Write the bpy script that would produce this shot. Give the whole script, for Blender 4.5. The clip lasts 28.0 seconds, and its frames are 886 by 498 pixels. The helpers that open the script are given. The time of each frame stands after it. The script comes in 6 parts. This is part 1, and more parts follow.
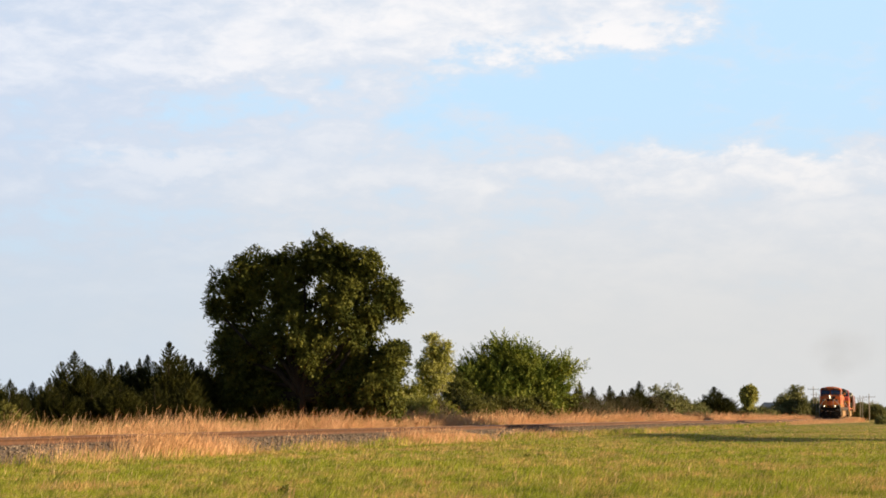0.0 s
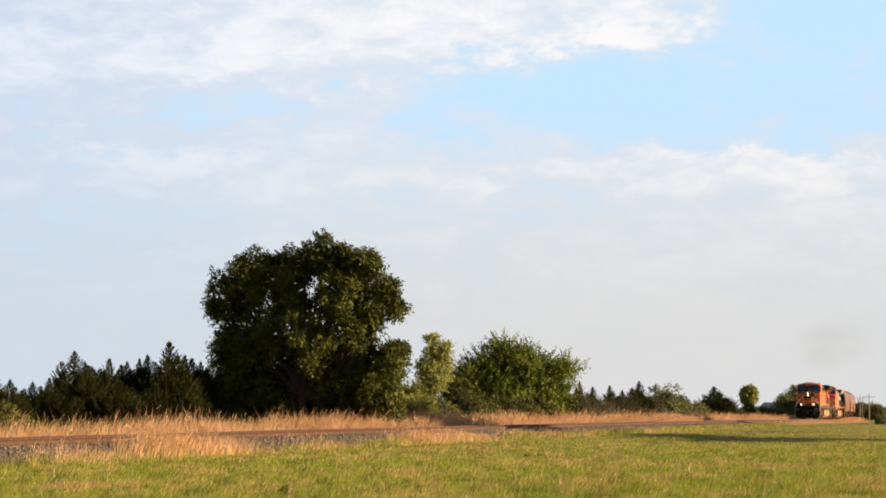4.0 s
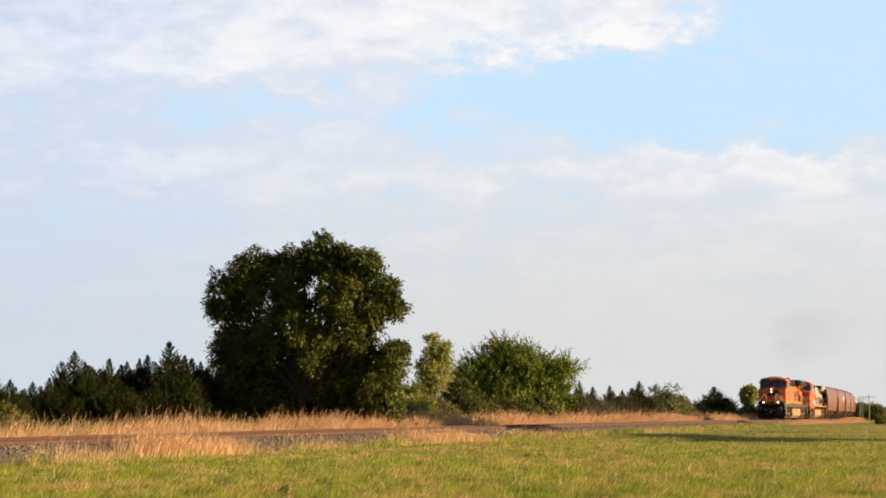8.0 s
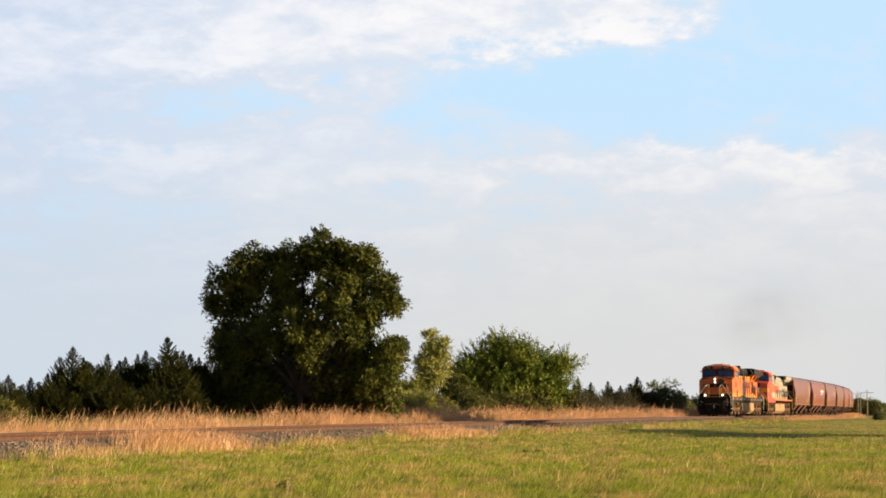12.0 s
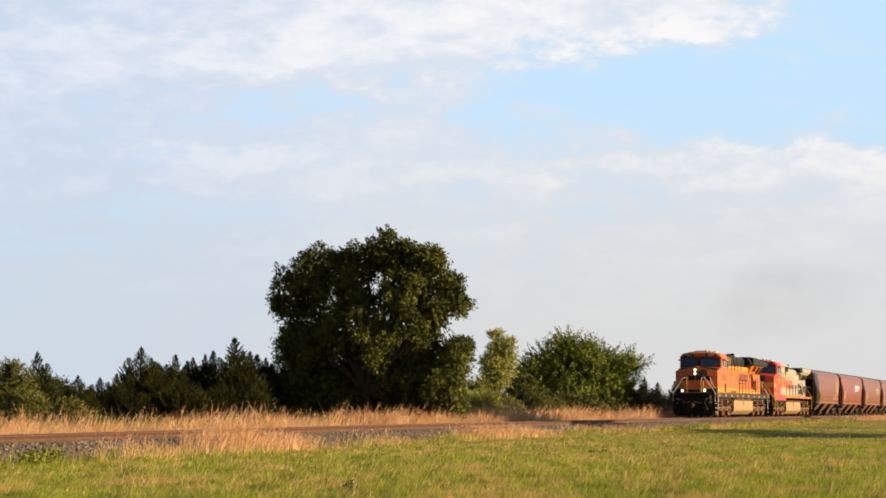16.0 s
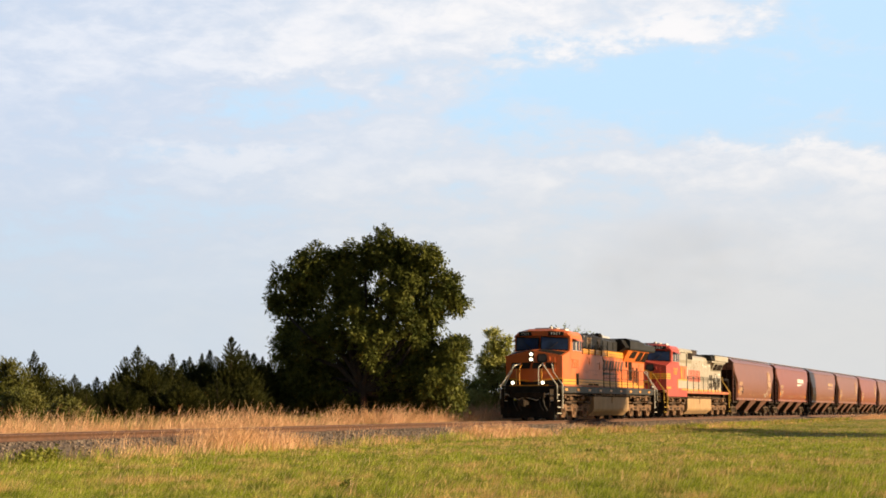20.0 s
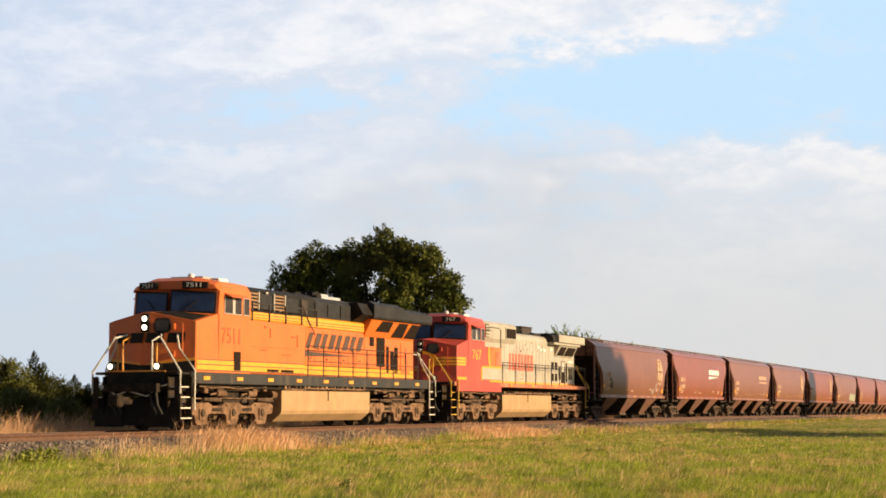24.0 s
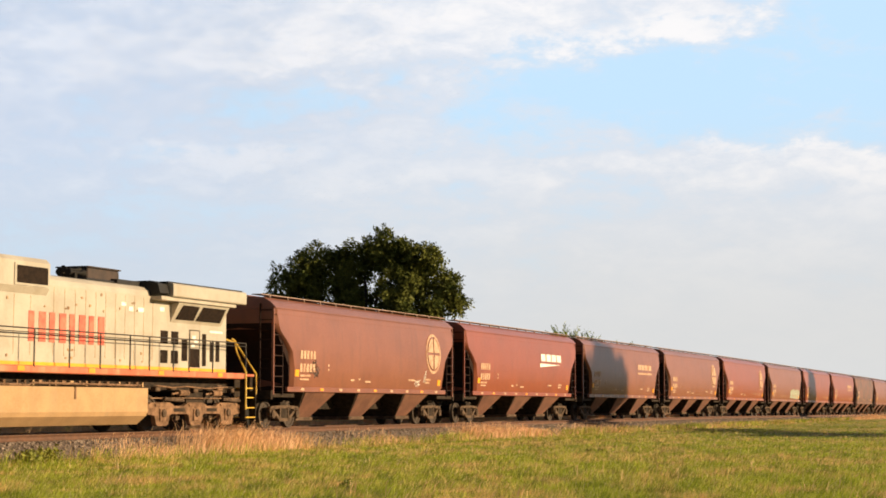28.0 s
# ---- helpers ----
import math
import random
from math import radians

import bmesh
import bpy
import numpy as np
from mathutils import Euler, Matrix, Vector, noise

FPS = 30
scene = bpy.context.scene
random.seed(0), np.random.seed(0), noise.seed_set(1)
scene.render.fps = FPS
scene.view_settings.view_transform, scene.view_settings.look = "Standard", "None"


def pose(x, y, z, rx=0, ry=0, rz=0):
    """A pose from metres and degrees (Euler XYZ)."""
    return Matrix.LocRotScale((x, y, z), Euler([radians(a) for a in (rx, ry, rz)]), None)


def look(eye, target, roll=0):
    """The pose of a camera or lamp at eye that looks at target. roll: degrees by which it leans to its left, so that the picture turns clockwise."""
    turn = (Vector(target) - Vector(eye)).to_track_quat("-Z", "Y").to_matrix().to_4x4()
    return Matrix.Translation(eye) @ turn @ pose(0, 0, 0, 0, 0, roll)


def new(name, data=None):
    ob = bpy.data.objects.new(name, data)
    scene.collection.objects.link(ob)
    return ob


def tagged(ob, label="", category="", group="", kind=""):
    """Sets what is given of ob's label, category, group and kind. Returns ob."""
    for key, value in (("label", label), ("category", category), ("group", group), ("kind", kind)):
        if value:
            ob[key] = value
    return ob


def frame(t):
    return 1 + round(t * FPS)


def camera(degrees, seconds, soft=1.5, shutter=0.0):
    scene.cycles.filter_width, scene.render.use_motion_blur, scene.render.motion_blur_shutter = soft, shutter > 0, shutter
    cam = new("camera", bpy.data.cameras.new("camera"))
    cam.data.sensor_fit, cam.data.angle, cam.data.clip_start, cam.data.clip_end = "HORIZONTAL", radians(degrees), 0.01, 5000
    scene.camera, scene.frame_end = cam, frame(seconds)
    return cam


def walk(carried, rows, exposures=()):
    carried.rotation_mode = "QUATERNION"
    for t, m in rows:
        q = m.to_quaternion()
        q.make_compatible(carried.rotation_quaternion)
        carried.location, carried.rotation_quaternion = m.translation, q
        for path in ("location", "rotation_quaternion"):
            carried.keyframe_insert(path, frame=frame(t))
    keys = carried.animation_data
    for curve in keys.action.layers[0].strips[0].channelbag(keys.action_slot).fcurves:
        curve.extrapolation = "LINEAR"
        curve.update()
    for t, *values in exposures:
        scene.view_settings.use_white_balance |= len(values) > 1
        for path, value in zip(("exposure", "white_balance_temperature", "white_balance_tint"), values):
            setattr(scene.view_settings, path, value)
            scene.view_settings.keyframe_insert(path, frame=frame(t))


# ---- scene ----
cam = camera(29.473, 28.0, soft=1.7, shutter=0.12)
EYE = (0.0, 0.0, 1.31)


def aim(yaw_right, pitch):
    return pose(*EYE, 90 + pitch, 0, -yaw_right)


# a tripod: held, then nudged, swung to the left and held again
walk(cam, [
    (0.0, aim(2.075, 5.533)), (10.5, aim(2.075, 5.533)), (11.0, aim(2.104, 5.533)), (11.5, aim(2.046, 5.446)),
    (12.0, aim(2.134, 5.387)), (12.5, aim(1.987, 5.415)), (14.5, aim(1.517, 5.212)), (15.0, aim(0.988, 5.008)),
    (15.25, aim(0.0, 4.9)), (15.5, aim(-0.867, 4.834)), (15.75, aim(-0.6, 5.15)), (16.0, aim(-0.102, 5.387)),
    (16.5, aim(-0.013, 5.330)), (17.0, aim(0.0, 5.358)), (28.0, aim(0.012, 5.358))],
     [(0.0, 0.0), (13.6, 0.0), (15.0, -0.13), (15.6, -0.10), (16.2, 0.0), (28.0, 0.0)])

# ---- light ----
SUN_AZ, SUN_EL = radians(99), radians(15.5)      # azimuth from +y towards +x
sun_dir = Vector((math.sin(SUN_AZ) * math.cos(SUN_EL), math.cos(SUN_AZ) * math.cos(SUN_EL), math.sin(SUN_EL)))
lamp = new("sun", bpy.data.lights.new("sun", "SUN"))
lamp.data.energy, lamp.data.angle, lamp.data.color = 8.4, radians(0.6), (1.0, 0.75, 0.45)
lamp.matrix_world = look((60, -40, 40), Vector((60, -40, 40)) - sun_dir)


class Nodes:
    """Short hand for building node trees."""

    def __init__(self, tree):
        self.t = tree

    def add(self, kind, **values):
        n = self.t.nodes.new(kind)
        for k, v in values.items():
            if k == "op":
                n.operation = v
            elif k == "blend":
                n.blend_type = v
            elif k == "clamp":
                n.use_clamp = v
        return n

    def link(self, a, b):
        self.t.links.new(a, b)

    def put(self, socket, v):
        if hasattr(v, "is_linked") or hasattr(v, "links"):
            self.t.links.new(v, socket)
        else:
            socket.default_value = v

    def math(self, op, a, b=0.0, clamp=False):
        n = self.t.nodes.new("ShaderNodeMath")
        n.operation, n.use_clamp = op, clamp
        self.put(n.inputs[0], a)
        self.put(n.inputs[1], b)
        return n.outputs[0]

    def mix(self, f, a, b, blend="MIX"):
        n = self.t.nodes.new("ShaderNodeMix")
        n.data_type, n.blend_type = "RGBA", blend
        self.put(n.inputs[0], f)
        self.put(n.inputs[6], a)
        self.put(n.inputs[7], b)
        return n.outputs[2]

    def noise(self, vec, scale, detail=4.0, rough=0.55, warp=0.0):
        n = self.t.nodes.new("ShaderNodeTexNoise")
        n.inputs["Scale"].default_value, n.inputs["Detail"].default_value = scale, detail
        n.inputs["Roughness"].default_value, n.inputs["Distortion"].default_value = rough, warp
        if vec is not None:
            self.link(vec, n.inputs["Vector"])
        return n.outputs["Fac"]

    def ramp(self, f, lo, hi, a=0.0, b=1.0):
        n = self.t.nodes.new("ShaderNodeMapRange")
        n.interpolation_type = "SMOOTHSTEP"
        self.put(n.inputs[0], f)
        for i, v in enumerate((lo, hi, a, b)):
            n.inputs[i + 1].default_value = v
        return n.outputs[0]

    def scaled(self, vec, s):
        n = self.t.nodes.new("ShaderNodeMapping")
        n.inputs["Scale"].default_value = s
        self.link(vec, n.inputs["Vector"])
        return n.outputs[0]


def make_world():
    world = bpy.data.worlds.new("sky")
    scene.world = world
    world.use_nodes = True
    world.node_tree.nodes.clear()
    n = Nodes(world.node_tree)
    out = n.add("ShaderNodeOutputWorld")
    back = n.add("ShaderNodeBackground")
    back.inputs["Strength"].default_value = 0.112
    sky = n.add("ShaderNodeTexSky")
    sky.sky_type, sky.sun_disc = "NISHITA", False
    sky.sun_elevation, sky.sun_rotation = SUN_EL, SUN_AZ
    sky.air_density, sky.dust_density, sky.ozone_density = 1.0, 1.2, 1.5
    d = n.add("ShaderNodeTexCoord").outputs["Generated"]
    sep = n.add("ShaderNodeSeparateXYZ")
    n.link(d, sep.inputs[0])
    x, y, z = sep.outputs
    # clouds: long soft sheets, thinner overhead, with a clear lane in the north-east
    vec = n.scaled(d, (1.0, 1.0, 3.0))
    big = n.noise(vec, 7.0, 6.0, 0.58, 0.4)
    fine = n.noise(n.scaled(d, (1.0, 1.0, 2.4)), 26.0, 5.0, 0.6, 0.3)
    yy = n.math("MAXIMUM", n.math("ABSOLUTE", y), 0.15)
    u, v = n.math("DIVIDE", x, yy), n.math("DIVIDE", z, yy)
    wob = n.math("SUBTRACT", n.noise(n.scaled(d, (1.0, 1.0, 2.0)), 14.0, 6.0, 0.62), 0.5)
    wob2 = n.math("SUBTRACT", n.noise(n.scaled(d, (1.3, 1.0, 2.6)), 11.0, 6.0, 0.65), 0.5)
    u, v = n.math("ADD", u, n.math("MULTIPLY", wob, 0.22)), n.math("ADD", v, n.math("MULTIPLY", wob2, 0.06))

    def blob(u0, v0, a, b, lean):
        du, dv = n.math("SUBTRACT", u, u0), n.math("SUBTRACT", v, v0)
        dv = n.math("SUBTRACT", dv, n.math("MULTIPLY", du, lean))
        e = n.math("ADD", n.math("POWER", n.math("DIVIDE", du, a), 2.0), n.math("POWER", n.math("DIVIDE", dv, b), 2.0))
        return n.ramp(e, 0.1, 1.9, 1.0, 0.0)

    lane = n.math("MAXIMUM", blob(0.235, 0.195, 0.24, 0.036, 0.06), n.math("MULTIPLY", blob(-0.095, 0.19, 0.05, 0.014, 0.0), 0.5))
    lane = n.math("MAXIMUM", lane, n.math("MULTIPLY", blob(0.33, 0.245, 0.13, 0.035, 0.1), 0.9))
    lane = n.math("MAXIMUM", lane, n.math("MULTIPLY", blob(-0.30, 0.09, 0.10, 0.030, 0.0), 0.45))
    lane = n.math("MAXIMUM", lane, n.math("MULTIPLY", blob(-0.14, 0.115, 0.30, 0.012, 0.05), 0.35))
    wisp = n.math("SUBTRACT", n.noise(n.scaled(d, (1.0, 1.0, 2.0)), 60.0, 4.0, 0.6, 0.4), 0.5)
    c = n.math("ADD", n.math("MULTIPLY", big, 1.5), n.math("MULTIPLY", fine, 1.5))
    c = n.math("ADD", c, n.math("MULTIPLY", wisp, 0.55))
    c = n.math("SUBTRACT", c, n.math("MULTIPLY", lane, 0.85))
    cover = n.ramp(c, 0.66, 1.40)
    # cloud cut overhead and behind the tripod, so shaded sides get less fill
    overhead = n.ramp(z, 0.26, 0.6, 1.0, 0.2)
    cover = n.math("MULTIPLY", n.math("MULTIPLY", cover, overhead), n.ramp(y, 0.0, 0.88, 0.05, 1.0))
    lit = n.ramp(c, 1.2, 1.95)
    band = n.math("MAXIMUM", blob(0.06, 0.24, 0.42, 0.045, 0.03), blob(0.28, 0.153, 0.20, 0.022, 0.05))
    puff = n.math("MAXIMUM", blob(0.135, 0.220, 0.10, 0.020, 0.10), blob(0.205, 0.160, 0.07, 0.010, 0.0))
    puff = n.math("MAXIMUM", puff, n.math("MULTIPLY", blob(-0.14, 0.150, 0.05, 0.010, 0.0), 0.7))
    lit = n.math("MULTIPLY", lit, n.math("ADD", n.math("MULTIPLY", band, 0.38), 0.62))
    lit = n.math("MAXIMUM", lit, n.math("MULTIPLY", puff, n.ramp(c, 0.95, 1.5)))
    cloud = n.mix(lit, (6.55, 7.05, 7.85, 1), (8.7, 8.55, 8.6, 1))
    cloud = n.mix(n.ramp(u, -0.28, 0.06, 1.0, 0.0), cloud, (0.85, 0.905, 0.985, 1), "MULTIPLY")
    # blue darkened overhead and to the rear, only to deepen shadows
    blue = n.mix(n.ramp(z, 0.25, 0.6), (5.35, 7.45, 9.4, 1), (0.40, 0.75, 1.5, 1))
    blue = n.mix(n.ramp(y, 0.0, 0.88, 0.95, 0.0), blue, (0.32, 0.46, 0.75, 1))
    blue = n.mix(0.06, blue, sky.outputs[0])
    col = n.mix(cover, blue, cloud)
    haze = n.ramp(z, 0.03, 0.19, 0.9, 0.0)
    col = n.mix(haze, col, n.mix(n.ramp(u, -0.22, 0.12), (5.6, 6.25, 6.95, 1), (6.35, 6.35, 6.25, 1)))
    below = n.ramp(z, -0.05, 0.0, 1.0, 0.0)
    col = n.mix(below, col, (0.9, 0.9, 0.6, 1))
    n.link(col, back.inputs["Color"])
    n.link(back.outputs[0], out.inputs[0])


make_world()

# ---- materials ----


def material(name, colour, second=None, rough=0.6, metal=0.0, scale=3.0, fine=30.0, spread=0.25, bump=0.0, bump_scale=40.0,
             grime=None, grime_amount=0.0, stretch=(1, 1, 1), glow=0.0, thin=False, vary=0.0, spec=0.5):
    """Painted, worn or natural surfaces: two scales of variation, optional streaky grime and relief."""
    m = bpy.data.materials.new(name)
    m.use_nodes = True
    m.node_tree.nodes.clear()
    n = Nodes(m.node_tree)
    out = n.add("ShaderNodeOutputMaterial")
    b = n.add("ShaderNodeBsdfPrincipled")
    vec = n.scaled(n.add("ShaderNodeTexCoord").outputs["Object"], stretch)
    second = second or tuple(c * (1 - spread) for c in colour)
    a, f = n.noise(vec, scale, 5.0), n.noise(vec, fine, 3.0)
    w = n.ramp(n.math("ADD", n.math("MULTIPLY", a, 0.7), n.math("MULTIPLY", f, 0.3)), 0.36, 0.64)
    col = n.mix(w, (*colour, 1), (*second, 1))
    if vary:
        r = n.add("ShaderNodeObjectInfo").outputs["Random"]
        col = n.mix(n.ramp(r, 0.0, 1.0, 0.0, vary), col, (*[c * 0.55 for c in colour], 1))
    if grime_amount:
        g = n.noise(n.scaled(n.add("ShaderNodeTexCoord").outputs["Object"], (1.0, 1.0, 0.22)), 2.2, 6.0, 0.65)
        col = n.mix(n.ramp(g, 0.50, 0.74, 0.0, grime_amount), col, (*grime, 1))
    n.link(col, b.inputs["Base Color"])
    b.inputs["Metallic"].default_value = metal
    b.inputs["Specular IOR Level"].default_value = spec
    n.link(n.ramp(f, 0.3, 0.7, max(0.03, rough - 0.08), min(1.0, rough + 0.08)), b.inputs["Roughness"])
    if bump:
        bp = n.add("ShaderNodeBump")
        bp.inputs["Strength"].default_value, bp.inputs["Distance"].default_value = bump, 0.02
        n.link(n.noise(vec, bump_scale, 4.0), bp.inputs["Height"])
        n.link(bp.outputs[0], b.inputs["Normal"])
    if glow:
        b.inputs["Emission Color"].default_value = (*colour, 1)
        b.inputs["Emission Strength"].default_value = glow
    last = b.outputs[0]
    if thin:
        tr = n.add("ShaderNodeBsdfTranslucent")
        n.link(col, tr.inputs["Color"])
        mx = n.add("ShaderNodeMixShader")
        mx.inputs[0].default_value = 0.12
        n.link(b.outputs[0], mx.inputs[1])
        n.link(tr.outputs[0], mx.inputs[2])
        last = mx.outputs[0]
    n.link(last, out.inputs[0])
    return m


DUST = (0.20, 0.13, 0.08)
M = {
    "orange": material("orange_paint", (0.70, 0.160, 0.027), (0.63, 0.140, 0.024), 0.42, grime=(0.34, 0.10, 0.04), grime_amount=0.5, scale=1.2),
    "yellow": material("yellow_paint", (0.80, 0.355, 0.022), (0.70, 0.29, 0.02), 0.45, grime=DUST, grime_amount=0.3),
    "black": material("black_paint", (0.016, 0.015, 0.014), (0.028, 0.025, 0.022), 0.6, grime=(0.032, 0.026, 0.022), grime_amount=0.3, spec=0.08),
    "sill_grey": material("dark_green_grey_paint", (0.014, 0.014, 0.013), (0.026, 0.024, 0.021), 0.6, grime=DUST, grime_amount=0.4),
    "sooty_brown": material("rusty_stack_steel", (0.055, 0.035, 0.028), (0.03, 0.022, 0.02), 0.8, scale=4.0),
    "roof_grey": material("sooty_roof_paint", (0.026, 0.026, 0.027), (0.016, 0.015, 0.015), 0.6, grime=(0.055, 0.05, 0.045), grime_amount=0.45, spec=0.25),
    "red": material("faded_red_paint", (0.52, 0.072, 0.046), (0.43, 0.058, 0.038), 0.45, grime=DUST, grime_amount=0.3, scale=1.2),
    "silver": material("dirty_silver_paint", (0.43, 0.395, 0.33), (0.36, 0.32, 0.26), 0.5, metal=0.05, grime=(0.30, 0.24, 0.17), grime_amount=0.5, scale=1.5),
    "sill_red": material("worn_red_sill_paint", (0.50, 0.10, 0.045), (0.42, 0.16, 0.08), 0.6, grime=(0.40, 0.26, 0.15), grime_amount=0.8, scale=2.5),
    "truck_dark": material("greasy_cast_steel", (0.135, 0.090, 0.060), (0.05, 0.034, 0.024), 0.9, scale=5.0, bump=0.4, spec=0.15),
    "cream": material("cream_lettering_paint", (0.52, 0.35, 0.235), (0.36, 0.20, 0.125), 0.6, scale=6.0),
    "white": material("white_paint", (0.80, 0.79, 0.76), (0.65, 0.63, 0.58), 0.5),
    "letter_dark": material("dark_lettering_paint", (0.085, 0.045, 0.028), (0.06, 0.034, 0.022), 0.6),
    "letter_red": material("red_lettering_paint", (0.60, 0.085, 0.055), (0.62, 0.16, 0.10), 0.6, scale=5.0),
    "letter_yellow": material("yellow_lettering_paint", (0.80, 0.42, 0.06), (0.70, 0.34, 0.05), 0.6),
    "number_dark": material("worn_number_paint", (0.36, 0.075, 0.03), (0.50, 0.105, 0.03), 0.6),
    "truck": material("dusty_cast_steel", (0.265, 0.155, 0.092), (0.10, 0.056, 0.032), 0.9, scale=5.0, bump=0.4, grime=(0.06, 0.04, 0.028), grime_amount=0.55, spec=0.2),
    "tank": material("dusty_tank_paint", (0.42, 0.265, 0.130), (0.33, 0.205, 0.098), 0.7, grime=(0.30, 0.21, 0.12), grime_amount=0.5, scale=1.5),
    # greasy near-black, which also paints in shade on the chute bodies
    "under": material("greasy_shaded_underframe", (0.020, 0.016, 0.013), (0.05, 0.036, 0.026), 0.9, scale=5.0, spec=0.1),
    "wheel": material("worn_wheel_steel", (0.032, 0.023, 0.018), (0.065, 0.044, 0.03), 0.8, metal=0.1),
    "grille": material("dark_grille", (0.026, 0.017, 0.012), (0.014, 0.010, 0.008), 0.9, scale=8.0, spec=0.1),
    "louvre": material("rusty_louvre", (0.34, 0.20, 0.10), (0.22, 0.12, 0.06), 0.7),
    # blue in the base colour stands for the sky mirrored in the windshield
    "glass": material("sky_painted_cab_glass", (0.030, 0.066, 0.19), (0.020, 0.034, 0.08), 0.05, scale=1.2, spec=0.6),
    "side_glass": material("tinted_cab_glass", (0.03, 0.022, 0.016), (0.05, 0.036, 0.025), 0.12, spec=0.25),
    "gasket": material("window_frame_alloy", (0.55, 0.50, 0.44), (0.42, 0.38, 0.33), 0.5, metal=0.3),
    "gasket_black": material("black_rubber_seal", (0.014, 0.012, 0.012), (0.022, 0.019, 0.018), 0.7, spec=0.2),
    "rail_paint": material("handrail_black", (0.018, 0.015, 0.013), (0.035, 0.026, 0.02), 0.7),
    "rail_gold": material("handrail_golden_yellow", (0.66, 0.42, 0.035), (0.50, 0.30, 0.03), 0.5, grime=DUST, grime_amount=0.3),
    "rail_white": material("handrail_white", (0.72, 0.69, 0.62), (0.55, 0.50, 0.42), 0.5),
    "lamp": material("lit_headlight", (1.0, 0.86, 0.58), glow=4.5),
    "lamp_off": material("headlight_glass", (0.75, 0.72, 0.65), (0.6, 0.58, 0.5), 0.15),
    "hose": material("rubber_hose", (0.02, 0.02, 0.02), (0.04, 0.035, 0.03), 0.7),
    "reflector": material("yellow_reflector", (0.85, 0.37, 0.03), (0.70, 0.28, 0.03), 0.3),
    "brown": material("oxide_brown_car_paint", (0.225, 0.086, 0.053), (0.185, 0.070, 0.044), 0.38, grime=(0.13, 0.06, 0.045), grime_amount=0.5, scale=0.9),
    "brown_red": material("red_oxide_car_paint", (0.25, 0.068, 0.036), (0.205, 0.057, 0.032), 0.36, grime=(0.15, 0.06, 0.04), grime_amount=0.45, scale=0.9),
    "brown_sooty": material("sooty_brown_car_paint", (0.20, 0.085, 0.06), (0.09, 0.065, 0.06), 0.55, grime=(0.04, 0.037, 0.037), grime_amount=0.85, scale=0.7),
    # car-end brown taken near black: dirt plus the end's shade painted in
    "brown_end": material("shaded_car_end_paint", (0.028, 0.013, 0.010), (0.018, 0.010, 0.009), 0.8, spec=0.15),
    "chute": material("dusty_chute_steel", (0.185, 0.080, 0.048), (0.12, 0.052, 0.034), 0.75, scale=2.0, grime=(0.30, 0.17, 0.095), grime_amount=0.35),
    "galv": material("galvanised_walkway", (0.38, 0.27, 0.22), (0.26, 0.18, 0.14), 0.6, metal=0.3),
    "graffiti": material("faded_graffiti_paint", (0.45, 0.52, 0.38), (0.16, 0.14, 0.12), 0.6, scale=7.0),
    "soot": material("soot_stain", (0.055, 0.05, 0.05), (0.10, 0.07, 0.06), 0.7, scale=3.0),
    "rail": material("rusty_rail_steel", (0.125, 0.056, 0.028), (0.075, 0.034, 0.019), 0.75, scale=5.0, bump=0.2),
    "rail_head": material("polished_rail_head", (0.35, 0.27, 0.22), (0.25, 0.17, 0.12), 0.35, metal=0.8),
    "tie": material("weathered_tie_timber", (0.12, 0.09, 0.07), (0.07, 0.05, 0.04), 0.9, scale=4.0),
    "ballast": material("grey_ballast_bed", (0.20, 0.15, 0.115), (0.06, 0.045, 0.036), 0.95, scale=8.0, fine=25.0, bump=1.0, bump_scale=18.0),
    "stone": material("crushed_ballast_stone", (0.30, 0.235, 0.185), (0.095, 0.07, 0.056), 0.95, scale=4.0, fine=14.0),
    "bark": material("grey_brown_bark", (0.045, 0.034, 0.026), (0.025, 0.019, 0.015), 0.95, bump=0.8, bump_scale=15.0, stretch=(1, 1, 0.3)),
    "leaf_dark": material("dark_oak_foliage", (0.044, 0.062, 0.014), (0.19, 0.20, 0.044), 0.6, scale=1.0, fine=5.0, thin=True, spec=0.12),
    "leaf_mid": material("green_shrub_foliage", (0.17, 0.20, 0.034), (0.32, 0.31, 0.06), 0.65, scale=0.7, fine=6.0, thin=True, spec=0.2),
    "leaf_shrub": material("deep_green_tree_foliage", (0.10, 0.155, 0.026), (0.30, 0.33, 0.056), 0.65, scale=0.7, fine=6.0, thin=True, spec=0.2),
    # far leaves greyed: the aerial haze is put into their colour
    "leaf_far": material("hazy_green_far_foliage", (0.155, 0.175, 0.066), (0.30, 0.30, 0.13), 0.7, scale=0.5, fine=4.0, thin=True, spec=0.2),
    "leaf_olive": material("olive_shrub_foliage", (0.12, 0.13, 0.030), (0.20, 0.19, 0.05), 0.65, scale=0.7, fine=6.0, thin=True, spec=0.2),
    "leaf_yellow": material("yellow_green_foliage", (0.35, 0.365, 0.095), (0.50, 0.49, 0.16), 0.65, scale=0.9, fine=6.0, thin=True, spec=0.2),
    "leaf_cedar": material("cedar_foliage", (0.022, 0.030, 0.008), (0.105, 0.108, 0.022), 0.7, scale=1.4, fine=6.0, thin=True, spec=0.2),
    "brush": material("grey_brown_brush", (0.15, 0.125, 0.075), (0.10, 0.095, 0.05), 0.8, scale=1.0, fine=8.0, thin=True, spec=0.2),
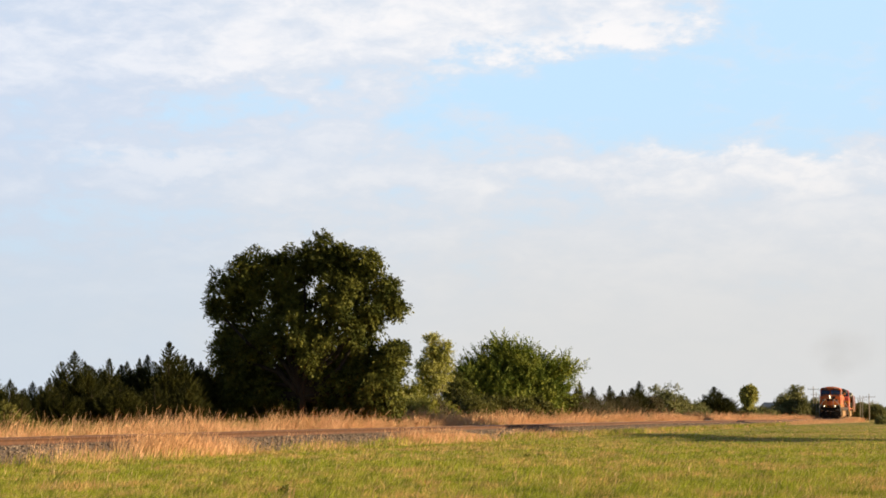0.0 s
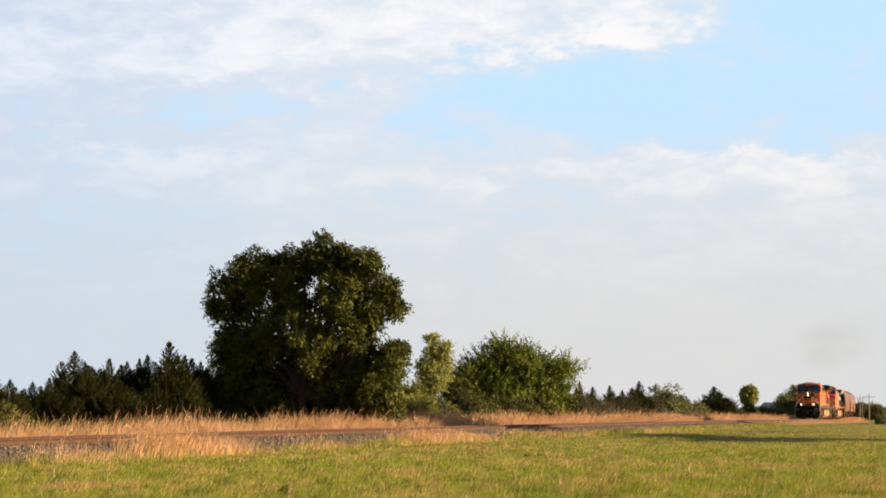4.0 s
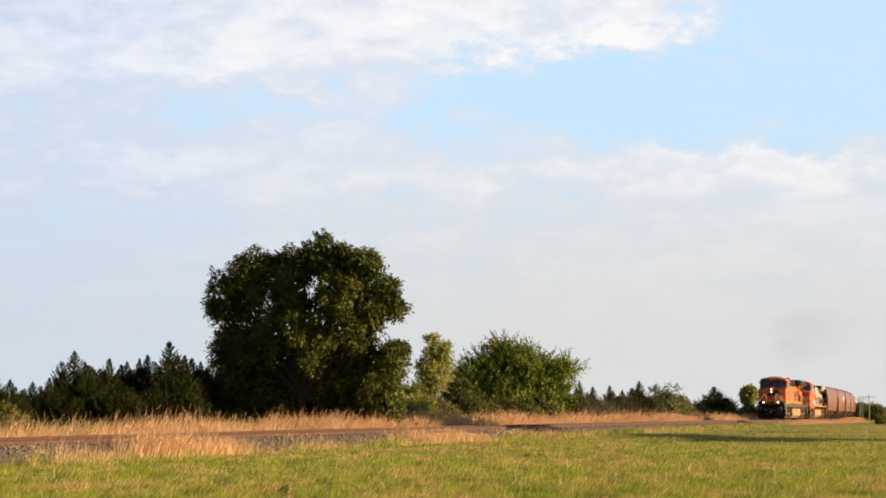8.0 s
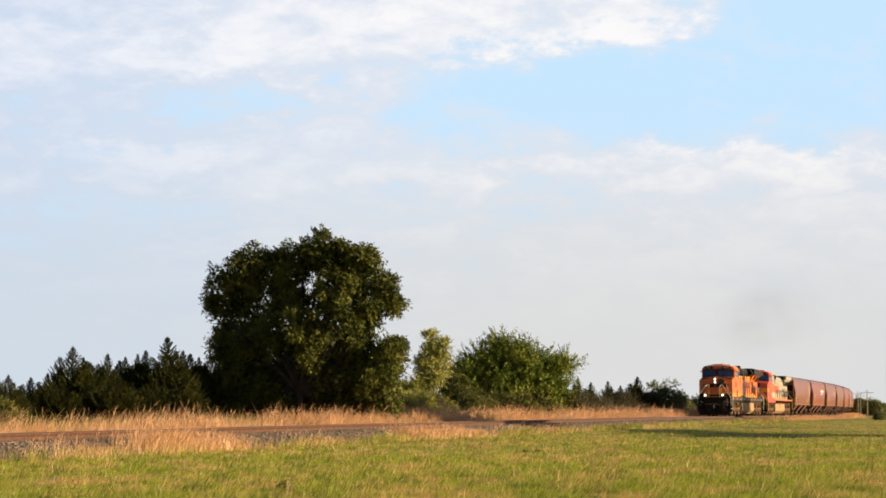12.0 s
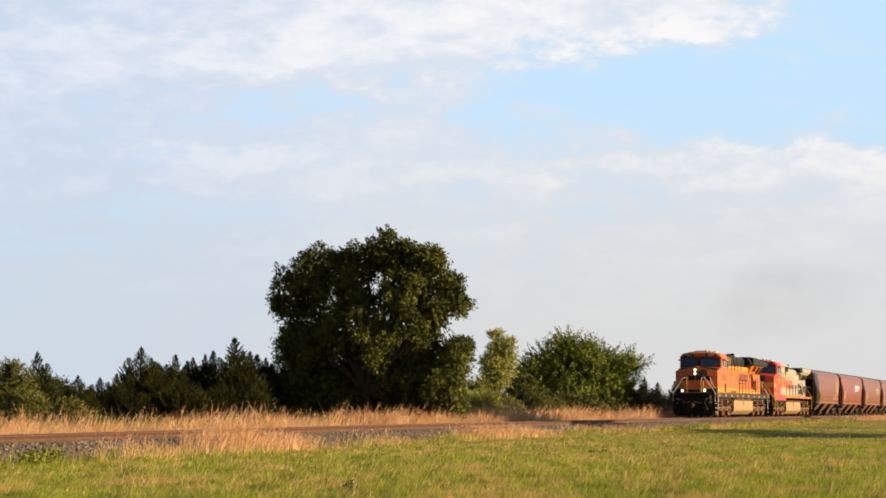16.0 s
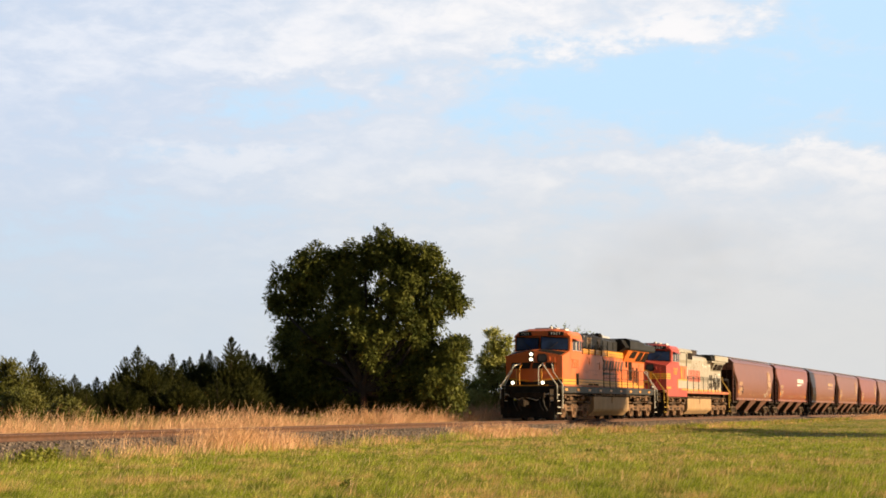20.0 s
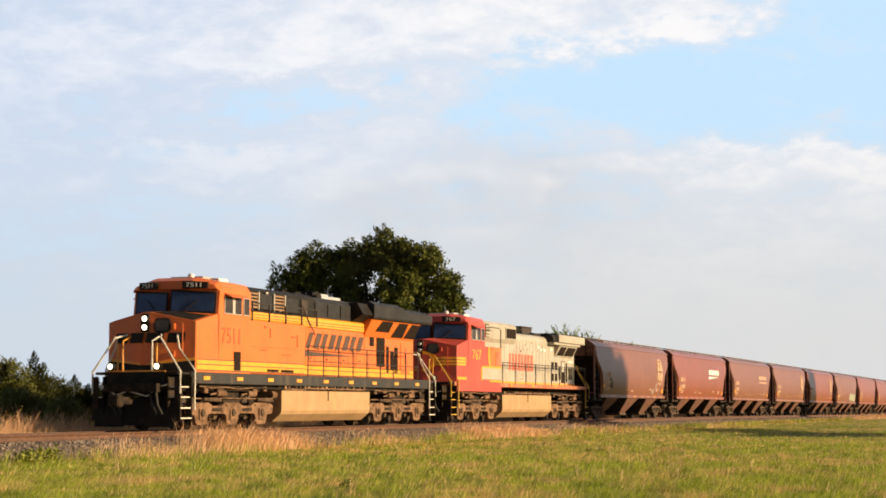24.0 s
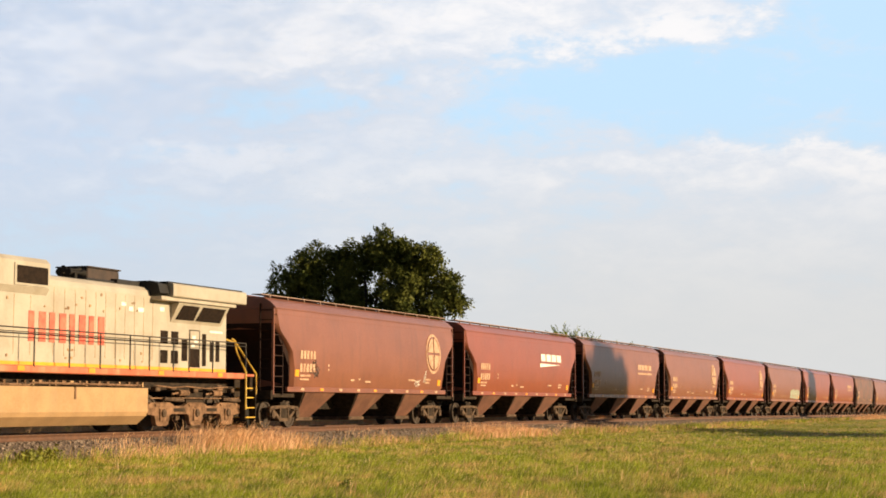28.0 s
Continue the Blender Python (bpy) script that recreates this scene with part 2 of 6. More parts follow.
    "dry": material("dry_tall_grass", (0.88, 0.60, 0.39), (0.72, 0.45, 0.24), 0.8, scale=0.35, fine=4.0, thin=True, spec=0.2),
    "dry_green": material("half_dry_grass", (0.30, 0.26, 0.08), (0.20, 0.22, 0.06), 0.8, scale=0.5, fine=4.0, thin=True, spec=0.2),
    "house_wall": material("pale_siding", (0.78, 0.76, 0.72), (0.70, 0.68, 0.64), 0.8),
    "house_roof": material("grey_shingle_roof", (0.52, 0.51, 0.50), (0.44, 0.43, 0.42), 0.9),
    "bin": material("corrugated_bin_steel", (0.55, 0.55, 0.55), (0.45, 0.45, 0.45), 0.5, metal=0.3),
    "pole": material("weathered_pole_timber", (0.42, 0.38, 0.33), (0.32, 0.28, 0.24), 0.9),
}


def ground_material():
    """Mown field: green with straw-coloured patches, and dry litter beside the line."""
    m = bpy.data.materials.new("field_grass")
    m.use_nodes = True
    m.node_tree.nodes.clear()
    n = Nodes(m.node_tree)
    out, b = n.add("ShaderNodeOutputMaterial"), n.add("ShaderNodeBsdfPrincipled")
    vec = n.add("ShaderNodeTexCoord").outputs["Object"]
    a, f, g = n.noise(vec, 0.13, 5.0, 0.6), n.noise(vec, 5.0, 5.0), n.noise(vec, 0.65, 5.0, 0.65)
    col = n.mix(n.ramp(f, 0.35, 0.65), (0.185, 0.215, 0.033, 1), (0.34, 0.33, 0.08, 1))
    col = n.mix(n.ramp(n.math("ADD", n.math("MULTIPLY", a, 0.35), n.math("MULTIPLY", g, 0.65)), 0.485, 0.565, 0.0, 0.85), col, (0.52, 0.35, 0.13, 1))
    col = n.mix(n.ramp(n.noise(vec, 1.5, 4.0, 0.6), 0.51, 0.62, 0.0, 0.6), col, (0.10, 0.125, 0.022, 1))
    n.link(col, b.inputs["Base Color"])
    b.inputs["Roughness"].default_value = 0.95
    b.inputs["Specular IOR Level"].default_value = 0.1
    bp = n.add("ShaderNodeBump")
    bp.inputs["Strength"].default_value, bp.inputs["Distance"].default_value = 0.8, 0.05
    n.link(n.noise(vec, 12.0, 5.0), bp.inputs["Height"])
    n.link(bp.outputs[0], b.inputs["Normal"])
    n.link(b.outputs[0], out.inputs[0])
    return m


def blade_material():
    m = bpy.data.materials.new("grass_blades")
    m.use_nodes = True
    m.node_tree.nodes.clear()
    n = Nodes(m.node_tree)
    out, b = n.add("ShaderNodeOutputMaterial"), n.add("ShaderNodeBsdfDiffuse")
    tr, mx = n.add("ShaderNodeBsdfTranslucent"), n.add("ShaderNodeMixShader")
    vec = n.add("ShaderNodeTexCoord").outputs["Object"]
    a, f, g = n.noise(vec, 0.13, 5.0, 0.6), n.noise(vec, 7.0, 3.0), n.noise(vec, 0.65, 5.0, 0.65)
    col = n.mix(n.ramp(f, 0.35, 0.65), (0.29, 0.362, 0.031, 1), (0.565, 0.595, 0.102, 1))
    col = n.mix(n.ramp(n.math("ADD", n.math("MULTIPLY", a, 0.35), n.math("MULTIPLY", g, 0.65)), 0.490, 0.550, 0.0, 0.9), col, (0.78, 0.53, 0.23, 1))
    col = n.mix(n.ramp(n.noise(vec, 1.5, 4.0, 0.6), 0.50, 0.58, 0.0, 0.75), col, (0.11, 0.17, 0.03, 1))
    r = n.add("ShaderNodeNewGeometry").outputs["Random Per Island"]
    col = n.mix(n.ramp(r, 0.88, 0.93, 0.0, 0.7), col, (0.74, 0.60, 0.34, 1))
    col = n.mix(n.ramp(r, 0.24, 0.16, 0.0, 0.6), col, (0.13, 0.17, 0.03, 1))
    n.link(col, b.inputs["Color"])
    n.link(col, tr.inputs["Color"])
    mx.inputs[0].default_value = 0.35
    n.link(b.outputs[0], mx.inputs[1])
    n.link(tr.outputs[0], mx.inputs[2])
    n.link(mx.outputs[0], out.inputs[0])
    return m


def smoke_material():
    """Thin exhaust haze, denser towards the middle of each puff."""
    m = bpy.data.materials.new("exhaust_haze")
    m.use_nodes = True
    m.node_tree.nodes.clear()
    n = Nodes(m.node_tree)
    out, d, t, mx = (n.add(k) for k in ("ShaderNodeOutputMaterial", "ShaderNodeBsdfDiffuse", "ShaderNodeBsdfTransparent", "ShaderNodeMixShader"))
    d.inputs["Color"].default_value = (0.22, 0.19, 0.14, 1)
    vec = n.add("ShaderNodeTexCoord").outputs["Object"]
    sep = n.add("ShaderNodeSeparateXYZ")
    n.link(vec, sep.inputs[0])
    r = n.math("ADD", n.math("POWER", sep.outputs[0], 2.0), n.math("POWER", sep.outputs[2], 2.0))
    a = n.math("MULTIPLY", n.ramp(r, 0.0, 0.95, 1.0, 0.0), n.ramp(n.noise(vec, 1.6, 4.0, 0.6), 0.25, 0.7, 0.35, 1.0))
    n.link(n.math("MULTIPLY", n.math("POWER", a, 1.6), 0.036), mx.inputs[0])
    n.link(t.outputs[0], mx.inputs[1])
    n.link(d.outputs[0], mx.inputs[2])
    n.link(mx.outputs[0], out.inputs[0])
    return m


M["field"], M["blade"], M["smoke"] = ground_material(), blade_material(), smoke_material()

# ---- mesh helpers ----


class Shape:
    """Collects simple solids into one mesh."""

    def __init__(self):
        self.v, self.f = [], []

    def solid(self, verts, faces):
        k = len(self.v)
        self.v += [tuple(p) for p in verts]
        self.f += [tuple(i + k for i in q) for q in faces]
        return self

    def box(self, x0, x1, y0, y1, z0, z1, bev=0.0):
        x0, x1, y0, y1 = min(x0, x1), max(x0, x1), min(y0, y1), max(y0, y1)
        if bev:
            pts = [(x0 + bev, y0), (x1 - bev, y0), (x1, y0 + bev), (x1, y1 - bev), (x1 - bev, y1), (x0 + bev, y1), (x0, y1 - bev), (x0, y0 + bev)]
            cx, cy = (x0 + x1) / 2, (y0 + y1) / 2
            kx, ky = 1 - 2 * bev / max(x1 - x0, 1e-6), 1 - 2 * bev / max(y1 - y0, 1e-6)
            inner = [(cx + (x - cx) * kx, cy + (y - cy) * ky) for x, y in pts]
            rings = [[(*p, z0) for p in inner], [(*p, z0 + bev) for p in pts], [(*p, z1 - bev) for p in pts], [(*p, z1) for p in inner]]
            return self.loft(rings)
        return self.solid([(x, y, z) for z in (z0, z1) for y in (y0, y1) for x in (x0, x1)],
                          [(0, 2, 3, 1), (4, 5, 7, 6), (0, 1, 5, 4), (2, 6, 7, 3), (0, 4, 6, 2), (1, 3, 7, 5)])

    def loft(self, rings, caps=True):
        n, k = len(rings[0]), len(self.v)
        for r in rings:
            self.v += [tuple(p) for p in r]
        for j in range(len(rings) - 1):
            for i in range(n):
                a, b = k + j * n + i, k + j * n + (i + 1) % n
                self.f.append((a, b, b + n, a + n))
        if caps:
            self.f.append(tuple(k + i for i in reversed(range(n))))
            self.f.append(tuple(k + (len(rings) - 1) * n + i for i in range(n)))
        return self

    def prism_y(self, pts, y0, y1):
        """Outline in x, z drawn out along y."""
        return self.loft([[(x, y0, z) for x, z in pts], [(x, y1, z) for x, z in pts]])

    def prism_x(self, pts, x0, x1):
        """Outline in y, z drawn out along x."""
        return self.loft([[(x0, y, z) for y, z in pts], [(x1, y, z) for y, z in pts]])

    def tube(self, path, r, n=6, r2=None):
        path = [Vector(p) for p in path]
        rings = []
        for i, p in enumerate(path):
            d = (path[min(i + 1, len(path) - 1)] - path[max(i - 1, 0)]).normalized()
            a = d.orthogonal().normalized()
            if abs(d.z) < 0.95:
                a = d.cross(Vector((0, 0, 1))).normalized()
            b = d.cross(a)
            rr = r if r2 is None else r + (r2 - r) * i / (len(path) - 1)
            rings.append([p + (a * math.cos(t) + b * math.sin(t)) * rr for t in (2 * math.pi * j / n for j in range(n))])
        return self.loft(rings)

    def lathe(self, prof, axis="y", at=(0, 0, 0), n=20):
        """Profile of (along, radius) turned round an axis through at."""
        rings = []
        for h, r in prof:
            ring = []
            for j in range(n):
                t = 2 * math.pi * j / n
                c, s = r * math.cos(t), r * math.sin(t)
                p = (s, h, c) if axis == "y" else ((h, c, s) if axis == "x" else (c, s, h))
                ring.append((at[0] + p[0], at[1] + p[1], at[2] + p[2]))
            rings.append(ring)
        return self.loft(rings)

    def mesh(self, name, smooth=False):
        me = bpy.data.meshes.new(name)
        me.from_pydata(self.v, [], self.f)
        if smooth:
            me.shade_smooth()
            me.set_sharp_from_angle(angle=radians(35))
        bm = bmesh.new()
        bm.from_mesh(me)
        bmesh.ops.recalc_face_normals(bm, faces=bm.faces)
        bm.to_mesh(me)
        bm.free()
        return me


CACHE = {}


def part(name, shape, mat, parent, label="", smooth=False, at=None, key=None):
    """Links one mesh object under a thing or a part. key shares the mesh between alike pieces."""
    if key is not None and key in CACHE:
        me = CACHE[key]
    else:
        me = shape.mesh(name, smooth) if isinstance(shape, Shape) else shape
        if not me.materials:
            me.materials.append(mat)
        if key is not None:
            CACHE[key] = me
    ob = new(name, me)
    ob.parent = parent
    if at is not None:
        ob.location = at
    if me.materials[0] != mat:
        ob.material_slots[0].link = "OBJECT"
        ob.material_slots[0].material = mat
    if label:
        ob["label"] = label
    return ob


def thing(name, label, category, group="", kind="", m=None):
    ob = new(name)
    ob.empty_display_size = 0.3
    tagged(ob, label, category, group, kind)
    if m is not None:
        ob.matrix_world = m
    return ob


def array_mesh(name, verts, faces, mat, smooth=False):
    """A mesh from arrays, for masses of blades, leaves and stones."""
    verts, faces = np.asarray(verts, np.float32), np.asarray(faces, np.int32)
    me = bpy.data.meshes.new(name)
    me.vertices.add(len(verts))
    me.vertices.foreach_set("co", verts.ravel())
    m, k = faces.shape
    me.loops.add(m * k)
    me.loops.foreach_set("vertex_index", faces.ravel())
    me.polygons.add(m)
    me.polygons.foreach_set("loop_start", np.arange(0, m * k, k, dtype=np.int32))
    me.update(calc_edges=True)
    me.validate()
    if smooth:
        me.shade_smooth()
    me.materials.append(mat)
    return me


def lettering(text, height, width, depth=0.012):
    """Raised characters as a mesh in the x-z plane, facing +y, reading towards -x, lower left corner at the origin."""
    cu = bpy.data.curves.new("characters", "FONT")
    cu.body, cu.extrude, cu.size = text, depth / 2, 1.0
    ob = new("characters", cu)
    me = bpy.data.meshes.new_from_object(ob.evaluated_get(bpy.context.evaluated_depsgraph_get()))
    bpy.data.objects.remove(ob)
    co = np.array([v.co for v in me.vertices])
    lo, hi = co.min(0), co.max(0)
    for v in me.vertices:
        x, y, z = v.co
        v.co = (-(x - lo[0]) / (hi[0] - lo[0]) * width, z + depth / 2, (y - lo[1]) / (hi[1] - lo[1]) * height)
    return me


def number_row(text, height, width, mat, parent, m, name="number_digit"):
    """Characters side by side, each a raised piece of its own."""
    w = width / len(text)
    for i, c in enumerate(text):
        k = .26 if c == "1" else .80
        ob = part(name, lettering(c, height, w * k), mat, parent)
        ob.matrix_basis = m @ pose(-(i + (1 - k) / 2) * w, 0, 0)


# ---- the line ----
A0, X0, Y0, U1, BEND = 0.36845, 5.803, 88.586, 98.2, -0.00078446
RAIL_Z = 0.62
CA, SA = math.cos(A0), math.sin(A0)


def lay_line():
    us = np.arange(-140.0, 760.0, 1.0)
    ang = A0 + np.concatenate([[0], np.cumsum(BEND * np.clip((us[1:] - 0.5 - U1) / 51.3, 0, 1))])
    x = np.concatenate([[0], np.cumsum(np.sin((ang[1:] + ang[:-1]) / 2))])
    y = np.concatenate([[0], np.cumsum(np.cos((ang[1:] + ang[:-1]) / 2))])
    return us, x - x[140] + X0, y - y[140] + Y0, ang


LINE = lay_line()


def rail_z(u):
    u = np.asarray(u, float)
    return RAIL_Z - 0.0023264 * np.clip(u - 40, 0, 420) - 0.0011 * np.clip(-25 - u, 0, 60)


def on_line(u, lat=0.0, up=0.0):
    """World point beside the line: u metres back along it, lat metres towards the field, up metres over the rail."""
    us, xs, ys, an = LINE
    a = np.interp(u, us, an)
    return np.stack([np.interp(u, us, xs) + np.cos(a) * lat, np.interp(u, us, ys) - np.sin(a) * lat, rail_z(u) + up], -1)


def beside(x, y):
    """u and lateral distance of a plan point, seen from the line."""
    u = (x - X0) * SA + (y - Y0) * CA
    lat = (x - X0) * CA - (y - Y0) * SA
    return u, lat + 0.00039 * np.clip(u - 124, 0, 400) ** 2


def ground_z(x, y):
    u, lat = beside(x, y)
    z = rail_z(u) - 0.62
    z = z + 0.14 * np.clip((-lat - 2.0) / 2.0, 0, 1)
    z = z + 0.14 * np.clip((u - 38) / 45, 0, 1) * np.clip((lat - 2.0) / 1.5, 0, 1) * np.clip((22 - lat) / 15, 0, 1)
    z = z + 0.05 * np.sin(x * 0.23 + 1.0) * np.cos(y * 0.19) * np.clip((np.abs(lat) - 3) / 6, 0, 1)
    return z - 0.10 * (np.abs(lat) < 1.7)


# ---- ground and track ----
def make_ground():
    xs = np.unique(np.concatenate([np.linspace(-3000, -120, 14), np.arange(-120, -30, 10), np.arange(-30, 70, 1.6), np.arange(70, 220, 8), np.linspace(220, 3000, 14)]))
    ys = np.unique(np.concatenate([np.linspace(-3000, -60, 12), np.arange(-60, 14, 8), np.arange(14, 130, 1.6), np.arange(130, 520, 6), np.linspace(520, 3500, 14)]))
    gx, gy = np.meshgrid(xs, ys)
    v = np.stack([gx, gy, ground_z(gx, gy)], -1).reshape(-1, 3)
    w = len(xs)
    i = (np.arange(len(ys) - 1)[:, None] * w + np.arange(w - 1)[None]).ravel()
    me = array_mesh("ground", v, np.stack([i, i + 1, i + w + 1, i + w], -1), M["field"], True)
    tagged(new("ground", me), "mown green and straw-coloured field reaching the horizon", "ground", kind="structure")


def sweep(name, outline, us, mat):
    """Outline of (lat, up) drawn along the line."""
    rings = np.stack([on_line(us, lat, up) for lat, up in outline], 1)
    n, k = rings.shape[:2]
    j = (np.arange(n - 1)[:, None] * k + np.arange(k)[None])
    j2 = (np.arange(n - 1)[:, None] * k + (np.arange(k)[None] + 1) % k)
    f = np.stack([j, j2, j2 + k, j + k], -1).reshape(-1, 4)
    return array_mesh(name, rings.reshape(-1, 3), f, mat)


def make_track():
    us = np.arange(-130.0, 620.0, 1.5)
    tagged(new("ballast_bed", sweep("ballast_bed", [(2.9, -0.72), (2.55, -0.58), (1.75, -0.24), (1.45, -0.20), (0, -0.21), (-1.45, -0.20), (-1.75, -0.24), (-2.7, -0.58), (-2.9, -0.72)], us, M["ballast"])),
                 "grey crushed-stone ballast bed of a single railway line", "ballast", kind="structure")
    for side in (1, -1):
        c = 0.755 * side
        o = [(c - .075, -.172), (c + .075, -.172), (c + .07, -.158), (c + .012, -.14), (c + .012, -.045), (c + .036, -.035), (c + .036, -.004), (c + .03, 0.0),
             (c - .03, 0.0), (c - .036, -.004), (c - .036, -.035), (c - .012, -.045), (c - .012, -.14), (c - .07, -.158)]
        tagged(new("rail", sweep("rail", o, us, M["rail"])), "rusty brown steel rail on timber ties", "rail", group="rails of the line", kind="structure")
        part("rail_head", sweep("rail_head", [(c - .026, 0.001), (c + .026, 0.001), (c + .022, .004), (c - .022, .004)], us, M["rail_head"]), M["rail_head"], bpy.data.objects["rail" if side == 1 else "rail.001"])
    rng = np.random.default_rng(3)
    v, f = [], []
    cube = np.array([(x, y, z) for z in (0, 1) for y in (-1, 1) for x in (-1, 1)], float)
    cf = np.array([(0, 2, 3, 1), (4, 5, 7, 6), (0, 1, 5, 4), (2, 6, 7, 3), (0, 4, 6, 2), (1, 3, 7, 5)])
    for u in np.arange(-125, 560, 0.52):
        p, a = on_line(u), np.interp(u, LINE[0], LINE[3])
        du, dl = np.array([math.sin(a), math.cos(a), 0]), np.array([math.cos(a), -math.sin(a), 0])
        w = 1.28 + rng.uniform(-.05, .08)
        q = p + cube[:, :1] * dl * w + cube[:, 1:2] * du * 0.115 + np.array([0, 0, -0.34]) + cube[:, 2:] * np.array([0, 0, 0.165 + rng.uniform(-.012, .012)])
        f.append(cf + 8 * len(v))
        v.append(q)
    tagged(new("railway_ties", array_mesh("railway_ties", np.concatenate(v), np.concatenate(f), M["tie"])), "weathered timber railway ties bedded in ballast", "ties", kind="stuff")
    # loose stones on the shoulder
    n = 34000
    u = -75 + 145 * rng.random(n) ** 1.5
    lat = rng.uniform(-1.6, 2.75, n)
    up = np.interp(np.abs(lat), [0, 1.45, 1.75, 2.55, 2.9], [-.21, -.20, -.24, -.58, -.70])
    p = on_line(u, 0.0)
    p = np.stack([np.interp(u, LINE[0], LINE[1]) + CA * lat, np.interp(u, LINE[0], LINE[2]) - SA * lat, rail_z(u) + up + 0.012], -1)
    octa = np.array([(1, 0, 0), (0, 1, 0), (-1, 0, 0), (0, -1, 0), (0, 0, 1), (0, 0, -1)], float)
    of = np.array([(0, 1, 4), (1, 2, 4), (2, 3, 4), (3, 0, 4), (1, 0, 5), (2, 1, 5), (3, 2, 5), (0, 3, 5)])
    s = rng.uniform(.022, .055, (n, 1, 1)) * rng.uniform(.6, 1.4, (n, 6, 1))
    t = rng.uniform(0, 6.28, n)
    o = octa[None] * s * np.array([1.2, 1, .8])
    o = np.stack([o[..., 0] * np.cos(t)[:, None] - o[..., 1] * np.sin(t)[:, None], o[..., 0] * np.sin(t)[:, None] + o[..., 1] * np.cos(t)[:, None], o[..., 2]], -1)
    tagged(new("ballast_stones", array_mesh("ballast_stones", (p[:, None] + o).reshape(-1, 3), (of[None] + 6 * np.arange(n)[:, None, None]).reshape(-1, 3), M["stone"])),
           "loose grey and brown crushed stones beside the rails", "stones", kind="stuff")


# ---- rolling stock: x forward, y to the left, z up from the rail ----
SPIN = []      # wheelsets: object, radius


def wheelset(parent, x, r, half):
    s = Shape()
    for side in (1, -1):
        c = side * 0.755
        s.lathe([(c - .07 * side, r * .25), (c - .07 * side, r * .86), (c - .075 * side, r + .028), (c - .045 * side, r + .02), (c - .035 * side, r), (c + .065 * side, r - .008),
                 (c + .065 * side, r * .86), (c + .02 * side, r * .80), (c + .02 * side, r * .38), (c + .075 * side, r * .34), (c + .075 * side, .02)], n=24)
        for k in range(4):
            t = math.pi / 2 * k
            s.box(math.cos(t) * r * .6 - .05, math.cos(t) * r * .6 + .05, c + .02 * side - .012, c + .02 * side + .012, math.sin(t) * r * .6 - .05, math.sin(t) * r * .6 + .05)
    s.tube([(0, -half, 0), (0, half, 0)], .085, 10)
    ob = part("wheelset", s, M["wheel"], parent, "dark steel wheelset with worn bright treads", True, at=(x, 0, r), key=("wheelset", r, half))
    SPIN.append((ob, r))
    return ob


def loco_truck(parent, xc):
    """Three-axle truck: a cast side frame on either side, with journal boxes, springs and brake gear."""
    hub = None
    for side in (1, -1):
        s = Shape()
        y0, y1 = 1.16 * side, 1.30 * side
        pts = [(-2.80, .74), (-2.55, .84), (-1.5, .84), (-1.25, .74), (-.7, .74), (-.45, .84), (.45, .84), (.7, .74), (1.25, .74), (1.5, .84), (2.55, .84), (2.80, .74)]
        for dx in (1.95, 0.0, -1.95):
            pts += [(dx + (.80 if dx > 1 else .52), .50), (dx + .42, .46), (dx + .34, .22), (dx + .24, .16), (dx - .24, .16), (dx - .34, .22), (dx - .42, .46), (dx - (.80 if dx < -1 else .52), .50)]
        s.prism_y([(x, z) for x, z in pts], y0, y1)
        fr = part("truck_frame", s, M["truck"], parent, "dust-brown cast steel truck frame", at=(xc, 0, 0), key=("truckframe", side))
        hub = hub or fr
        for k, dx in enumerate((-1.95, 0, 1.95)):
            j = Shape()
            j.box(dx - .17, dx + .17, 1.30 * side, 1.345 * side, .30, .66, .012)
            part("journal_box", j, M["truck"], fr, key=("journal", side, k))
            j = Shape().lathe([(1.345 * side, .12), (1.39 * side, .11), (1.40 * side, .04)], at=(dx, 0, .53), n=14)
            part("journal_cap", j, M["truck_dark"], fr, key=("jcap", side, k))
        for k, dx in enumerate((-1.0, 1.0)):
            j = Shape()
            for i in range(5):
                j.lathe([(.50 + i * .065, .10), (.53 + i * .065, .13), (.56 + i * .065, .10)], "z", (dx, 1.0 * side, -.1), 10)
            part("spring", j, M["under"], fr, key=("spring", side, k))
            c = Shape()
            c.tube([(dx - .42, 1.34 * side, 1.12), (dx + .12, 1.34 * side, 1.12)], .095, 10)
            c.tube([(dx + .12, 1.34 * side, 1.12), (dx + .5, 1.34 * side, 1.08)], .03, 6)
            part("brake_cylinder", c, M["truck"], fr, key=("brakecyl", side, k))
            c = Shape().tube([(dx - .55, 1.05 * side, 1.00), (dx - .5, 1.05 * side, .62), (dx - .42, 1.02 * side, .34)], .04, 6)
            part("brake_rigging", c, M["truck_dark"], fr, key=("rigging", side, k))
            for i, ex in enumerate((-.25, .25)):
                part("brake_shoe", Shape().box(dx + ex - .07, dx + ex + .07, .9 * side, 1.1 * side, .30, .62, .02), M["truck_dark"], fr, key=("shoe", side, k, i))
        for k, dx in enumerate((-1.95, 0, 1.95)):
            part("frame_rib", Shape().prism_y([(dx - .46, .80), (dx + .46, .80), (dx + .40, .73), (dx - .40, .73)], 1.30 * side, 1.33 * side), M["truck"], fr, key=("rib", side, k))
        for k, dx in enumerate((-2.6, .9)):
            part("damper", Shape().tube([(dx, 1.38 * side, .90), (dx + 1.1, 1.38 * side, .94)], .055, 8), M["truck_dark"], fr, key=("damper", side, k))
        part("frame_slot", Shape().box(-1.30, -.66, 1.30 * side, 1.307 * side, .57, .67), M["under"], fr, key=("slot", side, 0))
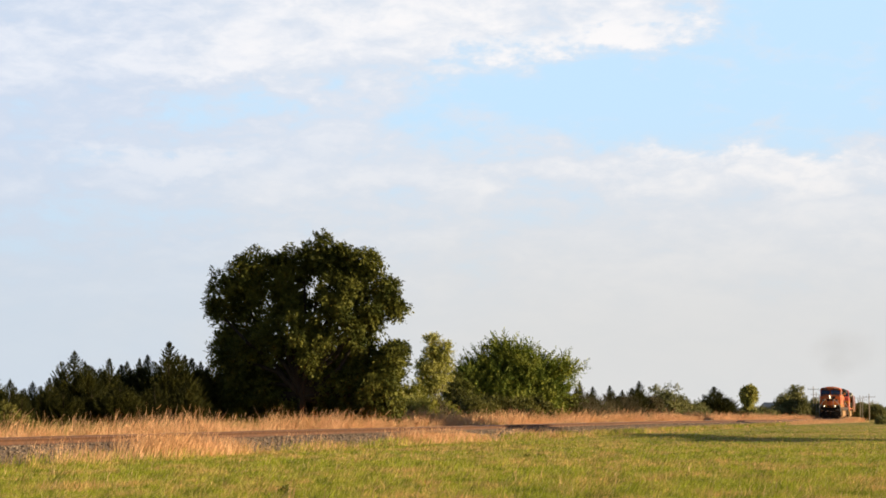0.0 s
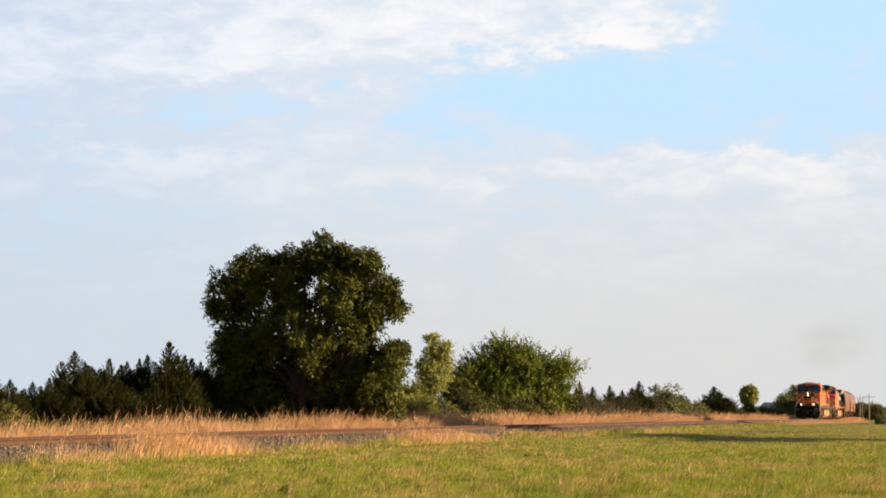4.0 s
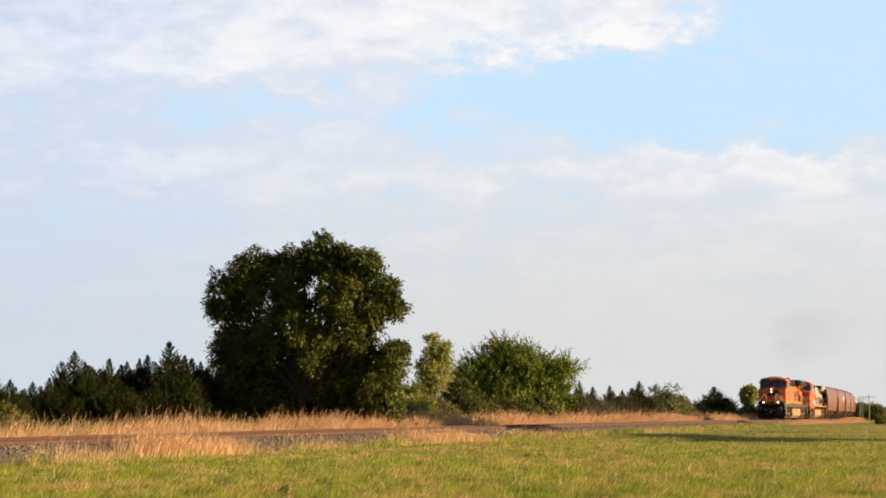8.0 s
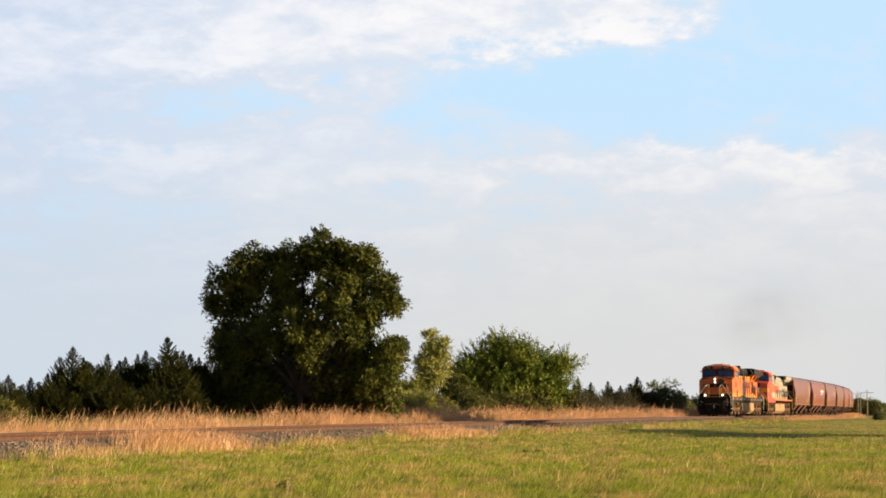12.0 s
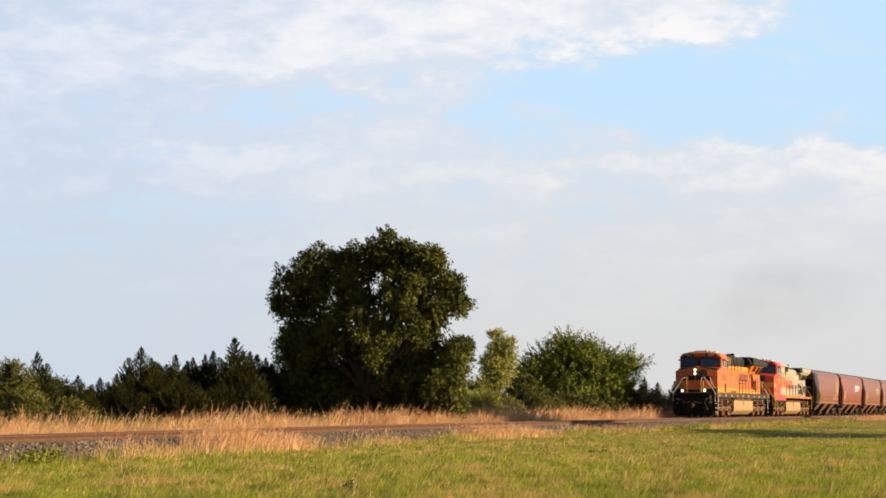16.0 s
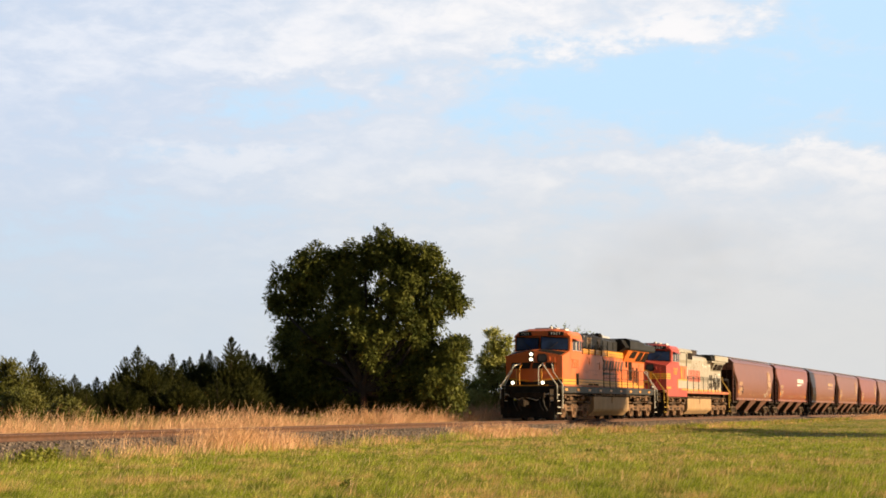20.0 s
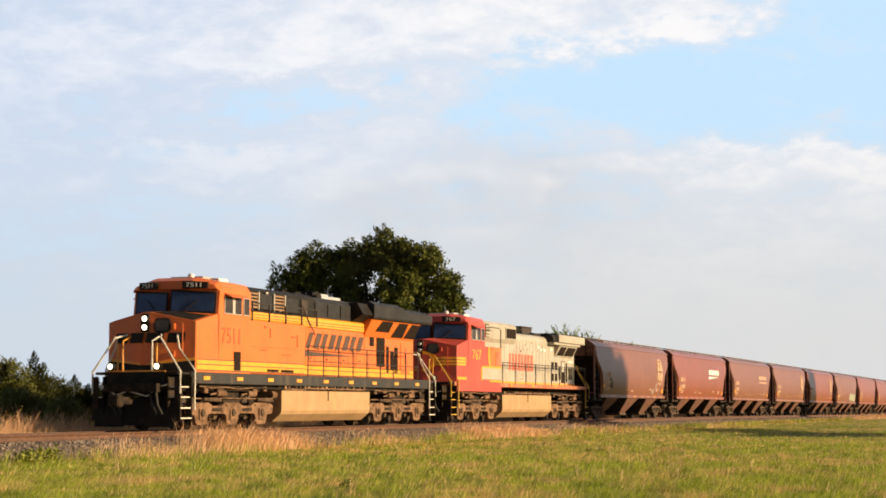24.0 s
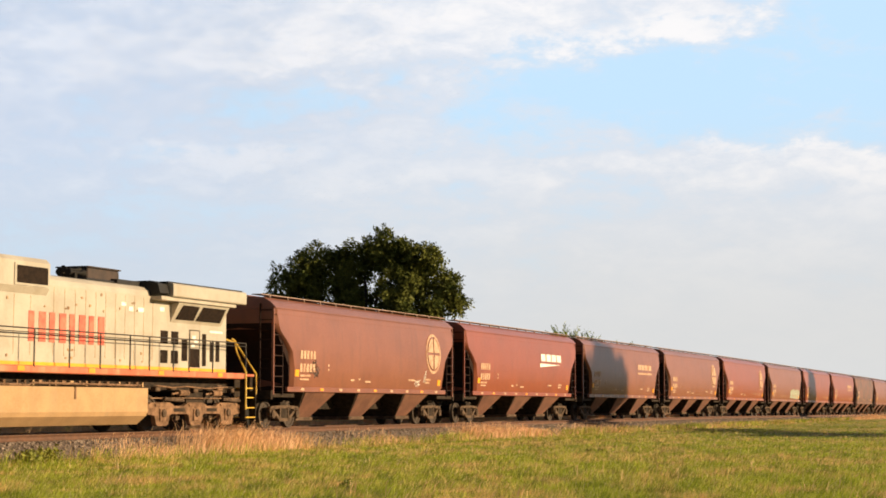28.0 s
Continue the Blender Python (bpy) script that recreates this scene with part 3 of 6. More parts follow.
        part("frame_slot", Shape().box(.66, 1.30, 1.30 * side, 1.307 * side, .57, .67), M["under"], fr, key=("slot", side, 1))
        c = Shape().tube([(-2.7, 1.33 * side, .975), (-.8, 1.33 * side, .965), (.8, 1.33 * side, .97), (2.7, 1.33 * side, .96)], .02, 6)
        part("sand_pipe", c, M["truck"], fr, key=("sandpipe", side))
    s = Shape().box(-2.4, 2.4, -.6, .6, .60, .95).box(-.5, .5, -1.25, 1.25, .62, 1.15)
    # bolster doubles as a near-black backing that paints shade into the frame gaps
    part("bolster", s, M["under"], parent, at=(xc, 0, 0), key="bolster")
    for dx in (-1.95, 0, 1.95):
        wheelset(parent, xc + dx, .533, 1.3)


def steps(parent, xf, side, rail_mat, direction):
    """Corner steps with treads and handrails. direction: +1 at the front end."""
    s = Shape()
    x0, x1 = xf - .42, xf + .42
    for i, z in enumerate((.36, .66, .98, 1.28)):
        s.box(x0 + .1, x1 - .1, (1.12 + .0 * i) * side, (1.50 - .03 * i) * side, z, z + .035)
    part("step_treads", s, rail_mat, parent, "worn paint-edged step treads", key=("treads", side, xf, rail_mat.name))
    s = Shape()
    for x in (x0 + .06, x1 - .10):
        s.box(x, x + .04, 1.30 * side, 1.50 * side, .30, 1.6)
    s.box(x0, x1, 1.08 * side, 1.11 * side, .3, 1.6)
    part("step_well", s, M["under"], parent, key=("well", side, xf))
    o = direction
    for i, x in enumerate((x0, x1) if o > 0 else (x1, x0)):
        if i == 0:
            path = [(x, 1.54 * side, .62), (x, 1.54 * side, 1.80), (x + .18 * o, 1.10 * side, 2.46), (x + .18 * o, 1.04 * side, 2.80), (x + .08 * o, .98 * side, 2.86)]
        else:
            path = [(x - .06 * o, 1.50 * side, 1.10), (x - .06 * o, 1.50 * side, 1.74), (x - .12 * o, .78 * side, 2.76), (x - .5 * o, .58 * side, 2.86)]
        part("step_handrail", Shape().tube(path, .03, 7), rail_mat, parent, key=("steprail", side, x, rail_mat.name))


def blocks(parent, x0, z0, width, height, mat, y, lean=.0, name="logo_block", gap=.18):
    """A worn company mark reduced to four plain leaning blocks on a side panel."""
    w = width / (4 + 3 * gap)
    for i in range(4):
        a = x0 - i * w * (1 + gap)
        for q0, q1 in ((0, .32), (.60, 1.0)):
            b, c = a - w * q0, a - w * q1
            s = Shape().prism_y([(b, z0), (c, z0), (c - lean, z0 + height), (b - lean, z0 + height)], y, y + .012 * (1 if y > 0 else -1))
            part(name, s, mat, parent)


def locomotive(name, spec, label, category="locomotive"):
    L = thing(name, label, category, "locomotives of the train")
    P = lambda n, s, mat, lab="", smooth=False: part(n, s, M[mat], L, lab, smooth)
    body, sill = spec["cab"], spec["sill"]
    nx = spec["nose"]                    # x of the nose side edge
    xr = spec["cab_rear"]
    # underframe, platforms and couplers
    P("underframe", Shape().box(-9.9, nx + .15, -1.48, 1.48, spec["sill_z"], 1.76, .02), sill)
    P("centre_beam", Shape().box(-10.3, 10.3, -.9, .9, 1.15, spec["sill_z"] - .004), "under")
    P("front_platform", Shape().box(nx, 9.95, -1.42, 1.42, 1.66, 1.74, .02).box(9.82, 9.97, -1.0, 1.0, 1.20, 1.74, .02).box(9.8, 10.12, -.6, .6, 1.05, 1.42, .03), "black")
    P("rear_platform", Shape().box(-10.5, -9.9, -1.48, 1.48, 1.66, 1.74, .02), sill)
    P("rear_end_plate", Shape().box(-10.55, -10.35, -1.40, 1.40, 1.2, 1.655, .02), "under")
    for d in (1, -1):
        P("coupler", Shape().box(min(10.2 * d, 11.0 * d), max(10.2 * d, 11.0 * d), -.12, .12, .78, 1.0, .03).box(min(10.85 * d, 11.18 * d), max(10.85 * d, 11.18 * d), -.2, .17, .70, 1.06, .05), "under")
        e0 = (0 if d > 0 else .35)
        q = lambda x: (x + e0) * d
        for ya, yb in ((.42, 1.36), (-1.36, -.42)):
            P("plough", Shape().prism_y([(q(9.66), 1.02), (q(9.76), 1.02), (q(9.98), .62), (q(10.04), .12), (q(9.92), .12)], ya, yb), "black", "black snow plough half")
        P("plough_wedge", Shape().prism_y([(q(9.79), .94), (q(9.86), .94), (q(10.0), .16), (q(9.84), .16)], -.40, .40), "black")
        for k in (-.75, -.55, .6, .8):
            P("air_hose", Shape().tube([(q(9.95), k, 1.35), (q(10.15), k, 1.1), (q(10.22), k + .1, .75), (q(10.2), k + .25, .5)], .035, 6), "hose")
    P("uncoupling_lever", Shape().tube([(10.05, -1.2, 1.36), (10.15, -.55, 1.05), (10.25, -.1, 1.18), (10.15, .5, 1.02), (10.05, .8, 1.3), (10.02, 1.1, 1.36)], .025, 6), "rail_white")
    # fuel tank with a chamfered foot
    t0, t1 = spec["tank"]
    sec = [(-1.45, 1.24), (-1.45, .58), (-1.40, .46), (-1.10, .22), (1.10, .22), (1.40, .46), (1.45, .58), (1.45, 1.24)]
    P("fuel_tank", Shape().prism_x(sec, t1, t0), "tank", "dusty beige fuel tank under the frame")
    P("tank_strap", Shape().box((t0 + t1) / 2 - .03, (t0 + t1) / 2 + .03, 1.45, 1.475, .92, 1.24), "truck")
    P("air_reservoir", Shape().tube([(t0 + .5, 1.28, 1.10), (t0 + .18, 1.28, 1.10)], .12, 10), "truck")
    P("pipe_run", Shape().tube([(8.6, 1.38, 1.32), (t0, 1.40, 1.30), (t1, 1.40, 1.32), (-9.2, 1.38, 1.30)], .04, 6).tube([(t0, 1.30, 1.36), (t1 - .5, 1.32, 1.34)], .05, 6), "under")
    P("air_line", Shape().tube([(t0 - .2, 1.44, 1.285), (t0 - 1.6, 1.44, 1.27), (t0 - 1.75, 1.44, 1.33), (t1 + .4, 1.44, 1.31)], .032, 6), "truck")
    rr = random.Random(5)
    x = t0 - .25
    while x > t1 + .3:
        w, d = rr.uniform(.04, .16), rr.uniform(.06, .13)
        P("sill_bracket", Shape().box(x - w, x, 1.34, 1.45, 1.385 - d, 1.40), rr.choice(("truck", "truck", "under", "tank", "louvre")))
        x -= w + rr.uniform(.15, .5)
    for x, w, z in ((8.2, .22, 1.12), (7.3, .35, 1.18), (5.0, .30, 1.14), (4.3, .22, 1.2), (-4.7, .28, 1.16), (-5.6, .34, 1.2), (-6.9, .26, 1.14), (-8.4, .32, 1.2), (-9.2, .2, 1.14)):
        P("underframe_valve", Shape().box(x - w / 2, x + w / 2, 1.22, 1.40, z, z + .16, .02), "truck" if rr.random() < .6 else "truck_dark")
    P("cable_loop", Shape().tube([(8.7, 1.42, 1.33), (7.9, 1.43, 1.28), (7.0, 1.42, 1.31), (6.2, 1.43, 1.26), (5.2, 1.42, 1.31)], .022, 6), "truck")
    P("cable_loop", Shape().tube([(-4.5, 1.42, 1.32), (-5.4, 1.43, 1.27), (-6.3, 1.42, 1.31), (-7.4, 1.43, 1.26), (-8.8, 1.42, 1.31)], .022, 6), "truck")
    loco_truck(L, 6.38)
    loco_truck(L, -7.05)
    # nose: a blunt wedge with a crease down the middle
    f, z0, NC = nx + .42, 1.75, .12
    s = Shape()
    s.solid([(nx, 1.5, z0), (f, NC, z0), (f, -NC, z0), (nx, -1.5, z0), (nx, 1.5, 3.26), (f - .08, NC, 3.54), (f - .08, -NC, 3.54), (nx, -1.5, 3.26),
             (nx - 1.45, 1.5, 3.56), (nx - 1.45, -1.5, 3.56), (nx - 1.45, 1.5, z0), (nx - 1.45, -1.5, z0), (nx - 1.0, NC, 3.64), (nx - 1.0, -NC, 3.64)],
            [(0, 1, 5, 4), (1, 2, 6, 5), (2, 3, 7, 6), (4, 5, 12, 8), (5, 6, 13, 12), (6, 7, 9, 13), (0, 4, 8, 10), (3, 11, 9, 7), (8, 12, 13, 9, 11, 10), (0, 10, 11, 3, 2, 1)])
    P("nose", s, body, spec["nose_label"])
    # cab shell
    wx = nx - .95                        # foot of the windshield
    side = [(nx - 1.1 + .1, z0), (wx + .02, 3.50), (wx - .08, 4.28), (wx + .04, 4.33), (wx + .03, 4.50), (wx - .3, 4.62), (xr + .1, 4.60), (xr, 4.5), (xr, z0)]
    rings = []
    for y, dz in ((1.5, -.24), (1.38, -.06), (.7, .08), (-.7, .08), (-1.38, -.06), (-1.5, -.24)):
        rings.append([(x - (.30 * abs(y) if x > wx - .35 else 0), y, z + (dz if z > 4.4 else 0)) for x, z in side])
    P("cab", Shape().loft(rings), body, spec["cab_label"])
    for k in (1, -1):
        # windshield panes, set proud of the raked front, with frames
        a, b = sorted((.10 * k, 1.36 * k))
        d = .025
        wsx = lambda y, z: wx - .30 * abs(y) - .10 * (z - 3.5) + .02
        q = ((a, 3.64), (b, 3.62), (b, 4.16), (a, 4.24))
        fq = ((a - .055 * k * (1 if k > 0 else -1), 3.575), (b + .055, 3.555), (b + .055, 4.22), (a - .055, 4.30))
        P("windshield_frame", Shape().loft([[(wsx(y, z) - .012, y, z) for y, z in fq], [(wsx(y, z) + .012, y, z) for y, z in fq]]), "gasket_black", "black rubber windshield surround")
        P("windshield", Shape().loft([[(wsx(y, z), y, z) for y, z in q], [(wsx(y, z) + d, y, z) for y, z in q]]), "glass", "dark raked windshield pane with a blue sky reflection painted in")
        P("wiper", Shape().tube([(wsx(.5, 3.62) + .05, .5 * k, 3.64), (wsx(.9, 4.0) + .05, .9 * k, 4.0)], .015, 5), "rail_paint")
        a, b = sorted((.45 * k, 1.20 * k))
        P("number_board", Shape().loft([[(wx + .06 - .30 * abs(y) + h, y, z) for y, z in ((a, 4.33), (b, 4.33), (b, 4.53), (a, 4.56))] for h in (-.06, .03)]), "black", "black number board over the windshield")
        # side windows with frames
        y = 1.5 * k
        for wa, wb in ((xr + 1.74, xr + .68), (xr + .50, xr + .16)):
            P("window_frame", Shape().box(wb - .03, wa + .03, min(y, y + .03 * k), max(y, y + .03 * k), 3.57, 4.13, .01), "gasket", "pale alloy cab window frame")
            P("side_window", Shape().box(wb, wa, min(y + .03 * k, y + .036 * k), max(y + .03 * k, y + .036 * k), 3.60, 4.10), "side_glass", "tinted cab side window")
        P("window_post", Shape().box(xr + 1.12, xr + 1.28, min(y, y + .045 * k), max(y, y + .045 * k), 3.58, 4.12), "gasket")
        P("window_awning", Shape().prism_x([(y, 4.22), (y + .26 * k, 4.10), (y + .26 * k, 4.08), (y, 4.19)], xr + .55, xr + 1.75), body)
        P("ditch_light", Shape().lathe([(9.98, .11), (10.12, .13), (10.13, .10)], "x", (0, .79 * k, 1.90), 14), "black")
        P("ditch_lens", Shape().lathe([(10.13, .085), (10.16, .065), (10.17, .02)], "x", (0, .79 * k, 1.90), 14), "lamp" if spec["lit"] else "lamp_off", "round ditch light, lit" if spec["lit"] else "")
    P("headlight_box", Shape().box(f - .10, f + .02, -.13, .13, 2.94, 3.48, .02), "black")
    for z in (3.08, 3.34):
        P("headlight", Shape().lathe([(f + .02, .085), (f + .045, .07), (f + .05, .02)], "x", (0, 0, z), 14), "lamp" if spec["lit"] else "lamp_off", "round headlight, lit" if spec["lit"] else "unlit round headlight")
    ny = lambda y: f + .006 - ((f - nx) * (abs(y) - NC) / (1.5 - NC) if abs(y) > NC else 0)
    for grow, h, mt, nm in ((.05, .012, "gasket_black", "nose_window_seal"), (.0, .024, "side_glass", "nose_window")):
        q = [(.53 + (.19 + grow) * math.copysign(abs(math.cos(t)) ** .5, math.cos(t)), 3.14 + (.17 + grow) * math.copysign(abs(math.sin(t)) ** .5, math.sin(t))) for t in (math.pi * (i + .5) / 8 for i in range(16))]
        P(nm, Shape().loft([[(ny(y) - .03, y, z) for y, z in q], [(ny(y) + h, y, z) for y, z in q]]), mt)
    for z in (3.02, 2.2):
        P("nose_door_hinge", Shape().box(ny(.86) - .04, ny(.86) + .05, .82, .92, z, z + .17, .01), body)
    P("nose_door_grab", Shape().tube([(ny(1.15) + .05, 1.15, 2.3), (ny(1.15) + .05, 1.15, 3.2)], .018, 5), body)
    for i in range(4):
        a = -1.2 + .62 * i
        mk = [(a, 2.62), (a + .5, 2.62), (a + .56, 2.92), (a + .06, 2.92)]
        if spec["lit"]:
            P("nose_mark", Shape().loft([[(ny(y) + .004, y, z) for y, z in mk], [(ny(y) + .014, y, z) for y, z in mk]]), "black")
    if spec["lit"]:
        for k in (1, -1):
            lo = [(.0, 1.765), (NC * k, 1.765), (NC * k, 1.95), (.0, 1.95)]
            P("nose_skirt", Shape().loft([[(ny(y) + h, y, z) for y, z in lo] for h in (.003, .011)]), "black", "black lower nose panel")
            lo = [(NC * k, 1.765), (1.49 * k, 1.765), (1.49 * k, 2.09), (NC * k, 1.95)]
            P("nose_skirt", Shape().loft([[(ny(y) + h, y, z) for y, z in lo] for h in (.003, .011)]), "black")
    for k in (1, -1) if spec["lit"] else ():
        top = [(f - .20, .20 * k, 3.533), (nx - .04, 1.40 * k, 3.29), (nx - .95, 1.40 * k, 3.475), (nx - .92, .20 * k, 3.634)]
        P("antiglare_panel", Shape().loft([[(x, y, z + h) for x, y, z in top] for h in (.004, .014)]), "black", "dull dark panel below the windshield")
    if not spec["lit"]:
        for k in (1, -1):
            for za, zc, mt, h in ((2.44, 2.79, "yellow", .010), (2.53, 2.56, "letter_dark", .015), (2.66, 2.69, "letter_dark", .015)):
                q = [(NC * k, za), (1.49 * k, za), (1.49 * k, zc), (NC * k, zc)]
                P("nose_stripe", Shape().loft([[(ny(y) - .012, y, z) for y, z in q], [(ny(y) + h, y, z) for y, z in q]]), mt)
            q = [(NC * k, 2.18), (.38 * k, 2.22), (.62 * k, 2.40), (.66 * k, 2.62), (.62 * k, 2.84), (.38 * k, 3.0), (NC * k, 3.04)]
            P("nose_emblem", Shape().loft([[(ny(y) - .012, y, z) for y, z in q], [(ny(y) + .02, y, z) for y, z in q]]), "yellow", "yellow winged emblem half")
            q = [(NC * k, 2.30), (.32 * k, 2.33), (.48 * k, 2.45), (.51 * k, 2.62), (.48 * k, 2.79), (.32 * k, 2.89), (NC * k, 2.92)]
            P("emblem_field", Shape().loft([[(ny(y) + .012, y, z) for y, z in q], [(ny(y) + .028, y, z) for y, z in q]]), "red", "red field inside the emblem outline")
    else:
        for k in (1, -1):
            q = ((NC * k, 1.96), (1.49 * k, 2.10), (1.49 * k, 2.18), (NC * k, 2.02))
            P("nose_stripe", Shape().loft([[(ny(y) + h, y, z) for y, z in q] for h in (.004, .014)]), "yellow")
        P("platform_edge", Shape().box(9.955, 9.985, -1.0, 1.0, 1.745, 1.79), "yellow", "worn yellow edge of the front platform")
    P("roof_box", Shape().box(xr + .5, xr + 1.1, .35, .95, 4.56, 4.74, .03), "white")
    P("roof_antenna", Shape().box(xr + .8, xr + 1.5, -.6, .6, 4.66, 4.78, .03), "gasket", "pale antenna box on the cab roof")
    P("roof_beacon", Shape().lathe([(4.70, .10), (4.80, .10), (4.84, .04)], "z", (xr + 1.9, .4, 0), 12), "white")
    for sd in (1, -1):
        steps(L, 9.60, sd, M[spec["rail"]], 1)
        steps(L, -10.2, sd, M[spec["rail_rear"]], -1)
    for k in (1, -1):
        P("nose_handrail", Shape().tube([(9.90, .5 * k, 1.74), (9.90, .5 * k, 2.66), (nx + .40, .5 * k, 2.80)], .026, 6), spec["rail"] if k > 0 else "yellow")
        P("pilot_post", Shape().tube([(9.92, .66 * k, 1.74), (9.92, .66 * k, 2.6)], .03, 6), "yellow")
    spec["build"](L, P, xr, spec)
    # walkway handrail down the side
    for k in (1, -1):
        y = 1.47 * k
        x0, x1 = spec["posts"][0], spec["posts"][-1]
        top = 2.78 if spec["lit"] else 2.70
        for x in spec["posts"]:
            P("handrail_post", Shape().tube([(x, y, 1.72), (x, y, top)], .022, 6), "rail_paint")
        P("handrail", Shape().tube([(x0, y, top), (x1, y, top)], .020, 6), "rail_paint")
        if spec["lit"]:
            P("handrail", Shape().tube([(x0, y, 2.26), (x1, y, 2.26)], .016, 6), "rail_paint")
        else:
            P("handrail", Shape().tube([(x0, y, 2.60), (x1, y, 2.60)], .013, 6), "rail_paint")
            for x in (2.1, -1.1, -4.7, -8.2):
                P("reflector", Shape().box(x - .15, x + .15, min(1.48 * k, 1.492 * k), max(1.48 * k, 1.492 * k), 1.62, 1.75), "reflector")
        for i in range(9 if spec["lit"] else 0):
            x = nx - .75 - i * 2.12
            P("reflector", Shape().box(x - .2, x + .2, min(1.48 * k, 1.492 * k), max(1.48 * k, 1.492 * k), 1.52, 1.63), "reflector")
    return L


def panel(P, name, x0, x1, y, z0, z1, mat, label="", d=.014):
    for k in (1, -1):
        P(name, Shape().box(min(x0, x1), max(x0, x1), min(y * k, (y + d) * k), max(y * k, (y + d) * k), z0, z1), mat, label)


def hood_modern(L, P, xr, spec):
    """Orange long hood with a black roof, screens at the rear and an overhanging radiator."""
    H = 1.02
    wx1 = lambda y: spec["nose"] - .95 + .06 - .30 * abs(y) + .034
    # full-width cabinet behind the cab, then the narrow hood
    P("equipment_cabinet", Shape().box(1.55, xr, -1.48, 1.48, 1.76, 3.48, .03), "orange", "orange equipment cabinet behind the cab")
    P("cabinet_top_band", Shape().box(1.58, xr, -1.485, 1.485, 3.484, 3.74, .03), "yellow")
    P("engine_hood", Shape().box(-9.35, 1.55, -H, H, 1.76, 3.48, .03), "orange", "orange engine hood with doors")
    P("hood_top_band", Shape().prism_x([(-H - .03, 3.484), (H + .03, 3.484), (H + .03, 3.78), (H - .1, 3.84), (-H + .1, 3.84), (-H - .03, 3.78)], -4.75, 1.56), "yellow", "yellow band along the top of the hood")
    for z in (3.55, 3.64):
        panel(P, "band_line", -4.75, 1.5, H + .031, z, z + .02, "letter_dark", d=.006)
        panel(P, "band_line", 1.6, xr - .05, 1.486, z, z + .02, "letter_dark", d=.006)
    P("upper_hood", Shape().prism_x([(-.98, 3.74), (.98, 3.74), (1.0, 4.1), (.92, 4.50), (.70, 4.62), (-.70, 4.62), (-.92, 4.50), (-1.0, 4.1)], -.3, xr), "black", "black blower housing behind the cab")
    P("upper_hood_rear", Shape().prism_x([(-.96, 3.84), (.96, 3.84), (.96, 4.38), (.78, 4.56), (-.78, 4.56), (-.96, 4.38)], -4.2, -.3), "roof_grey", "sooty grey engine roof")
    for k, (a, b) in enumerate(((5.15, 4.18), (2.96, 2.27))):
        for i in range(5):
            panel(P, "louvre", a, b, .985, 3.92 + i * .11, 3.97 + i * .11, "louvre", d=.05)
    for a in (4.14, 3.04, 2.22):
        panel(P, "hood_rib", a, a - .06, 1.0, 3.86, 4.46, "gasket", d=.04)
    panel(P, "inspection_door", 3.95, 3.15, 1.0, 3.90, 4.40, "roof_grey")
    panel(P, "inspection_door", 2.05, 1.15, 1.0, 3.88, 4.38, "roof_grey")
    panel(P, "inspection_door", .92, .42, 1.0, 3.90, 4.38, "sooty_brown", "rusty brown inspection door")
    for x, z in ((3.6, 4.42), (4.9, 3.86), (2.6, 3.88)):
        panel(P, "roof_fitting", x, x - .14, 1.0, z, z + .07, "gasket", d=.03)
    for k in (1, -1):
        for i in range(5):
            P("roof_stanchion", Shape().tube([(xr - .1 - i * 1.2, 1.5 * k, 3.45), (xr - .1 - i * 1.2, 1.5 * k, 4.02)], .03, 6), "rail_paint")
        P("roof_handrail", Shape().tube([(xr - .1, 1.5 * k, 4.02), (xr - 4.9, 1.5 * k, 4.02)], .02, 6), "rail_paint")
        P("drain_pipe", Shape().tube([(xr - 4.5, 1.05 * k, 4.3), (xr - 5.6, 1.10 * k, 3.2)], .02, 5), "rail_paint")
    P("horn", Shape().lathe([(-.32, .12), (0, .05), (.25, .12)], "x", (-1.05, .5, 4.72), 10).lathe([(-.25, .1), (0, .045), (.25, .1)], "x", (-1.05, .25, 4.72), 10), "black")
    P("exhaust_stack", Shape().box(-3.35, -1.7, -.55, .55, 4.56, 4.70, .03).box(-2.8, -2.2, -.3, .3, 4.69, 4.80, .02), "bin", "pale exhaust stack collar")
    # radiator: dark throat and wide overhanging wings
    P("radiator_throat", Shape().prism_x([(-1.0, 3.84), (1.0, 3.84), (1.45, 4.10), (1.2, 4.52), (-1.2, 4.52), (-1.45, 4.10)], -4.3, -3.4), "black")
    wing = lambda x, t: [(x, y, z) for y, z in ((-1.46, 3.98), (1.46, 3.98), (1.5, 4.06), (1.5, t - .14), (1.25, t), (-1.25, t), (-1.5, t - .14), (-1.5, 4.06))]
    P("radiator_wing", Shape().loft([wing(-10.2, 4.46), wing(-7.4, 4.50), wing(-7.1, 4.62), wing(-4.3, 4.64)]), "roof_grey", "sooty black overhanging radiator wing")
    for i in range(6):
        P("radiator_shutter", Shape().box(-9.9 + i * .46, -9.55 + i * .46, -1.1, 1.1, 4.50, 4.525), "black")
    for k in (1, -1):
        # flared screens between hood and wing
        for i, (a, b) in enumerate(((-5.2, -6.5), (-6.88, -8.03), (-8.17, -9.28))):
            za, zb_ = (3.38, 3.92) if i else (3.54, 3.93)
            ya, yb = ((H + (z - 3.30) * .507 + .02) * k for z in (za, zb_))
            P("radiator_screen", Shape().solid([(a, ya, za), (b, ya, za), (b - .0, yb, zb_), (a - .25, yb, zb_), (a, ya - .05 * k, za), (b, ya - .05 * k, za), (b, yb - .05 * k, zb_), (a - .25, yb - .05 * k, zb_)],
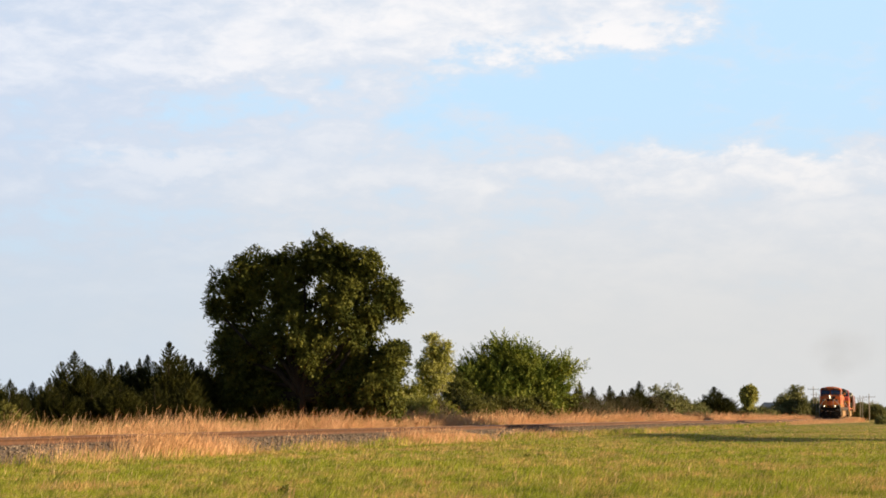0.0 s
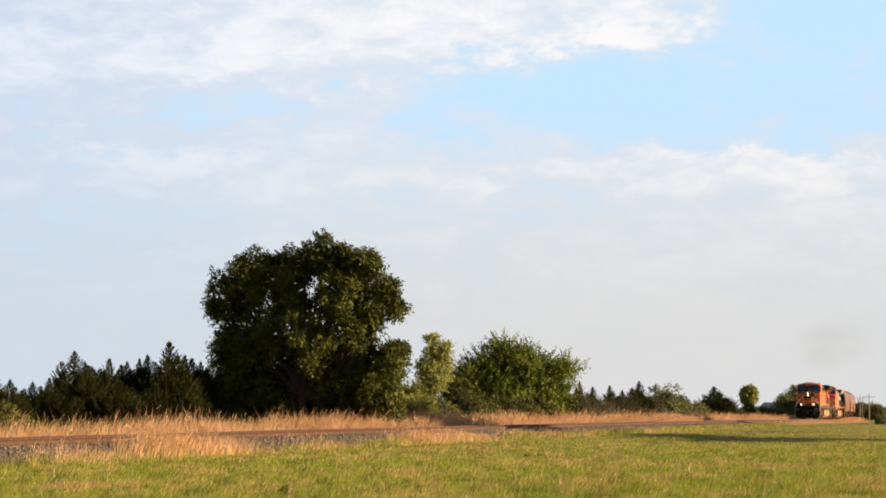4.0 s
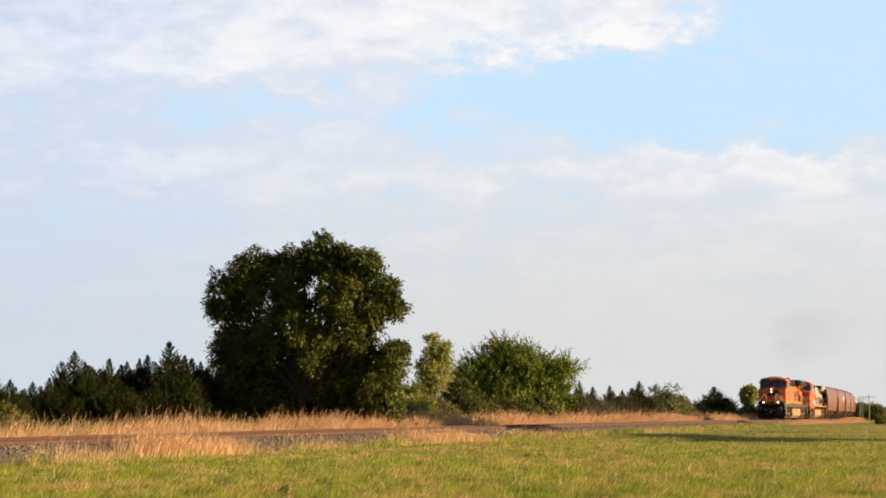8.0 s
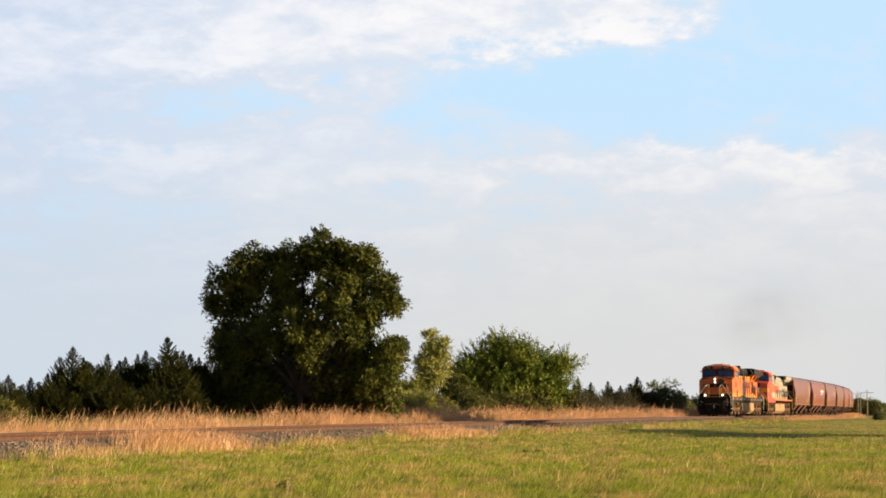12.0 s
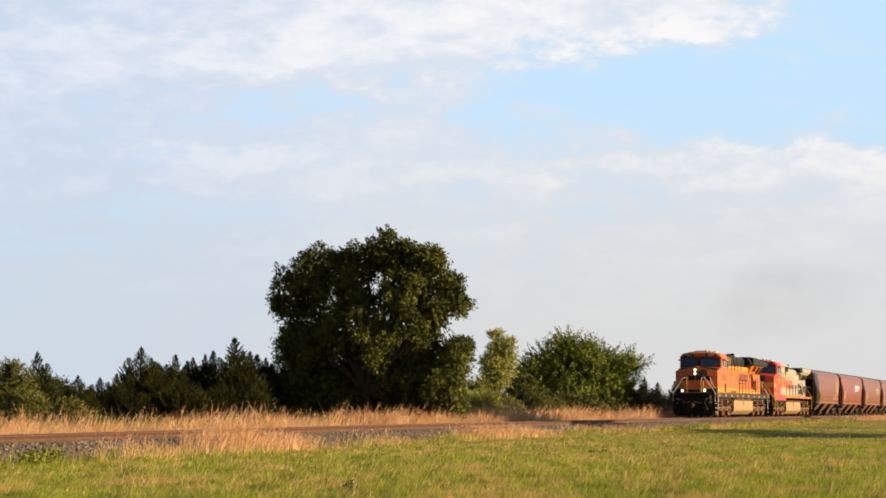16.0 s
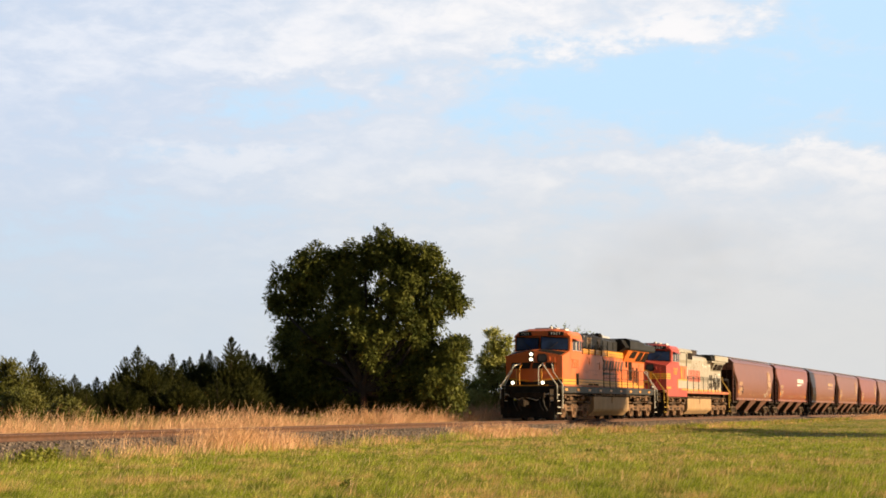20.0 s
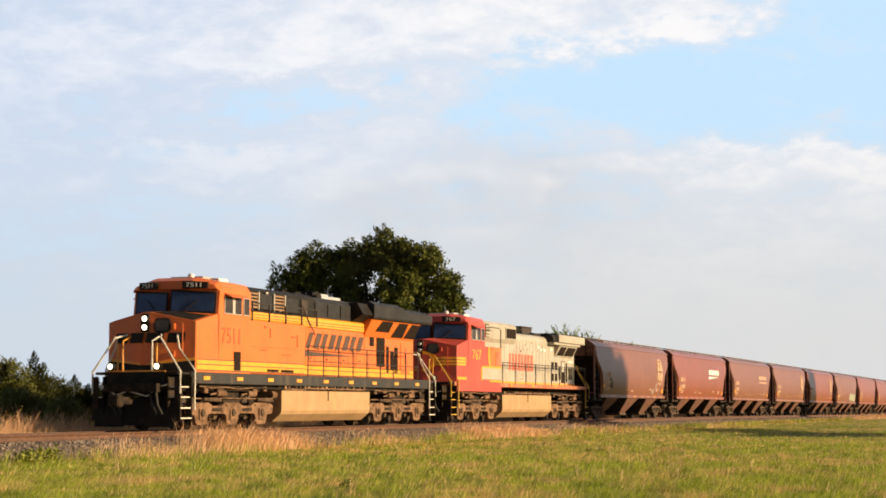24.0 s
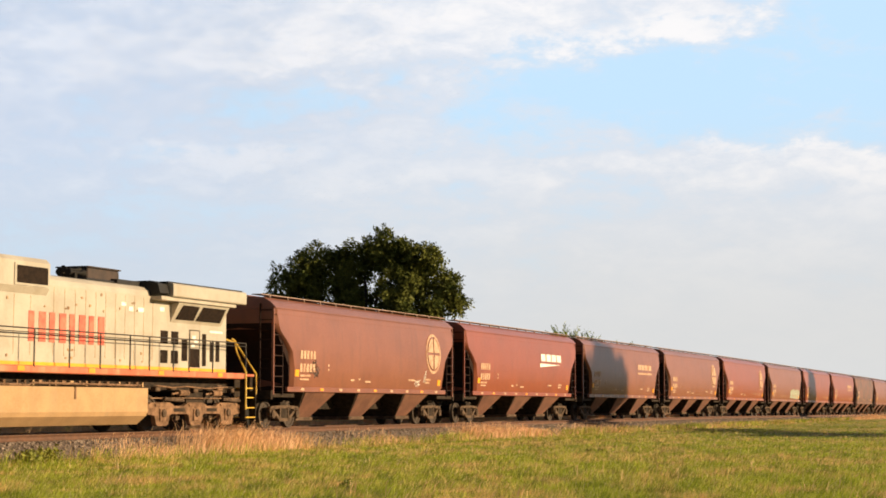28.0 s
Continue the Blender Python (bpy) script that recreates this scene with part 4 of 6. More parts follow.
                                               [(0, 1, 2, 3), (4, 7, 6, 5), (0, 4, 5, 1), (1, 5, 6, 2), (2, 6, 7, 3), (3, 7, 4, 0)]), "grille", "dark radiator intake screen")
        P("screen_flare", Shape().prism_x([(H * k, 3.30), ((H + .34) * k, 3.97), (H * k, 3.97)], -9.3, -4.4), "orange")
    for a, b, z0, z1 in ((-4.95, -5.35, 2.98, 3.42), (-5.6, -6.4, 2.22, 3.42), (-6.55, -6.8, 1.98, 3.02), (-6.95, -7.2, 2.1, 2.85), (-7.35, -7.7, 1.98, 3.0)):
        panel(P, "intake_grille", a, b, H, z0, z1, "grille", "dark intake grille on the hood side")
    panel(P, "hood_door", -8.0, -8.9, H, 1.95, 3.2, "orange", d=.02)
    panel(P, "warning_sign", -8.4, -8.55, H + .02, 2.4, 3.0, "letter_red")
    for i in range(9):
        panel(P, "door_seam", 1.3 - i * .72, 1.285 - i * .72, H, 2.2, 3.42, "number_dark", d=.006)
    for i in range(8):
        x = 1.05 - i * .72
        panel(P, "door_latch", x, x - .10, H, 2.70 - .35 * (i % 2), 2.75 - .35 * (i % 2), "letter_dark", d=.025)
    for x, z, w, h in ((4.9, 2.52, .5, .03), (4.2, 2.95, .04, .3), (3.3, 2.4, .6, .025), (2.6, 3.0, .35, .05), (4.6, 3.25, .25, .06), (2.2, 2.7, .05, .4)):
        panel(P, "body_fitting", x, x - w, 1.482, z, z + h, "number_dark", d=.02)
    for x in (.9, -.2, -1.3, -2.4, -3.5):
        panel(P, "roof_seam", x, x - .04, .985 if x > -.3 else .962, 3.90, 4.34, "black", d=.03)
    for x, w in ((1.4, .35), (.3, .5), (-1.4, .4)):
        P("lifting_lug", Shape().box(x - w / 2, x + w / 2, .35, .60, 4.56, 4.70, .02), "black")
    # lower striping
    for y, a, b in ((1.502, xr + 3.45, xr + .02), (1.482, xr - .02, 1.6), (H + .004, 1.5, -9.3)):
        panel(P, "lower_band", a, b, y, 1.80, 2.13, "yellow", "yellow band along the sill", d=.01)
        for z in (1.80, 1.97, 2.12):
            panel(P, "band_line", a, b, y + .01, z, z + .028, "letter_dark", d=.004)
    panel(P, "cabinet_door", xr + 1.12, xr + .70, 1.514, 1.84, 2.42, "grille", "dark louvred cab-side door")
    panel(P, "vent_slot", 4.4, 3.6, 1.50, 1.84, 1.92, "grille")
    panel(P, "vent_slot", 3.4, 2.5, 1.50, 1.84, 1.92, "grille")
    panel(P, "body_seam", xr + 2.0, 2.2, 1.482, 2.62, 2.635, "number_dark", d=.006)
    # the mark: leaning blocks over a tapering wedge
    blocks(L, .62, 2.74, 4.7, .54, M["letter_dark"], H + .006, .34)
    P("logo_wedge", Shape().prism_y([(.95, 2.44), (.95, 2.64), (-3.7, 2.54)], H + .004, H + .014), "letter_dark")
    number_row("7511", .48, 1.36, M["number_dark"], L, pose(xr + 1.95, 1.50, 2.66))
    for k in (1, -1):
        y0 = .82 * k - .27
        number_row("7511", .13, .54, M["white"], L, pose(wx1(y0), y0, 4.375, 0, 0, -90 + 16.7 * k), "board_digit")


def hood_older(L, P, xr, spec):
    """Silver long hood with a tall block behind the red cab, a rounded roof and a boxed radiator."""
    H = 1.05
    wx1 = lambda y: spec["nose"] - .95 + .06 - .30 * abs(y) + .034
    P("equipment_cabinet", Shape().box(3.58, xr, -1.5, 1.5, 1.76, 3.34), "red", "faded red cabinet behind the cab")
    P("engine_hood", Shape().prism_x([(-H, 1.76), (H, 1.76), (H, 3.9), (H - .05, 4.05), (H - .16, 4.15), (H - .34, 4.2), (-H + .34, 4.2), (-H + .16, 4.15), (-H + .05, 4.05), (-H, 3.9)], -5.1, .45), "silver", "dirty silver engine hood with doors")
    P("radiator_cabinet", Shape().box(-9.35, -5.1, -H, H, 1.76, 3.92), "silver", "silver radiator cabinet")
    P("blower_housing", Shape().prism_x([(-1.056, 1.78), (1.056, 1.78), (1.056, 3.6), (1.16, 3.78), (1.16, 4.42), (1.04, 4.54), (-1.04, 4.54), (-1.16, 4.42), (-1.16, 3.78), (-1.056, 3.6)], .45, xr), "silver", "tall silver blower housing")
    panel(P, "intake_frame", .52, 2.02, 1.16, 3.80, 4.36, "silver", d=.03)
    panel(P, "intake_grille", .60, 1.94, 1.192, 3.86, 4.30, "grille", "dark square intake screen")
    for a in (xr - .12, xr - .95):
        panel(P, "louvre_frame", a, a - .55, 1.16, 3.80, 4.40, "truck_dark", d=.012)
        for q in range(4):
            panel(P, "louvre", a - .03, a - .52, 1.172, 3.83 + q * .14, 3.92 + q * .14, "silver", d=.03)
    # the curve of the paint scheme behind the cab, in flat pieces
    P("cabinet_swoop", Shape().prism_y([(4.95, 3.32), (3.62, 3.32), (3.62, 2.48), (4.95, 2.48), (5.12, 2.62), (5.16, 2.95)], 1.5, 1.512), "orange", "orange curve of the paint scheme behind the cab")
    P("swoop_border", Shape().prism_y([(5.34, 3.33), (5.12, 3.33), (5.16, 2.95), (5.12, 2.62), (4.95, 2.48), (5.2, 2.48), (5.34, 2.7), (5.38, 3.0)], 1.5, 1.514), "yellow")
    P("cab_rear_swoop", Shape().prism_y([(xr + .02, 4.2), (xr - .12, 4.2), (xr - .30, 3.75), (xr - .60, 3.4), (xr + .02, 3.4)], 1.181, 1.2), "orange")
    panel(P, "hatch", 4.38, 3.70, 1.513, 2.54, 3.14, "sill_red", "dull red hatch on the cabinet")
    for a, b, y in ((xr - .55, 3.6, 1.502), (3.58, -9.3, 1.056)):
        panel(P, "swoop_stripe", a, b, y + .004, 1.785, 1.875, "yellow", "yellow stripe along the sill", d=.01)
    panel(P, "skirt_panel", xr + 3.5, 3.6, 1.482, 1.36, 1.76, "red", "red skirt below the cab", d=.02)
    panel(P, "sweep_panel", 6.12, 3.60, 1.502, 1.90, 2.40, "silver", "silver panel with a rounded yellow border", d=.008)
    panel(P, "swoop_stripe", 6.12, 3.60, 1.502, 2.40, 2.48, "yellow", d=.01)
    P("swoop_end", Shape().prism_y([(6.12, 2.48), (6.24, 2.42), (6.30, 2.25), (6.30, 2.02), (6.24, 1.86), (6.12, 1.80), (6.12, 1.90), (6.16, 2.02), (6.16, 2.25), (6.12, 2.40)], 1.502, 1.512), "yellow")
    panel(P, "nose_side_stripe", 9.30, 8.17, 1.502, 2.44, 2.79, "yellow", "yellow stripes on the nose side", d=.008)
    for z in (2.53, 2.66):
        panel(P, "stripe_line", 9.30, 8.17, 1.511, z, z + .03, "letter_dark", d=.004)
    panel(P, "nose_side_stripe", 9.25, 8.1, 1.502, 1.84, 1.96, "yellow", d=.008)
    for x, z in ((7.6, 1.90), (7.2, 1.90)):
        panel(P, "jacking_mark", x, x - .12, 1.502, z, z + .1, "letter_red", d=.008)
    P("exhaust_stack", Shape().box(-3.95, -2.32, -.5, .5, 4.2, 4.58, .03).box(-3.99, -2.28, -.54, .54, 4.58, 4.62, .01), "sooty_brown", "rusty black exhaust stack")
    for y, z in ((.55, 4.38), (.25, 4.38), (.4, 4.46)):
        P("horn", Shape().lathe([(-.42, .11), (-.3, .05), (.1, .035), (.32, .10)], "x", (-1.6, y, z), 10), "black")
    P("horn_bracket", Shape().box(-1.66, -1.54, .2, .6, 4.18, 4.36), "black")
    P("radiator_throat", Shape().prism_x([(-1.0, 3.9), (1.0, 3.9), (1.38, 4.0), (1.30, 4.27), (1.05, 4.36), (-1.05, 4.36), (-1.30, 4.27), (-1.38, 4.0)], -5.3, -4.75).prism_x([(-.72, 4.15), (.72, 4.15), (.72, 4.33), (-.72, 4.33)], -4.75, -3.5), "roof_grey", "sooty grey radiator throat")
    P("radiator_wing", Shape().prism_x([(-1.48, 3.92), (1.48, 3.92), (1.5, 3.95), (1.5, 4.27), (1.46, 4.31), (-1.46, 4.31), (-1.5, 4.27), (-1.5, 3.95)], -9.85, -5.3), "silver", "boxed silver radiator wing")
    P("wing_ledge", Shape().box(-9.35, -4.8, -1.4, 1.4, 3.80, 3.916, .01), "silver")
    P("radiator_roof", Shape().box(-9.8, -5.2, -1.38, 1.38, 4.313, 4.36), "roof_grey")
    P("roof_walk", Shape().box(-3.4, -2.0, -.7, .7, 4.2, 4.26, .02), "roof_grey")
    for k in (1, -1):
        P("screen_flare", Shape().prism_x([(H * k, 3.2), ((H + .30) * k, 3.78), (H * k, 3.78)], -9.0, -5.9), "silver")
        for a, b in ((-6.1, -7.15), (-7.3, -8.8)):
            ya, za, yb, zt = (H + .063) * k, 3.30, (H + .275) * k, 3.71
            P("radiator_screen", Shape().solid([(a, ya, za), (b, ya, za), (b, yb, zt), (a - .1, yb, zt), (a, ya + .02 * k, za), (b, ya + .02 * k, za), (b, yb + .02 * k, zt), (a - .1, yb + .02 * k, zt)],
                                               [(0, 1, 2, 3), (4, 7, 6, 5), (0, 4, 5, 1), (1, 5, 6, 2), (2, 6, 7, 3), (3, 7, 4, 0)]), "grille", "dark radiator intake screen")
    for a in (-5.36, -5.97):
        for z in (1.99, 2.56):
            panel(P, "intake_grille", a, a - .4, H, z, z + .38, "grille")
    for a, b, z0, z1 in ((-6.59, -6.92, 2.08, 2.71), (-7.03, -7.67, 1.90, 3.03), (-7.83, -8.06, 1.95, 2.93), (-8.31, -8.55, 2.09, 2.7), (-8.68, -8.91, 2.1, 2.72)):
        panel(P, "intake_grille", a, b, H, z0, z1, "grille")
    panel(P, "door_leaf", -7.06, -7.60, H + .014, 2.46, 3.0, "silver", d=.012)
    for a, z in ((-7.12, 2.5), (-7.3, 2.62), (-7.18, 2.75)):
        panel(P, "data_plate", a, a - .2, H + .027, z, z + .1, "white", d=.005)
    for q in range(11):
        panel(P, "door_seam", .1 - q * .5, .088 - q * .5, H, 2.05, 3.85, "tank", d=.006)
    for q in range(4):
        panel(P, "door_seam", 3.3 - q * .72, 3.288 - q * .72, 1.056, 2.05, 3.58, "tank", d=.006)
    rr = random.Random(8)
    for q in range(26):
        x, z = rr.uniform(-5.0, 3.4), rr.choice((1.98, 2.2, 3.3, 3.42, 3.62, 3.75))
        y = 1.056 if x > .4 else H
        if z < 3.6 or x < .4:
            panel(P, "door_latch", x, x - rr.uniform(.04, .09), y, z, z + rr.uniform(.04, .08), rr.choice(("tank", "louvre", "tank")), d=.02)
    for x, z, w, h in ((-3.6, 3.42, .22, .12), (-4.1, 3.42, .30, .12), (-5.3, 3.5, .25, .12), (-3.2, 3.55, .25, .10), (-8.3, 2.98, .8, .07)):
        panel(P, "bare_patch", x, x - w, H, z, z + h, "white", d=.006)
    blocks(L, 1.22, 2.40, 3.55, .78, M["letter_red"], 1.06, .0, gap=.22)
    number_row("767", .42, 1.18, M["letter_yellow"], L, pose(7.42, 1.50, 2.74))
    for k in (1, -1):
        y0 = .82 * k - .22
        number_row("767", .13, .44, M["white"], L, pose(wx1(y0), y0, 4.375, 0, 0, -90 + 16.7 * k), "board_digit")
        P("cab_grab", Shape().tube([(3.62, 1.49 * k, 2.0), (3.62, 1.49 * k, 4.15), (3.9, 1.49 * k, 4.22), (xr - .5, 1.49 * k, 4.22)], .024, 6), "rail_paint")


def freight_truck(parent, xc):
    for side in (1, -1):
        s = Shape()
        y0, y1 = .96 * side, 1.10 * side
        s.prism_y([(-1.10, .60), (-1.0, .72), (-.45, .75), (.45, .75), (1.0, .72), (1.10, .60), (.95, .60), (.40, .65), (-.40, .65), (-.95, .60)], y0, y1)
        for q in (1, -1):
            s.prism_y([(.98 * q, .64), (.80 * q, .64), (.26 * q, .33), (.36 * q, .24)], y0, y1)
            s.prism_y([(1.10 * q, .66), (.72 * q, .66), (.76 * q, .36), (1.04 * q, .36)], y0, y1)
            s.prism_y([(.34 * q, .70), (.26 * q, .70), (.26 * q, .26), (.34 * q, .26)], y0, y1)
        s.prism_y([(-.36, .22), (.36, .22), (.30, .33), (-.30, .33)], y0, y1)
        fr = part("truck_frame", s, M["truck_dark"], parent, "dusty cast freight truck frame", at=(xc, 0, 0), key=("ftruck", side))
        for j, dx in enumerate((-.89, .89)):
            part("bearing_cap", Shape().lathe([(1.08 * side, .15), (1.16 * side, .14), (1.17 * side, .05)], at=(dx, 0, .457), n=12), M["truck_dark"], fr, key=("cap", side, j))
        part("spring", Shape().box(-.3, .3, .95 * side, 1.08 * side, .28, .62), M["under"], fr, key=("fspring", side))
    part("bolster", Shape().box(-.22, .22, -1.05, 1.05, .50, .86, .02).box(-1.0, 1.0, -.08, .08, .4, .55), M["under"], parent, at=(xc, 0, 0), key="fbolster")


CAR_SECTION = [(1.22, 6.85, 1.40), (1.45, 6.95, 1.50), (2.0, 7.02, 1.56), (2.55, 7.20, 1.58), (2.9, 7.62, 1.57), (3.2, 8.05, 1.55), (3.45, 8.15, 1.53), (3.95, 8.15, 1.46)]


def hopper_car(mat, mark, label, spin):
    C = thing("covered_hopper_car", label, "freight car", "hopper cars of the train")
    P = lambda n, s, m, lab="", key=None, at=None, smooth=False: part(n, s, M[m], C, lab, smooth, at, ("car", n) if key is None else key)
    rings = []
    for z, hx, hy in CAR_SECTION:
        r = .12
        rings.append([(hx, -hy + r, z), (hx, hy - r, z), (hx - r, hy, z), (-hx + r, hy, z), (-hx, hy - r, z), (-hx, -hy + r, z), (-hx + r, -hy, z), (hx - r, -hy, z)])
    P("hull", Shape().loft(rings), mat, "bulging riveted car side of painted steel", smooth=True)
    P("roof", Shape().prism_x([(-1.49, 3.93), (1.49, 3.93), (1.49, 3.97), (1.28, 4.17), (1.02, 4.31), (.5, 4.35), (-.5, 4.35), (-1.02, 4.31), (-1.28, 4.17), (-1.49, 3.97)], -8.2, 8.2), mat, "sloping car roof with an eave lip")
    P("hatch_trough", Shape().box(-7.9, 7.9, -.32, .32, 4.35, 4.41, .02), mat)
    for k in (1, -1):
        P("running_board", Shape().box(-8.4, 8.4, min(.70 * k, 1.08 * k), max(.70 * k, 1.08 * k), 4.385, 4.41), "galv", "grated roof running board", ("rb", k))
        for i in range(13):
            P("board_bracket", Shape().box(-.02, .02, min(1.04 * k, 1.09 * k), max(1.04 * k, 1.09 * k), 4.20, 4.385), "galv", "", ("rbb", k), (-7.8 + 1.3 * i, 0, 0))
        P("side_sill", Shape().box(-7.3, 7.3, min(1.40 * k, 1.505 * k), max(1.40 * k, 1.505 * k), 1.20, 1.37, .015), mat, "", ("sill", k))
        for i in range(9):
            x = -6.2 + 1.55 * i
            P("reflector", Shape().box(-.13, .13, min(1.505 * k, 1.517 * k), max(1.505 * k, 1.517 * k), 1.25, 1.34), "reflector" if i % 3 == 1 else "cream", "", ("refl", k), (x, 0, 0))
        P("eave_seam", Shape().box(-8.1, 8.1, min(1.46 * k, 1.49 * k), max(1.46 * k, 1.49 * k), 3.72, 3.76), mat, "", ("seam", k))
    for d in (1, -1):
        e = lambda a, b: (min(a * d, b * d), max(a * d, b * d))
        P("end_platform", Shape().box(*e(6.6, 8.35), -1.4, 1.4, 1.02, 1.14).box(*e(8.28, 8.42), -1.45, 1.45, .95, 1.25), "under", "", ("plat", d))
        zs = [c for c in CAR_SECTION if c[0] < 3.9]
        # thin sheet over the hull end that carries its painted-in shade
        P("end_sheet", Shape().loft([[((hx + o) * d, -hy + .13, z) for z, hx, hy in zs] + [((hx + o) * d, hy - .13, z) for z, hx, hy in reversed(zs)] for o in (.003, .015)]), "brown_end", "dirty car end, darkened to paint in its shade", ("endsheet", d))
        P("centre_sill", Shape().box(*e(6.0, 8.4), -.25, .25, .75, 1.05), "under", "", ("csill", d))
        # slope sheet in the same shade-darkened end colour
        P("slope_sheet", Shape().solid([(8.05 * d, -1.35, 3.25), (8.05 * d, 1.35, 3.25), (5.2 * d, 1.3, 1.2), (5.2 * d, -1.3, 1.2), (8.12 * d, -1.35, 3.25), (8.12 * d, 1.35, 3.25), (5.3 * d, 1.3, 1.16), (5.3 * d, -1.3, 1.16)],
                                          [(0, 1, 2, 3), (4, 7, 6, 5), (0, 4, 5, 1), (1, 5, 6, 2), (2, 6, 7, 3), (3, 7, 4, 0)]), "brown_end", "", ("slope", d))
        P("coupler", Shape().box(*e(8.3, 8.85), -.11, .11, .78, .98, .02).box(*e(8.72, 9.0), -.19, .15, .70, 1.04, .04), "under", "", ("coup", d))
        P("air_hose", Shape().tube([(8.4 * d, .5, .95), (8.65 * d, .5, .7), (8.85 * d, .3, .5)], .03, 6), "hose", "", ("hose", d))
        for k in (1, -1):
            s = Shape()
            s.box(*e(8.20, 8.26), min(1.38 * k, 1.46 * k), max(1.38 * k, 1.46 * k), 1.1, 3.95)
            P("corner_post", s, mat, "", ("post", d, k))
            s = Shape()
            s.box(*e(7.55, 7.60), min(1.42 * k, 1.46 * k), max(1.42 * k, 1.46 * k), 1.1, 3.0)
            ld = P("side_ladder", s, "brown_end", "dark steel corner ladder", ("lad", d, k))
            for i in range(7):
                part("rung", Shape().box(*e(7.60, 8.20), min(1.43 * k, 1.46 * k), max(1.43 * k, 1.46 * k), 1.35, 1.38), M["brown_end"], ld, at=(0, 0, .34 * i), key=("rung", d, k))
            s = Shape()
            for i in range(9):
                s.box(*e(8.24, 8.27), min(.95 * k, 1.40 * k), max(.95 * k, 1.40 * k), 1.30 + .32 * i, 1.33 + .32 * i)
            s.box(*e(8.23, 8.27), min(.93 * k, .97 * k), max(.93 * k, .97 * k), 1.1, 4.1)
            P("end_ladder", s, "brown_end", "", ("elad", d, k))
    P("through_sill", Shape().box(-6.0, 6.0, -.28, .28, .62, 1.2), "under")
    P("brake_wheel", Shape().lathe([(-8.46, .30), (-8.44, .30), (-8.44, .26), (-8.46, .26)], "x", (0, -.55, 2.4), 20).box(-8.47, -8.43, -.83, -.27, 2.38, 2.42), "under")
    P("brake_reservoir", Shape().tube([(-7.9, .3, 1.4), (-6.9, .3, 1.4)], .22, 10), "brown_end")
    for i, x in enumerate((4.55, 0.1, -4.35)):
        s = Shape()
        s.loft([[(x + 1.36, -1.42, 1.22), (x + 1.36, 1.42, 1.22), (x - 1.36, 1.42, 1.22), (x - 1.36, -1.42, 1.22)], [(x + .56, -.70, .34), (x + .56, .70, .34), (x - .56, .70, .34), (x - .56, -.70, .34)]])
        # chute body near black to paint in its shade; side plates keep the brown
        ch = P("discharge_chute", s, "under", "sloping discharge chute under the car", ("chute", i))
        for k in (1, -1):
            q = [(x + 1.22, 1.43, 1.22), (x - 1.22, 1.43, 1.22), (x - .54, .71, .34), (x + .54, .71, .34)]
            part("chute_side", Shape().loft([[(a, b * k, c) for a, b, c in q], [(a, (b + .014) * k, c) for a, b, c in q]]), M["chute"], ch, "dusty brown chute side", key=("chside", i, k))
        part("outlet_gate", Shape().box(x - .68, x + .68, -.80, .80, .22, .345, .02), M["truck_dark"], ch, key=("gate", i))
    freight_truck(C, 6.70)
    freight_truck(C, -6.70)
    for x in (7.59, 5.81, -5.81, -7.59):
        n0 = len(SPIN)
        wheelset(C, x, .457, 1.1)
        if not spin:
            del SPIN[n0:]
    # markings on the near side (rows of plain bars, and marks as plain shapes)
    fa = lambda z: float(np.interp(z, [c[0] for c in CAR_SECTION], [c[2] for c in CAR_SECTION]))

    def plate(n, x0, x1, z0, z1, m, d=.012):
        a, b = fa(z0), fa(z1)
        s = Shape().loft([[(x0, a + .002, z0), (x1, a + .002, z0), (x1, b + .002, z1), (x0, b + .002, z1)], [(x0, a + .002 + d, z0), (x1, a + .002 + d, z0), (x1, b + .002 + d, z1), (x0, b + .002 + d, z1)]])
        part(n, s, M[m], C, "", False, None, ("plate", n, x0, x1, z0, z1))

    for z0, z1, w in ((2.32, 2.60, 1.25), (1.88, 2.16, 1.25), (1.72, 1.79, .8), (1.60, 1.66, .7)):
        if z1 - z0 > .1:
            for i in range(5):
                plate("stencil_bar", 6.5 - i * w / 5, 6.5 - (i + .72) * w / 5, z0, z1, "cream")
        else:
            plate("stencil_bar", 6.45, 6.45 - w, z0, z1, "cream")
    for a, w, z in ((4.3, .12, 2.1), (4.3, .12, 1.95), (2.3, .35, 1.62), (1.6, .18, 1.66), (1.0, .5, 1.58), (-3.2, .6, 1.70), (-4.9, .5, 1.62), (-4.9, .6, 1.74)):
        plate("stencil_bar", a, a - w, z, z + .07, "cream")
    plate("placard", 6.85, 6.55, 1.72, 1.95, "reflector")
    plate("placard", -6.3, -6.6, 1.55, 1.78, "reflector")
    if mark == "tagged_wheel":
        # a dark scrawl over the number, and a thin pale one below the emblem
        for x0, z0, w, h, m, r, seed in ((5.35, 2.05, .42, .42, "soot", .016, 3), (5.2, 1.9, .30, .30, "soot", .014, 4), (-4.15, 1.62, .42, .16, "white", .010, 5), (-4.95, 1.85, .22, .32, "white", .010, 6)):
            rr = random.Random(seed)
            zig = [(x0 + w * math.sin(i * 2.3 + seed) * rr.uniform(.5, 1), z0 + h * math.cos(i * 1.7) * rr.uniform(.5, 1)) for i in range(11)]
            part("graffiti_scrawl", Shape().tube([(x, fa(z) + .006, z) for x, z in zig], r, 5), M[m], C)
    if mark in ("wheel", "tagged_wheel"):
        zc, xc = 2.82, -5.75
        s = Shape()
        pts = [(math.cos(2 * math.pi * i / 28), math.sin(2 * math.pi * i / 28)) for i in range(28)]
